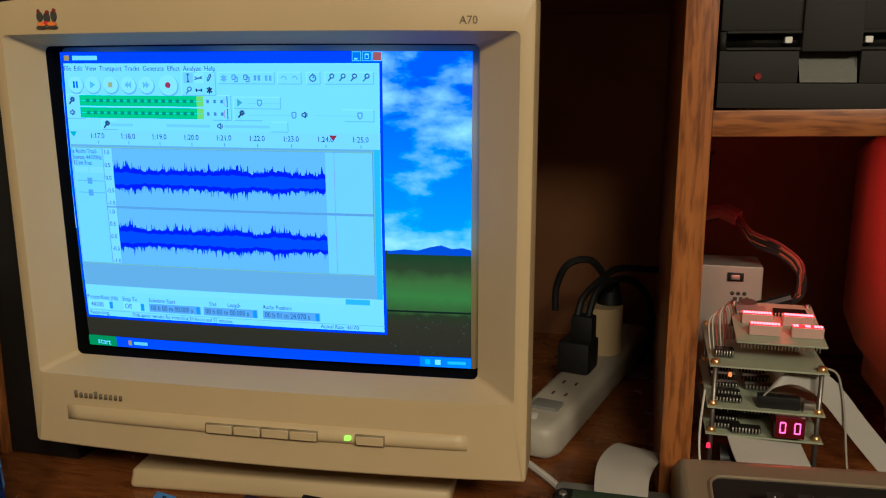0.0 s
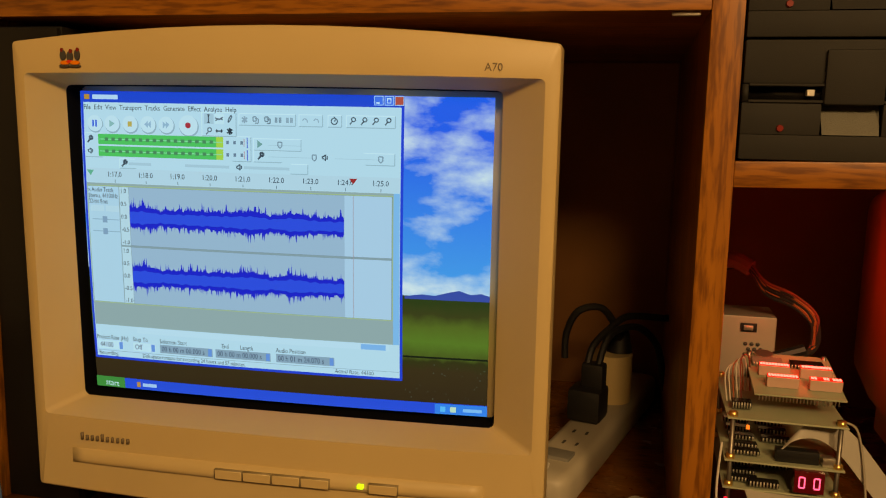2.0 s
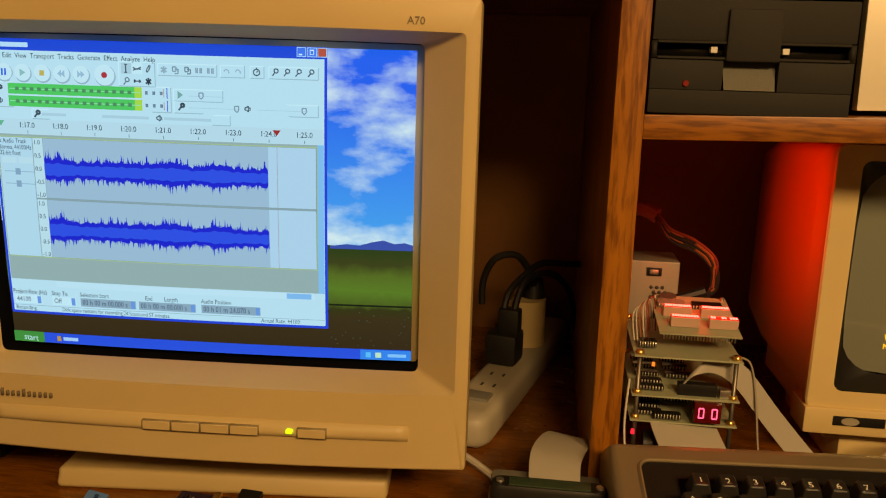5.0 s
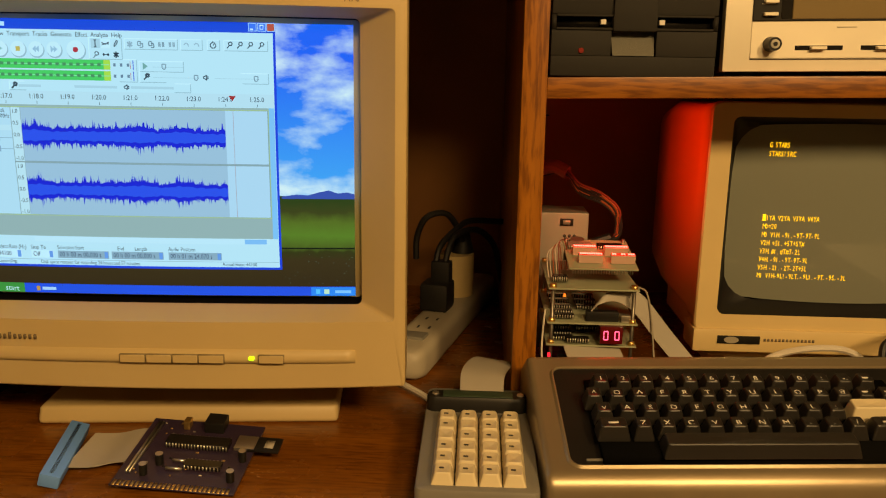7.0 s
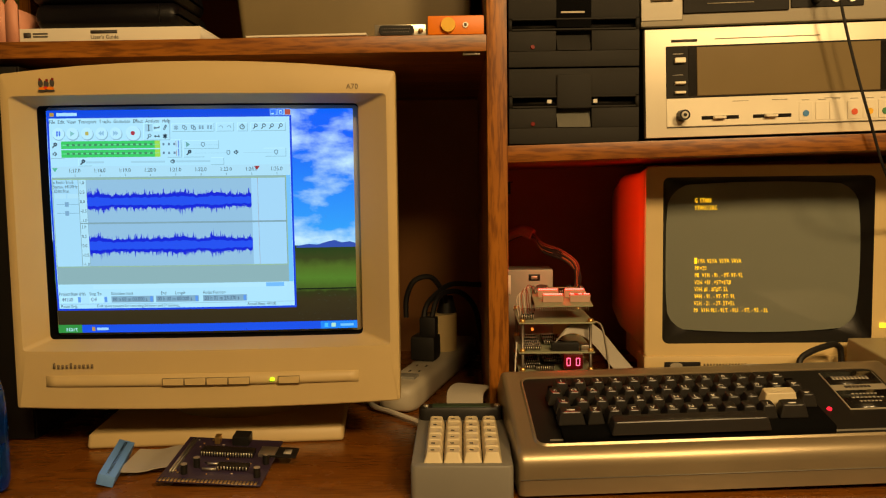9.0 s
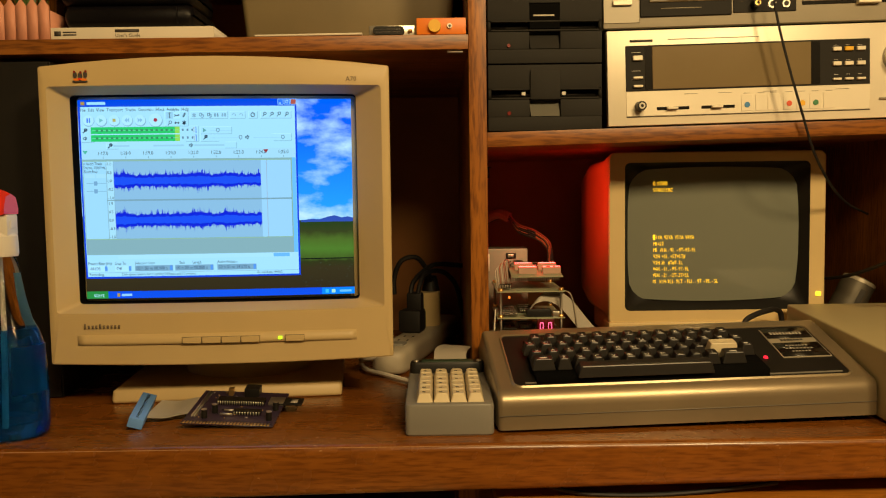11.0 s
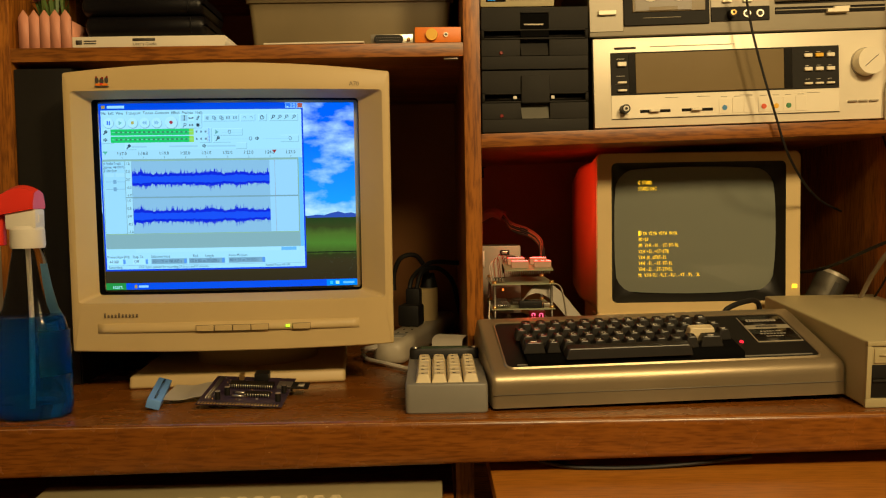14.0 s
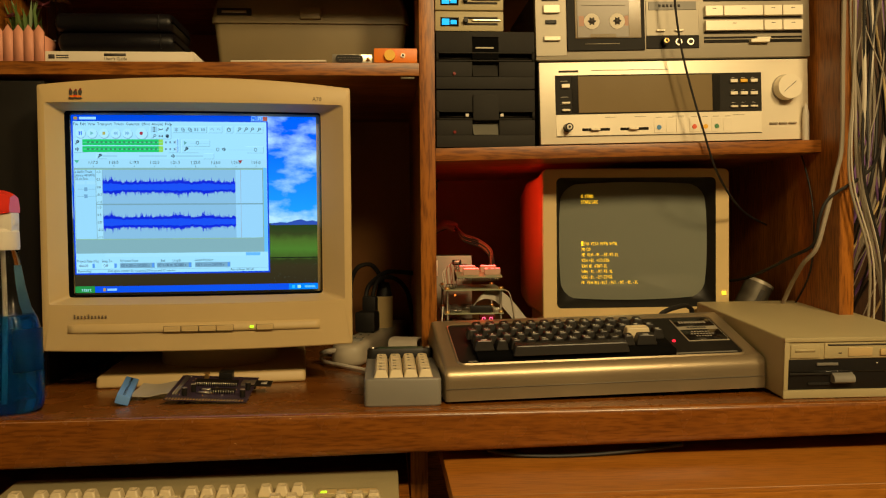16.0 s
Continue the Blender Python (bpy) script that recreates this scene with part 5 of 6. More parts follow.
def chip(parent, x0, x1, y0, y1, z, h=0.0035, pins=8, mat="gloss_black"):
    c = part("chip", box(x0, x1, y0, y1, z, z + h, 0.0004, 1), mat, parent)
    bm = bmesh.new()
    for i in range(pins):
        x = x0 + (x1 - x0) * (i + 0.5) / pins
        for y in (y0 - 0.0009, y1 + 0.0001):
            add_box(bm, x - 0.0006, x + 0.0006, y, y + 0.0008, z, z + h * 0.9)
    tagged(part("pin_comb", bm, "tin", c), kind="stuff")
    return c


chip(pcb, -0.026, 0.030, 0.006, 0.020, 0.0105, 0.005, 20)
chip(pcb, 0.000, 0.032, -0.024, -0.014, 0.0105, 0.004, 10)
for i in range(2):
    part("pin_strip", box(-0.045 + 0.003 * i, -0.0435 + 0.003 * i, -0.035, 0.044, 0.0096, 0.0125), "tin", pcb, "long row of silver pins")
for x, y in ((-0.022, -0.018), (0.046, -0.004), (-0.030, -0.034), (0.044, -0.034)):
    cp = part("capacitor", cyl(pose(x, y, 0.0096), 0.0035, 0.0035, 0.010, 14), "black", pcb)
    part("cap_top", cyl(pose(x, y, 0.0196), 0.0033, 0.0033, 0.0004, 14), "tin", cp)
for x0, x1, y in ((-0.012, 0.000, -0.014), (-0.014, 0.000, -0.026)):
    part("resistor", cyl(pose(x0, y, 0.0115, 0, 90, 0), 0.0014, 0.0014, x1 - x0, 8), "tin", pcb)
part("socket", box(0.000, 0.018, 0.034, 0.052, 0.0096, 0.020, 0.001), "black", pcb, "black square socket")
part("pin_header", box(-0.020, -0.014, 0.036, 0.046, 0.0096, 0.018, 0.001), "brass", pcb)
sd = part("card_holder", box(0.034, 0.052, 0.010, 0.030, 0.0096, 0.0130, 0.0005), "tin", pcb, "metal card holder")
part("memory_card", box(0.046, 0.074, 0.009, 0.031, 0.0103, 0.0123, 0.0004), "black", sd, "black memory card")
part("card_label", box(0.060, 0.068, 0.014, 0.026, 0.0123, 0.0126), "ribbon", sd)
bm = bmesh.new()
for i in range(26):
    add_box(bm, -0.050 + 0.0038 * i, -0.0475 + 0.0038 * i, -0.0519, -0.0445, 0.0095, 0.0098)
tagged(part("contact_strip", bm, "brass", pcb), kind="stuff")
random.seed(8)
for i in range(26):
    x, y = random.uniform(-0.046, 0.048), random.uniform(-0.042, 0.048)
    part("small_component", box(x, x + random.uniform(0.001, 0.003), y, y + 0.0014, 0.0096, 0.0106), random.choice(("tin", "black", "brass")), pcb)
part("ribbon_cable", band([(-0.044, 0.012, 0.007), (-0.062, 0.013, 0.004), (-0.080, 0.008, 0.001), (-0.100, 0.000, 0.004)], 0.054, (0.05, 0.99, 0)), "ribbon", pcb, "short grey ribbon lead")
con = part("blue_connector", box(-0.0085, 0.0085, -0.044, 0.044, -0.0060, 0.0060, 0.0015), "blue_p", pcb, "light blue edge connector")
con.matrix_basis = pose(-0.110, -0.008, 0.0050, -2, 16, 9)
part("connector_slot", box(-0.0016, 0.0016, -0.040, 0.040, 0.0053, 0.0060), "dark_ink", con)

# ---- spray bottle of blue cleaner ----
bot = thing("spray_bottle", pose(-0.5450, 0.056, 0.75), "clear spray bottle of blue cleaner with a red head", "spray bottle")


def lathe(profile, n=36, flat=0.78):
    return loft([[(r * math.cos(6.2832 * k / n), flat * r * math.sin(6.2832 * k / n), z) for k in range(n)] for r, z in profile])


skin = [(0.036, 0.0008), (0.043, 0.004), (0.0450, 0.012), (0.0450, 0.050), (0.0445, 0.075), (0.0425, 0.100), (0.0380, 0.116), (0.0310, 0.130), (0.0250, 0.155), (0.0200, 0.185), (0.0165, 0.203)]
sh = lathe(skin)
part("bottle", sh, clear("clear_plastic", (0.92, 0.94, 0.95), 0.06, 1.12), bot, "clear waisted plastic bottle", smooth=True)
blue = clear("blue_liquid", (0.02, 0.24, 0.90), 0.03, 1.2)
blue.node_tree.nodes["Principled BSDF"].inputs["Transmission Weight"].default_value = 0.85
part("liquid", lathe([(r - 0.0022, z + 0.0018) for r, z in skin[:7]]), blue, bot, "bright blue liquid filling the lower half", smooth=True)
part("label_patch", loft([[(0.0458 * math.cos(a), 0.78 * 0.0458 * math.sin(a), z) for a in [radians(-60 + 5 * k) for k in range(13)]] for z in (0.052, 0.104)], cap=False, closed=False), clear("tinted_label", (0.55, 0.72, 0.80), 0.35, 1.05), bot)
rear = [[(r * math.cos(a), 0.78 * r * math.sin(a), z) for a in [radians(22 + 4 * k) for k in range(15)]] for r, z in ((0.0452, 0.060), (0.0418, 0.100), (0.0372, 0.116), (0.0302, 0.130), (0.0242, 0.155), (0.0206, 0.180))]
part("rear_label", loft(rear, cap=False, closed=False), "label_blue", bot, "pale blue label on the far side", smooth=True)
part("dip_tube", tube([(0.0, 0, 0.012), (0.002, 0, 0.10), (0, 0, 0.205)], 0.0028), "white", bot)
part("collar", loft([[((r) * math.cos(6.2832 * k / 30), r * math.sin(6.2832 * k / 30), z) for k in range(30)] for r, z in ((0.0185, 0.200), (0.0195, 0.204), (0.0190, 0.222), (0.0150, 0.226))]), "white", bot, "white screw collar")
head = bmesh.new()
add_box(head, -0.020, 0.016, -0.012, 0.012, 0.222, 0.246, 0.003)
part("trigger_body", head, "white", bot)
hood = []
for k in range(9):
    u = k / 8
    x = -0.032 + 0.047 * u
    hh = 0.024 + 0.012 * math.sin(u * 2.6)
    hood.append([(x, y, 0.238 + z) for y, z in ((-0.015, 0.0 + 0.008 * u), (-0.0155, 0.014), (-0.011, hh - 0.004), (0, hh), (0.011, hh - 0.004), (0.0155, 0.014), (0.015, 0.0 + 0.008 * u))])
part("head_cover", loft(hood), "red", bot, "glossy red trigger head")
part("nozzle", box(0.010, 0.017, -0.006, 0.006, 0.230, 0.240, 0.0015), "white", bot)
part("trigger", box(-0.034, -0.026, -0.006, 0.006, 0.203, 0.240, 0.003), "red", bot)

# ---- outside disk drive case ----
fd = thing("external_disk_drive", pose(0.4290, 0.0215, 0.7505, 4.0, 0, 0), "putty beige case with a pale and a black floppy drive", "disk drive")
FW, FDP, FH = 0.195, 0.300, 0.0785
part("case", box(0.0, FW, 0.004, FDP, 0.0, FH, 0.003, 3), "putty", fd, "textured putty beige case")
for x0, x1, z0, z1 in ((0.0, FW, 0.0, 0.0105), (0.0, FW, 0.0728, FH), (0.0, 0.0060, 0.0105, 0.0728), (FW - 0.006, FW, 0.0105, 0.0728)):
    part("front_frame", box(x0, x1, 0.0, 0.006, z0, z1, 0.0012), "putty", fd)
up = part("upper_drive", box(0.0060, FW - 0.006, 0.0025, 0.008, 0.0500, 0.0728, 0.0008), "putty", fd, "pale beige drive front with a disk button")
part("blank_plate", box(0.0085, 0.0470, 0.0008, 0.004, 0.0520, 0.0700, 0.0016), "putty", up)
part("plate_mark", box(0.0140, 0.0400, 0.0004, 0.002, 0.0600, 0.0635), "putty", up)
part("drive_front", box(0.0530, 0.1860, 0.0010, 0.004, 0.0510, 0.0715, 0.0012), "putty", up)
part("disk_slot", box(0.0570, 0.1560, 0.0004, 0.003, 0.0676, 0.0696), "dark_ink", up)
part("slot_scoop", box(0.0840, 0.1160, -0.0002, 0.003, 0.0540, 0.0650, 0.0006), "crt", up)
part("eject_button", box(0.1260, 0.1450, -0.002, 0.004, 0.0550, 0.0630, 0.0012), "crt_lip", up)
part("lamp_hole", box(0.0715, 0.0755, 0.0004, 0.003, 0.0575, 0.0587), "dark_ink", up)
lo = part("lower_drive", box(0.0060, FW - 0.006, 0.0030, 0.008, 0.0106, 0.0498, 0.0008), "black", fd, "black five-inch drive front")
part("disk_slot", box(0.0080, 0.1700, 0.0020, 0.005, 0.0330, 0.0350), "gloss_black", lo)
part("slot_lip", box(0.0080, 0.0880, 0.0005, 0.005, 0.0300, 0.0330, 0.0006), "drive", lo)
prof = [(0.004, 0.0205), (-0.006, 0.0205), (-0.0085, 0.0225), (-0.0085, 0.0260), (-0.0060, 0.0300), (0.0, 0.0325), (0.004, 0.0330)]
# grey in place of gloss black, to paint the reflection on it
part("latch", loft([[(x, y, z) for y, z in prof] for x in (0.0630, 0.0905)]), "kb_grey", lo, "dark turn latch, coloured grey for its glossy reflection")
part("latch_guard", box(0.0440, 0.0720, 0.0008, 0.005, 0.0420, 0.0455, 0.0008), "kb_grey", lo)
part("latch_guard", box(0.0330, 0.0620, 0.0008, 0.005, 0.0165, 0.0200, 0.0006), "drive", lo)
part("lamp", box(0.1230, 0.1255, 0.0020, 0.005, 0.0430, 0.0450), "tin", lo)
for x in (0.02, FW - 0.02):
    part("foot", cyl(pose(x, FDP - 0.03, -0.0188), 0.007, 0.006, 0.0195, 12), "rubber", fd)

# steel cylinder and lead behind the drive case
can = thing("metal_cylinder", pose(0.504, 0.372, 0.7635, 0, 27, 0), "dull steel can leaning behind the drive case", "metal can")
part("body", cyl(pose(0, 0, 0), 0.0240, 0.0240, 0.122, 32), "can", can, smooth=False)
part("rim", cyl(pose(0, 0, 0.122), 0.0246, 0.0236, 0.005, 32), "silver_d", can, "pale end rim")
part("top_disc", cyl(pose(0, 0, 0.127), 0.0205, 0.0200, 0.0015, 28), "can", can)
part("side_slot", box(-0.004, 0.004, -0.0245, -0.0225, 0.085, 0.113, 0.0004, 1), "dark_ink", can)
ld = thing("black_lead", pose(0, 0, 0), "thick black lead with a gilded collar beside the drive case", "cable")
part("lead", tube([(0.348, 0.252, 0.800), (0.347, 0.258, 0.822), (0.351, 0.264, 0.834), (0.366, 0.272, 0.841), (0.388, 0.284, 0.845), (0.408, 0.298, 0.844), (0.418, 0.306, 0.828), (0.420, 0.308, 0.7545)], 0.0038), "rubber", ld)
part("collar", tube([(0.3485, 0.248, 0.786), (0.348, 0.253, 0.803), (0.3472, 0.258, 0.822)], 0.0048), "brass", ld, "gilded plug collar")

# ---- old beige keyboard on the low tray ----
ok = thing("beige_keyboard", pose(-0.300, 0.055, 0.6362), "yellowed beige full-size keyboard under the desktop", "keyboard")
kbm = box(-0.232, 0.238, -0.19, 0.0, 0.0, 0.029, 0.003)
for v in kbm.verts:
    if v.co.z > 0.016:
        v.co.z += 0.06 * (v.co.y + 0.0)
part("case", kbm, "putty", ok, "yellowed beige case")


def ok_m(x, y):
    return Matrix.Translation((x, y, 0.029 + 0.06 * y)) @ pose(0, 0, 0, 3.4, 0, 0)


x = -0.205
for n in (1, 4, 4, 4, 3):
    for i in range(n):
        add_key(ok, ok_m(x, -0.073), 0.0168, "key_cream", d=0.0165, h=0.0105)
        x += 0.0188
    x += 0.0105
for j in range(5):
    for i in range(23):
        if i not in (15, 19):
            add_key(ok, ok_m(-0.205 + 0.0188 * i, -0.103 - 0.019 * j), 0.0168, "key_cream", d=0.0165, h=0.0105)
lp = part("lamp_panel", box(0.140, 0.212, -0.085, -0.062, 0.0235, 0.0262, 0.0005), "putty", ok, "lamp panel with one lit green lamp")
for i in range(3):
    part("lamp_window", box(0.143 + 0.0235 * i, 0.1645 + 0.0235 * i, -0.083, -0.069, 0.0258, 0.0268, 0.0003, 1), "cream", lp)
part("green_lamp", box(0.146, 0.153, -0.082, -0.076, 0.0264, 0.0276), "g_green", lp, "lit green lamp")

# ---- right bay: amber monitor ----
am = thing("amber_monitor", pose(0.336, 0.335, 0.75), "yellowed cream composite monitor with amber text", "monitor")
AW = 0.312


def arr(w, h, r, y, cz=0.1935, cx=0.0):
    return ring(rrect(cx, cz, w, h, r, 5), y)


fr = [arr(AW - 0.004, 0.245, 0.010, 0.012), arr(AW, 0.2490, 0.010, 0.010), arr(AW, 0.2490, 0.010, 0.002), arr(AW - 0.003, 0.2460, 0.009, 0.0), arr(0.266, 0.213, 0.008, 0.0, 0.1965)]
part("bezel", loft(fr, cap=False), "cream", am, "cream plastic front frame")
inner = [arr(0.266, 0.213, 0.008, 0.0, 0.1965), arr(0.263, 0.210, 0.010, 0.003, 0.1965), arr(0.2555, 0.2010, 0.018, 0.014, 0.1975), arr(0.2480, 0.1925, 0.036, 0.0200, 0.1985)]
part("dark_frame", loft(inner, cap=False), "black", am, "black sunken screen surround")
gm, n, l, b = node_mat("phosphor_glass", 0.10)
b.inputs["Base Color"].default_value = (0.20, 0.215, 0.178, 1)
b.inputs["Coat Weight"].default_value = 0.35
b.inputs["Coat Roughness"].default_value = 0.03
ax, az = 0.1255, 0.0975


def tube_y(x, z):
    return 0.010 + 0.55 * x * x + 0.55 * (z - 0.199) ** 2


bm = bmesh.new()
rows = []
for j in range(19):
    row = []
    for i in range(25):
        u, v = -1 + i / 12, -1 + j / 9
        # a rounded square: squeeze the corners in
        k = 1 - 0.05 * (u * v) ** 2
        x, z = u * ax * k, 0.199 + v * az * k
        row.append(bm.verts.new((x, tube_y(x, z), z)))
    rows.append(row)
for a, c in zip(rows, rows[1:]):
    for i in range(24):
        bm.faces.new((a[i], a[i + 1], c[i + 1], c[i]))
tubeo = part("picture_tube", bm, gm, am, "grey-green glass picture tube", smooth=True)
part("tube_backing", box(-0.136, 0.136, 0.030, 0.034, 0.095, 0.303), "black", am)
TEXT = [(0.2705, "G STARS"), (0.2612, "STARS/SRC"), (0.1925, "V1YA V2YA V3YA V4YA"), (0.1833, "M0=20"), (0.1741, "M0 V1H.-9I.-9T-9T-9L"), (0.1649, "V2H.+5I.+5T+5T#"), (0.1557, "V3H.#I.#T#T-2L"), (0.1465, "V4H.-9I.-9T-9T-9L"), (0.1373, "V5H.-2I.-2T-2T+5L"), (0.1281, "M1 V1H-9LI-9LT.-9LI.-9T.-9S.-3L")]
for z, s in TEXT:
    x = -0.0885
    for c in s:
        if c != " ":
            words("screen_letter", c, on_front(x, tube_y(x, z) - 0.0006, z), 0.0078, "g_text", tubeo, squeeze=0.64)
        x += 0.00305
part("cursor_block", box(-0.0890, -0.0858, tube_y(-0.087, 0.19) - 0.0008, tube_y(-0.087, 0.19) + 0.001, 0.1917, 0.1990), "g_text", tubeo, "lit amber cursor")
body = []
for w, h, r, y, cz in ((AW - 0.006, 0.243, 0.010, 0.011, 0.1935), (AW - 0.004, 0.243, 0.011, 0.045, 0.1935), (AW - 0.010, 0.239, 0.012, 0.049, 0.1930), (AW - 0.010, 0.236, 0.014, 0.20, 0.1915), (AW - 0.020, 0.222, 0.024, 0.285, 0.1880), (0.22, 0.17, 0.03, 0.33, 0.180), (0.18, 0.14, 0.03, 0.36, 0.175)):
    body.append(arr(w, h, r, y, cz))
part("rear_shell", loft(body, cap=False), "cream", am, "deep cream plastic rear shell with a stepped front collar")
part("back_cover", box(-0.085, 0.085, 0.352, 0.362, 0.110, 0.240, 0.004), "cream", am)
part("front_ledge", box(-AW / 2 - 0.001, AW / 2 + 0.001, -0.004, 0.04, 0.0480, 0.0740, 0.003), "cream", am, "slightly proud lower ledge")
part("under_sill", box(-AW / 2 + 0.020, AW / 2 - 0.020, 0.012, 0.22, 0.0380, 0.0760, 0.004), "cream", am)
part("foot_plate", box(-0.115, 0.115, 0.020, 0.20, 0.0, 0.0390, 0.006), "cream", am)
bd = part("badge", box(-0.131, -0.085, -0.0052, -0.003, 0.0580, 0.0670, 0.0004), "black", am, "black badge with a pale oval")
part("badge_oval", cyl(Matrix.Translation((-0.116, -0.0050, 0.0625)) @ Matrix.Diagonal((2.1, 1, 1, 1)) @ UP, 0.0038, 0.0038, 0.0006, 20), "silver_d", bd)
bm = bmesh.new()
for i in range(14):
    add_box(bm, -0.081 + 0.0040 * i, -0.0785 + 0.0040 * i, -0.0044, -0.0035, 0.0615, 0.0645)
tagged(part("printed_mark", bm, "grey_ink", am), kind="stuff")
part("power_lamp", box(0.1425, 0.1500, -0.0025, 0.003, 0.1085, 0.1150, 0.0008), "g_amber", am, "lit amber power lamp")

# ---- stack of circuit boards with red lamps ----
st = thing("board_stack", pose(0.017, 0.290, 0.75), "stack of handmade circuit boards with lit red displays", "electronics")
for i, z in enumerate((0.0650, 0.0890, 0.1260)):
    part("board", box(-0.001, 0.093, 0.0, 0.125, z - 0.0016, z, 0.0003, 1), "pcb_g", st, "bare fibreglass circuit board")
for x in (0.004, 0.088):
    for y in (0.005, 0.120):
        p = part("standoff", cyl(pose(x, y, 0), 0.0020, 0.0020, 0.128, 10), "steel", st)
        for z in (0.063, 0.087, 0.124):
            part("nut", cyl(pose(x, y, z), 0.0038, 0.0038, 0.006, 6), "brass", p)
random.seed(5)
for z in (0.0650, 0.0890):
    for y in (0.010, 0.026, 0.046, 0.068, 0.090):
        chip(st, 0.006, 0.028, y, y + 0.0075, z + 0.002, 0.004, 8)
        if y > 0.03:
            chip(st, 0.034, 0.058, y, y + 0.0075, z + 0.002, 0.004, 8)
chip(st, 0.020, 0.044, 0.002, 0.010, 0.067, 0.005, 9)
hd = part("ribbon_header", box(0.040, 0.074, 0.006, 0.016, 0.0892, 0.1000, 0.001), "black", st, "black ribbon header")
part("screw_terminal", box(0.076, 0.086, 0.004, 0.014, 0.0892, 0.0970, 0.001), "tin", st)
dg = part("digit_block", box(0.0535, 0.0770, -0.006, 0.004, 0.0690, 0.0875, 0.0008), plastic("red_filter", (0.10, 0.004, 0.006), 0.25), st, "dark red two-digit display")
for x in (0.0595, 0.0710):
    bm = bmesh.new()
    for x0, x1, z0, z1 in ((-0.0026, 0.0026, 0.0050, 0.0062), (-0.0026, 0.0026, -0.0062, -0.0050), (-0.0034, -0.0022, -0.0054, -0.0004), (-0.0034, -0.0022, 0.0004, 0.0054), (0.0022, 0.0034, -0.0054, -0.0004), (0.0022, 0.0034, 0.0004, 0.0054)):
        add_box(bm, x + x0 * 0.75, x + x1 * 0.75, -0.0068, -0.0055, 0.0783 + z0 * 0.8, 0.0783 + z1 * 0.8)
    part("lit_zero", bm, "g_digit", dg, "lit pink-red figure zero")
part("black_battery", cyl(pose(0.012, 0.006, 0.040, 0, 90, 0), 0.012, 0.012, 0.022, 18), "black", st)
# upper lamp board, raised at the back
lb = part("lamp_board", box(0.020, 0.092, 0.010, 0.095, -0.0008, 0.0008, 0.0003, 1), "pcb_g", st, "upper board with red lamp bars")
lb.matrix_basis = pose(0, 0, 0.1430, 9, 0, 0)
for x, y in ((0.0270, 0.046), (0.0610, 0.046), (0.0310, 0.024), (0.0650, 0.024)):
    bl = part("lamp_bar_block", box(x, x + 0.0255, y, y + 0.0072, 0.0010, 0.0105, 0.0004, 1), "lamp_block", lb, "white ten-lamp bar block, coloured pink for its red light")
    # thin glowing plate painted as the red halo round the bars
    part("red_halo", box(x + 0.0004, x + 0.0251, y + 0.0004, y + 0.0068, 0.0103, 0.0108), "g_halo", bl, "red halo of the lit bars, drawn as a glowing plate")
    for i in range(10):
        if not (x == 0.0650 and i in (2, 3, 6)):
            part("lit_bar", box(x + 0.0010 + 0.0024 * i, x + 0.0029 + 0.0024 * i, y + 0.0018, y + 0.0054, 0.0106, 0.0113), "g_bar", bl, "lit red bar")
chip(lb, 0.024, 0.050, 0.066, 0.078, 0.001, 0.004, 10, "kb_grey")
chip(lb, 0.056, 0.084, 0.066, 0.076, 0.001, 0.004, 10)
bm = bmesh.new()
for i in range(24):
    add_box(bm, 0.024 + 0.0027 * i, 0.0248 + 0.0027 * i, 0.012, 0.013, -0.006, -0.0008)
tagged(part("pin_comb", bm, "tin", lb), kind="stuff")
part("button_cell", cyl(pose(0.036, 0.086, 0.001), 0.008, 0.008, 0.004, 20), "tin", lb)
for x in (0.024, 0.088):
    part("post", cyl(pose(x, 0.090, -0.022), 0.0022, 0.0022, 0.026, 8), "steel", lb)
chip(st, 0.004, 0.020, 0.020, 0.030, 0.128, 0.006, 7)
for i in range(5):
    x = 0.002 + 0.003 * i
    part("jumper_wire", tube([(x, 0.040, 0.127), (x - 0.002, 0.048, 0.150 + 0.003 * i), (x + 0.006, 0.058, 0.155 + 0.002 * i), (x + 0.010, 0.066, 0.130)], 0.0006, 5), ("wire_w", "wire_w", "wire_o", "wire_w", "wire_r")[i], st)
part("red_lamp", cyl(pose(0.002, -0.001, 0.052), 0.002, 0.0015, 0.004, 10), "g_red", st)
part("amber_lamp", cyl(pose(0.016, 0.004, 0.116), 0.0016, 0.0013, 0.0032, 10), "g_orange", st, "tiny lit orange lamp")
part("ribbon_cable", band([(0.048, 0.010, 0.104), (0.060, 0.012, 0.115), (0.078, 0.016, 0.117), (0.098, 0.018, 0.104), (0.126, 0.018, 0.070), (0.158, 0.016, 0.034), (0.188, 0.012, 0.004)], 0.020, (0.60, 0.30, 0.72)), "ribbon", st, "pale ribbon cable curving to the desk")
part("lower_ribbon", band([(0.046, 0.006, 0.064), (0.049, -0.006, 0.057), (0.055, -0.022, 0.046), (0.064, -0.036, 0.026), (0.070, -0.045, 0.003)], 0.060, (0.97, 0.22, 0)), "ribbon", st, "pale ribbon cable hanging at the front")
part("side_lead", tube([(0.094, 0.02, 0.124), (0.104, 0.02, 0.118), (0.110, 0.015, 0.090), (0.114, 0.0, 0.040), (0.12, -0.02, 0.004)], 0.0010, 6), "wire_t", st)
part("side_lead", tube([(-0.003, 0.01, 0.10), (-0.006, -0.004, 0.06), (-0.002, -0.018, 0.03), (0.012, -0.03, 0.003)], 0.0010, 6), "wire_w", st)

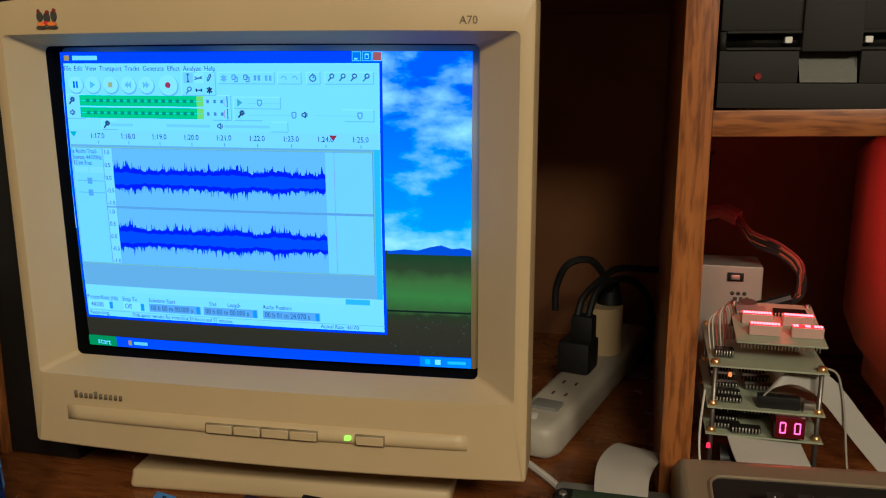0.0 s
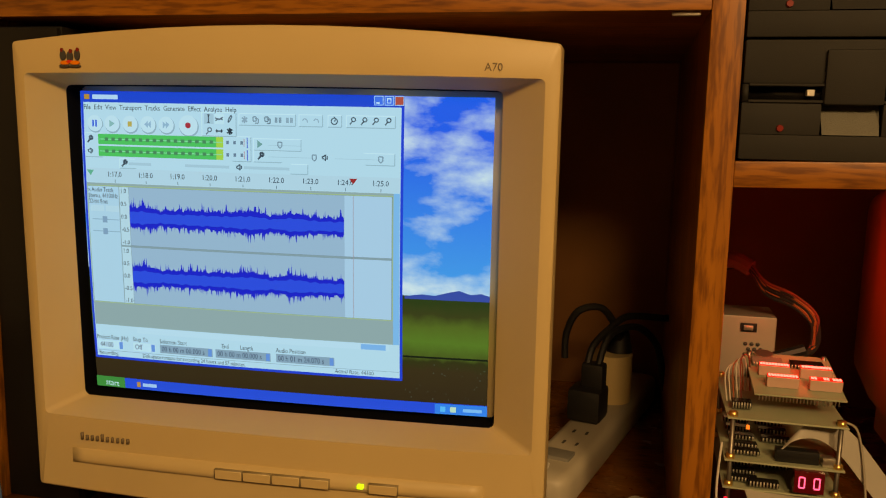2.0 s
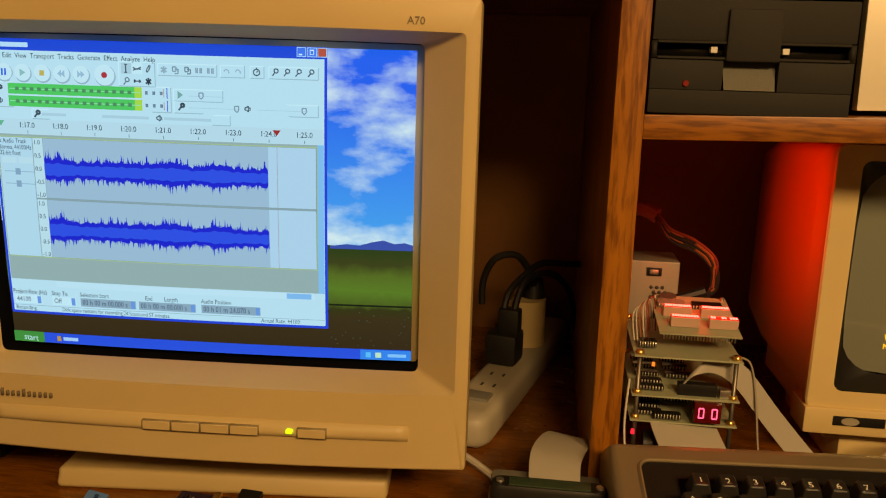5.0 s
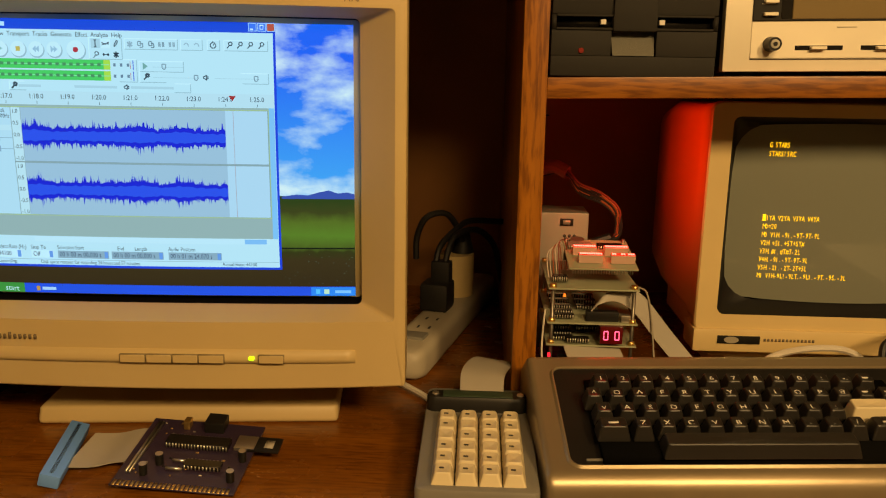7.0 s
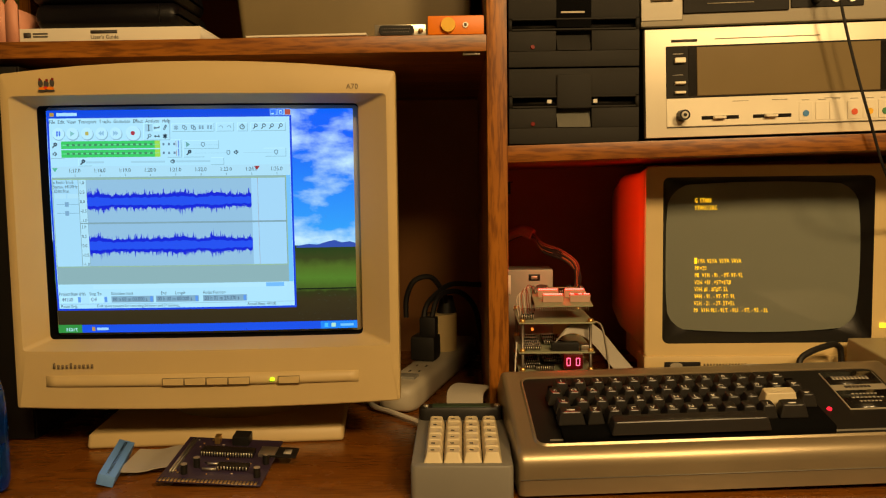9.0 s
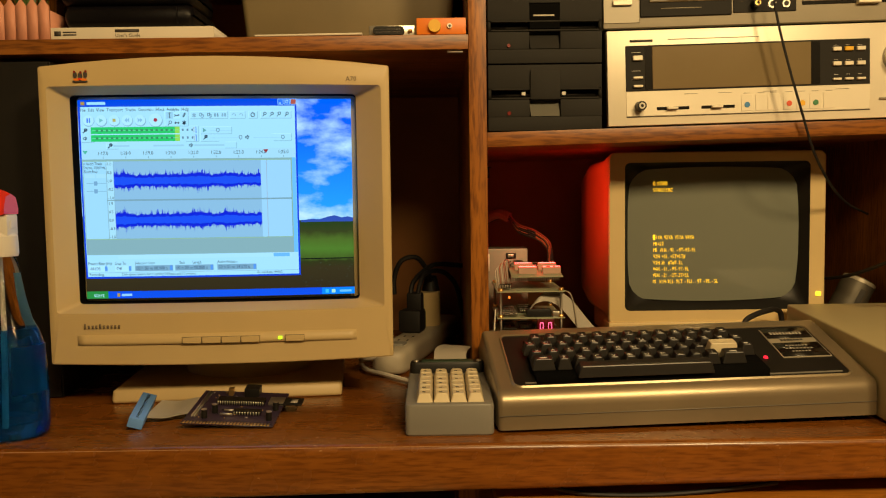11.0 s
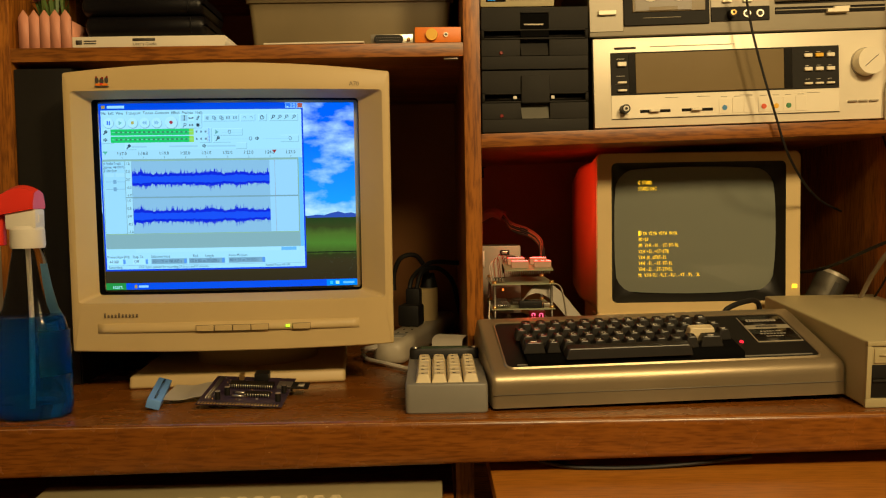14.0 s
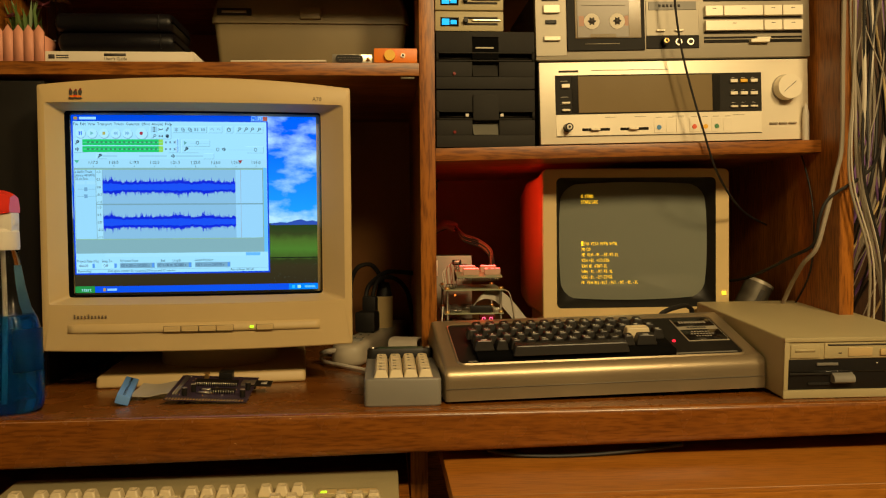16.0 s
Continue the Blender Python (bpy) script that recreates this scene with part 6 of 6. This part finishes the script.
# ---- power supply with its wire harness ----
ps = thing("power_supply", pose(0.003, 0.47, 0.75), "bare metal power supply box with an orange wire harness", "power supply")
part("case", box(0.0, 0.075, 0.0, 0.055, 0.0, 0.174, 0.002), "can_pale", ps, "dull plated metal case")
part("switch_plate", box(0.040, 0.056, -0.002, 0.001, 0.158, 0.167, 0.0005), "black", ps)
part("switch", box(0.043, 0.052, -0.004, 0.001, 0.160, 0.165, 0.0005), "tin", ps)
for i in range(3):
    for j in range(3):
        part("vent_hole", cyl(Matrix.Translation((0.046 + 0.006 * i + (j % 2) * 0.003, 0.0005, 0.134 + 0.0055 * j)) @ UP, 0.0021, 0.0021, 0.001, 10), "dark_ink", ps)
part("white_sticker", box(0.002, 0.014, -0.0006, 0.001, 0.138, 0.166), "paper", ps)
cols = ("rubber", "rubber", "wire_r", "rubber", "rubber", "wire_o", "rubber", "wire_o", "rubber")
for i, c in enumerate(cols):
    o, q = 0.0030 * (i % 3), 0.0030 * (i // 3)
    part("wire", tube([(0.004, 0.03, 0.208 + o), (0.024, 0.015, 0.226 + o - q), (0.044, 0.0, 0.228 - q), (0.060, -0.010, 0.206 + o - q), (0.086, -0.018, 0.196 + o - q), (0.108 - q, -0.022, 0.176 + o), (0.110 - o, -0.024, 0.154), (0.096, -0.028, 0.143 + q * 0.6), (0.070, -0.030, 0.136 + o * 0.5)], 0.0017, 6), c, ps)
part("wrapped_sleeve", tube([(0.0, 0.032, 0.212), (0.014, 0.025, 0.222), (0.030, 0.010, 0.230), (0.046, 0.0, 0.224)], 0.0085, 10), plastic("pinkish_wrap", (0.30, 0.14, 0.11), 0.6), ps, "wrapped end of the wire bundle")
part("black_plug", tube([(0.098, -0.026, 0.150), (0.080, -0.028, 0.144), (0.060, -0.030, 0.138)], 0.0055, 8), "rubber", ps)
# unseen lamp body; its hood is added to keep red off shelf and keys
il = thing("assumed_red_lamp", pose(0.0, 0.352, 1.046), "unseen red lamp assumed on the upright, source of the red glow", "lamp")
hood = part("hood", box(0.0002, 0.013, -0.008, 0.012, 0.0030, 0.0044, 0.0004), "black", il, "black hood added to keep the red light off the shelf")
part("hood_light_shield", box(0.0002, 0.010, -0.0095, -0.0079, -0.012, 0.0044, 0.0004), "black", hood)
part("lens", cyl(pose(0.0002, 0, 0, 0, 90, 0), 0.0022, 0.0016, 0.0018, 14), "maroon", il)

# ---- power strip beside the monitor ----
strip = thing("power_strip", pose(-0.142, 0.333, 0.75, 0, 0, -13.5), "long white power strip with black plugs and leads", "power strip")
rings = []
for y, s in ((0.0, 0.012), (0.006, 0.004), (0.020, 0.0), (0.365, 0.0), (0.378, 0.003), (0.385, 0.010)):
    rings.append([(x, y, z) for x, z in rrect(0, 0.019, 0.054 - 2 * s, 0.037 - s, 0.010, 4)])
part("body", loft(rings), "strip_white", strip, "rounded white plastic body", smooth=True)
part("switch", box(-0.014, 0.014, 0.040, 0.062, 0.036, 0.041, 0.001), "kb_grey", strip, "grey rocker switch")
for y in (0.085, 0.120, 0.155):
    for x in (-0.007, 0.007):
        part("socket_slot", box(x - 0.0012, x + 0.0012, y, y + 0.008, 0.0370, 0.0382), "dark_ink", strip)
part("adapter", loft([[(0.024 * math.cos(6.2832 * k / 26) - 0.003, 0.250 + 0.024 * math.sin(6.2832 * k / 26), z) for k in range(26)] for z in (0.0375, 0.040, 0.092, 0.095)]), "cream", strip, "round beige adapter")
pg = part("black_plug", box(-0.026, 0.012, 0.150, 0.190, 0.038, 0.075, 0.006), "rubber", strip, "chunky black plug")
part("plug_body", box(-0.016, 0.010, 0.165, 0.185, 0.070, 0.102, 0.005), "rubber", pg)
part("plug_block", cyl(pose(0.002, 0.262, 0.095), 0.016, 0.010, 0.026, 14), "rubber", strip)
part("lead", tube([(-0.046, 0.20, 0.095), (-0.045, 0.20, 0.125), (-0.032, 0.20, 0.152), (-0.010, 0.215, 0.156), (0.003, 0.235, 0.132), (0.004, 0.258, 0.108)], 0.0042), "rubber", strip, "looped black lead")
part("lead", tube([(-0.010, 0.17, 0.095), (-0.008, 0.185, 0.118), (0.004, 0.22, 0.135), (0.016, 0.25, 0.142), (0.050, 0.28, 0.138), (0.060, 0.30, 0.136)], 0.0042), "rubber", strip, "black lead to the upright")
part("lead", tube([(0.002, 0.17, 0.095), (0.006, 0.20, 0.128), (0.024, 0.25, 0.130), (0.042, 0.28, 0.105), (0.046, 0.31, 0.060), (0.05, 0.34, 0.01)], 0.0042), "rubber", strip)
wc = thing("white_lead", pose(0, 0, 0), "loose white cables and plug behind the monitor base", "cable")
part("cable", tube([(-0.185, 0.40, 0.756), (-0.172, 0.35, 0.757), (-0.148, 0.325, 0.756), (-0.118, 0.292, 0.755), (-0.095, 0.262, 0.755), (-0.075, 0.25, 0.755)], 0.0035), "wire_w", wc)
part("cable", tube([(-0.165, 0.42, 0.760), (-0.182, 0.372, 0.768), (-0.170, 0.342, 0.776), (-0.150, 0.345, 0.778), (-0.136, 0.352, 0.776)], 0.0042), "wire_w", wc)
part("cable", tube([(0.205, 0.278, 0.7535), (0.226, 0.285, 0.785), (0.250, 0.290, 0.808), (0.290, 0.292, 0.818), (0.330, 0.292, 0.816), (0.352, 0.288, 0.795), (0.36, 0.275, 0.7535)], 0.0036), "wire_w", wc)
part("white_plug", box(-0.160, -0.134, 0.348, 0.366, 0.766, 0.788, 0.004), "white", wc)

# ---- thin black cable hanging over the receiver ----
hc = thing("hanging_cable", pose(0, 0, 0), "thin black cable hanging in front of the hi-fi", "cable")
part("cable", tube([(0.335, 0.205, 1.75), (0.348, 0.205, 1.42), (0.355, 0.208, 1.31), (0.366, 0.212, 1.24), (0.382, 0.212, 1.175), (0.402, 0.212, 1.108), (0.422, 0.222, 1.060), (0.462, 0.262, 1.020), (0.515, 0.322, 0.992), (0.578, 0.385, 0.974)], 0.0017, 8), "rubber", hc)

# ---- left shelf ----
TOP = 1.2165
mn = thing("manual", pose(-0.566, 0.236, TOP), "white paperback computer manual lying flat", "book")
part("cover", box(0.0, 0.215, 0.0, 0.165, 0.0, 0.0158, 0.001), "paper", mn, "white cover and spine")
part("page_block", box(0.2145, 0.2160, 0.002, 0.163, 0.0012, 0.0146), "white", mn)
for x0, x1, z0, z1 in ((0.010, 0.0185, 0.005, 0.011), (0.021, 0.038, 0.0088, 0.0105), (0.021, 0.038, 0.0055, 0.0072)):
    part("maker_bar", box(x0, x1, -0.0004, 0.001, z0, z1), "dark_ink", mn)
part("title_bar", box(0.088, 0.119, -0.0004, 0.001, 0.0090, 0.0128), "dark_ink", mn)
words("title_letters", "User's Guide", on_front(0.088, -0.0004, 0.0030), 0.0062, "dark_ink", mn)
for i, (x0, x1) in enumerate(((-0.008, 0.158), (-0.012, 0.155))):
    bk = thing("leather_case", pose(-0.536, 0.240, TOP + 0.0163 + 0.0285 * i), "black leatherette zip case stacked on the manual", "case", "stacked leather cases")
    rings = []
    for x, s in ((x0, 0.006), (x0 + 0.003, 0.002), (x0 + 0.008, 0.0), (x1 - 0.008, 0.0), (x1 - 0.003, 0.002), (x1, 0.006)):
        rings.append([(x, y, z) for y, z in rrect(0.056, 0.0142, 0.12 - 2 * s, 0.0282 - 1.2 * s, 0.012, 5)])
    part("body", loft(rings), "leather", bk, smooth=True)
    part("spine_band", box(x1 - 0.020, x1 - 0.0185, -0.0062, 0.0, 0.004, 0.024, 0.0005), "leather", bk)
pt = thing("pink_planter", pose(-0.632, 0.232, TOP) @ Matrix.Diagonal((1.06, 1, 1.28, 1)), "pink picket-fence planter with mauve artificial flowers", "planter")
bm = bmesh.new()
for i in range(5):
    x = 0.0 + 0.0135 * i
    v = [(x, 0.030), (x + 0.00675, 0.041), (x + 0.0135, 0.030)]
    pts = [(x, 0), (x + 0.0134, 0), (x + 0.0134, 0.033), (x + 0.0067, 0.041), (x + 0.0001, 0.033)]
    f = [bm.verts.new((a, 0.0, z)) for a, z in pts]
    g = [bm.verts.new((a, 0.004, z)) for a, z in pts]
    bm.faces.new(f)
    bm.faces.new(g[::-1])
    for k in range(5):
        bm.faces.new((f[k], g[k], g[(k + 1) % 5], f[(k + 1) % 5]))
bmesh.ops.recalc_face_normals(bm, faces=bm.faces)
part("picket_front", bm, "pink", pt, "pink picket front")
part("box", box(0.001, 0.0665, 0.004, 0.060, 0.0, 0.030), "pink", pt)
random.seed(21)
bm = bmesh.new()
for i in range(46):
    a, r, h = random.uniform(0, 6.28), random.uniform(0.0, 0.022), random.uniform(0.045, 0.075)
    c = Vector((0.034 + r * math.cos(a), 0.03 + r * math.sin(a) * 0.9, 0.028))
    tip = c + Vector((random.uniform(-0.018, 0.018), random.uniform(-0.014, 0.014), h - 0.028))
    s = Vector((math.cos(a + 1.5), math.sin(a + 1.5), 0)) * 0.0022
    m1 = c.lerp(tip, 0.55) + Vector((0, 0, 0.004))
    v = [bm.verts.new(q) for q in (c - s * 0.5, c + s * 0.5, m1 + s, tip, m1 - s)]
    bm.faces.new(v)
tagged(part("foliage", bm, "leaf", pt, "thin green plastic leaves"), kind="stuff")
bm = bmesh.new()
for i in range(9):
    c = Vector((random.uniform(0.004, 0.062), random.uniform(0.012, 0.05), random.uniform(0.052, 0.088)))
    for k in range(7):
        a = 0.9 * k
        d = Vector((math.cos(a), math.sin(a), random.uniform(-0.3, 0.6))) * random.uniform(0.007, 0.012)
        s = d.cross(Vector((0, 0, 1))).normalized() * 0.0042
        bm.faces.new([bm.verts.new(q) for q in (c, c + d * 0.6 + s, c + d, c + d * 0.6 - s)])
tagged(part("blossom", bm, "petal", pt, "mauve artificial petals"), kind="stuff")
sb = thing("storage_box", pose(-0.358, 0.40, TOP), "beige plastic storage box with a latched lid", "box")
rings = []
for z, s in ((0.0, 0.010), (0.004, 0.008), (0.098, 0.0), (0.100, 0.0)):
    rings.append([(x, y, z) for x, y in rrect(0.163, 0.11, 0.318 - 2 * s, 0.22 - 2 * s, 0.010, 4)])
part("body", loft(rings), "lid_beige", sb, "tapered beige body standing on the shelf")
rings = []
for z, s in ((0.098, -0.004), (0.106, -0.004), (0.135, 0.003), (0.160, 0.010)):
    rings.append([(x, y, z) for x, y in rrect(0.163, 0.11, 0.318 - 2 * s, 0.22 - 2 * s, 0.010, 4)])
lid = part("lid", loft(rings), "lid_beige", sb, "beige lid with a lipped edge")
part("latch", box(0.146, 0.180, -0.010, 0.004, 0.104, 0.124, 0.002), "lid_beige", lid)
part("label_plate", box(0.010, 0.066, -0.0045, 0.002, 0.110, 0.122, 0.0006), "black", lid, "black label with unreadable print")
part("label_mark", box(0.018, 0.058, -0.0052, 0.001, 0.114, 0.118), "ribbon", lid)
cd = thing("beige_card", pose(-0.475, 0.41, TOP), "beige rounded card standing behind the leather cases", "card")
bm = loft([ring(rrect(0.026, 0.045, 0.052, 0.088, 0.010, 5), y) for y in (0.0, 0.003)])
part("sheet", bm, "putty", cd)
cb = thing("clear_case", pose(-0.588, 0.315, TOP), "clear plastic case standing behind the planter", "case")
part("shell", box(0.0, 0.022, 0.0, 0.05, 0.0, 0.118, 0.003), clear("cloudy_clear_plastic", (0.85, 0.80, 0.70), 0.25, 1.1), cb)
pp = thing("folded_paper", pose(-0.297, 0.229, TOP), "thin folded white paper slip", "paper")
bm = box(0.0, 0.138, 0.0, 0.075, 0.0, 0.0026, 0.0006, 1)
for v in bm.verts:
    v.co.z += max(0, v.co.x - 0.03) * 0.010
part("sheet", bm, "paper", pp)
cn = thing("plug_adapter", pose(-0.148, 0.240, TOP), "dark plug adapter with a silver rim", "connector")
part("plate", box(-0.003, 0.056, 0.003, 0.005, 0.0, 0.0150, 0.0008), "tin", cn, "bright metal flange")
part("hood", box(0.001, 0.052, 0.005, 0.026, 0.0008, 0.0142, 0.002), "steel", cn)
part("socket_face", loft([[(x, y, z) for x, z in rrect(0.0225, 0.0075, 0.040 - s_, 0.0110 - s_, 0.0045, 4)] for y, s_ in ((0.003, 0.0), (-0.0025, 0.0), (-0.0030, 0.0008))]), "black", cn, "dark multi-pin face")
bm = bmesh.new()
for j in range(2):
    for i in range(12 + j):
        add_cyl(bm, Matrix.Translation((0.0075 + 0.0026 * i - 0.0013 * j, -0.0028, 0.0055 + 0.0036 * j)) @ UP, 0.0005, 0.0005, 0.0006, 6)
tagged(part("contact_hole", bm, "tin", cn), kind="stuff")
part("screw", cyl(Matrix.Translation((0.0500, 0.003, 0.0075)) @ UP, 0.0028, 0.0024, 0.005, 6), "brass", cn)
ob_ = thing("orange_box", pose(-0.0895, 0.229, TOP), "small orange plastic box with a yellow knob", "gadget")
part("case", box(0.0, 0.064, 0.0, 0.05, 0.0, 0.0215, 0.002), "orange", ob_)
kn = part("knob", cyl(Matrix.Translation((0.0235, 0.001, 0.0105)) @ UP, 0.0085, 0.0080, 0.006, 24), "yellow", ob_, "round yellow knob")
jk = part("jack", cyl(Matrix.Translation((0.0430, 0.001, 0.0105)) @ UP, 0.0034, 0.0032, 0.003, 14), "tin", ob_)
part("jack_hole", cyl(Matrix.Translation((0.0430, -0.0018, 0.0105)) @ UP, 0.0018, 0.0018, 0.0004, 12), "dark_ink", jk)
# case made taller and deeper to cover the side panel's lit corner
bb = thing("dark_panel_box", pose(-0.6405, 0.229, DESK), "dark case behind the monitor, enlarged to keep the corner dark", "case")
part("case", box(0.0, 0.078, 0.006, 0.42, 0.0, 0.440, 0.003), "black", bb)
part("front_panel", box(0.001, 0.077, 0.0, 0.0052, 0.002, 0.438, 0.0012), "black", bb)

# ---- cables hanging beside the hutch ----
# added block that darkens the gaps between the cables
tc_ = thing("cable_backdrop", pose(0.655, 0.44, DESK), "made-up dark backdrop that hides the bright wall behind the cables", "cabinet")
part("backdrop_block", box(0.0, 0.42, 0.0, 0.33, 0.0, 1.05, 0.002), "backdrop_dark", tc_)
random.seed(31)
names = ("wire_t", "wire_w", "wire_t", "rubber", "wire_w", "rubber", "rubber", "wire_t", "wire_p", "rubber", "cream", "rubber", "wire_p", "wire_t")
for i in range(40):
    c = names[i % len(names)]
    x0, y0 = 0.616 + 0.0038 * i + random.uniform(-0.006, 0.006), random.uniform(0.20, 0.36)
    if i < 5:
        x0, y0 = 0.5945 + 0.0058 * i, 0.150 + 0.006 * (i % 3)
    hang = thing("hanging_wire", pose(0, 0, 0), {"wire_w": "white", "rubber": "black", "wire_t": "grey", "wire_p": "purple", "cream": "cream"}[c] + " cable hanging beside the hutch", "cable", "hanging cables")
    pts = []
    for k in range(9):
        z = 1.78 - 0.1235 * k
        wob = (0.003 if i < 5 else 0.024) * math.sin(k * (0.6 + 0.05 * (i % 9)) + i * 1.7) + random.uniform(-0.5, 0.5) * (0.003 if i < 5 else 0.024)
        pts.append((x0 + wob + (0.040 * min(1, max(0, 1.02 - z) / 0.15) if i < 5 else 0), y0 + random.uniform(-0.012, 0.012) * (0.4 if i < 5 else 1) + (0 if i < 5 else max(0, 0.98 - z) * 0.8), max(z, 0.756)))
    pts[-1] = (pts[-1][0] + random.uniform(-0.02, 0.03), pts[-1][1] + 0.02, 0.756)
    part("strand", tube(pts, random.choice((0.0010, 0.0014, 0.0020, 0.0026, 0.0032)), 7), c, hang)
lw = thing("looped_wire", pose(0, 0, 0), "grey cable crossing the upright to the desk", "cable")
part("strand", tube([(0.598, 0.163, 1.78), (0.592, 0.164, 1.40), (0.589, 0.165, 1.216), (0.588, 0.165, 1.094), (0.579, 0.165, 1.045), (0.562, 0.165, 0.979), (0.551, 0.168, 0.938), (0.543, 0.19, 0.916), (0.549, 0.225, 0.894), (0.556, 0.26, 0.872), (0.562, 0.33, 0.80), (0.565, 0.36, 0.756)], 0.0034), "wire_t", lw)
lw = thing("looped_wire", pose(0, 0, 0), "dark cable slung from the wire bundle into the bay", "cable")
part("strand", tube([(0.66, 0.19, 1.085), (0.635, 0.165, 1.058), (0.609, 0.160, 1.038), (0.567, 0.160, 1.012), (0.552, 0.160, 0.985), (0.549, 0.172, 0.945), (0.535, 0.21, 0.925), (0.52, 0.34, 0.885), (0.50, 0.48, 0.87)], 0.0024), "rubber", lw)
lw = thing("looped_wire", pose(0, 0, 0), "black wire hanging down behind the shelf end", "cable")
part("strand", tube([(0.584, 0.30, 1.12), (0.5855, 0.26, 1.05), (0.5855, 0.24, 0.98), (0.585, 0.25, 0.90), (0.583, 0.30, 0.84)], 0.0015), "rubber", lw)
for x, y, z, w, d, h, c, label in ((0.655, 0.33, 0.845, 0.050, 0.05, 0.055, "black", "black adapter block hanging among the cables"), (0.668, 0.36, 1.150, 0.040, 0.05, 0.030, "black", "small black adapter among the cables"), (0.668, 0.38, 0.985, 0.022, 0.03, 0.075, "lid_beige", "beige plastic block behind the cables"), (0.628, 0.37, 0.752, 0.024, 0.04, 0.070, "ribbon", "pale ribbed plug block behind the cables")):
    ad_ = thing("adapter", pose(x, y, z), label, "adapter")
    part("body", box(0, w, 0, d, 0, h, 0.003), c, ad_)
    for i in range(5):
        part("rib", box(0.003, w - 0.003, -0.0012, 0.001, h * (0.14 + 0.16 * i), h * (0.20 + 0.16 * i), 0.0003, 1), "dark_ink" if c != "black" else "kb_grey", ad_)
    part("lead", tube([(w / 2, d / 2, h - 0.002), (w / 2 + 0.006, d / 2, h + 0.05), (w / 2 - 0.004, d / 2 + 0.01, h + 0.16), (w / 2 + 0.004, d / 2, 1.785 - z)], 0.0020, 7), "rubber", ad_)
dk = thing("drawer_cable", pose(0, 0, 0), "flat black cable sagging under the desktop edge", "cable")
part("cable", tube([(0.05, 0.03, 0.6935), (0.09, 0.022, 0.6875), (0.16, 0.018, 0.6865), (0.23, 0.022, 0.6890), (0.30, 0.03, 0.6935)], 0.0026), "rubber", dk)
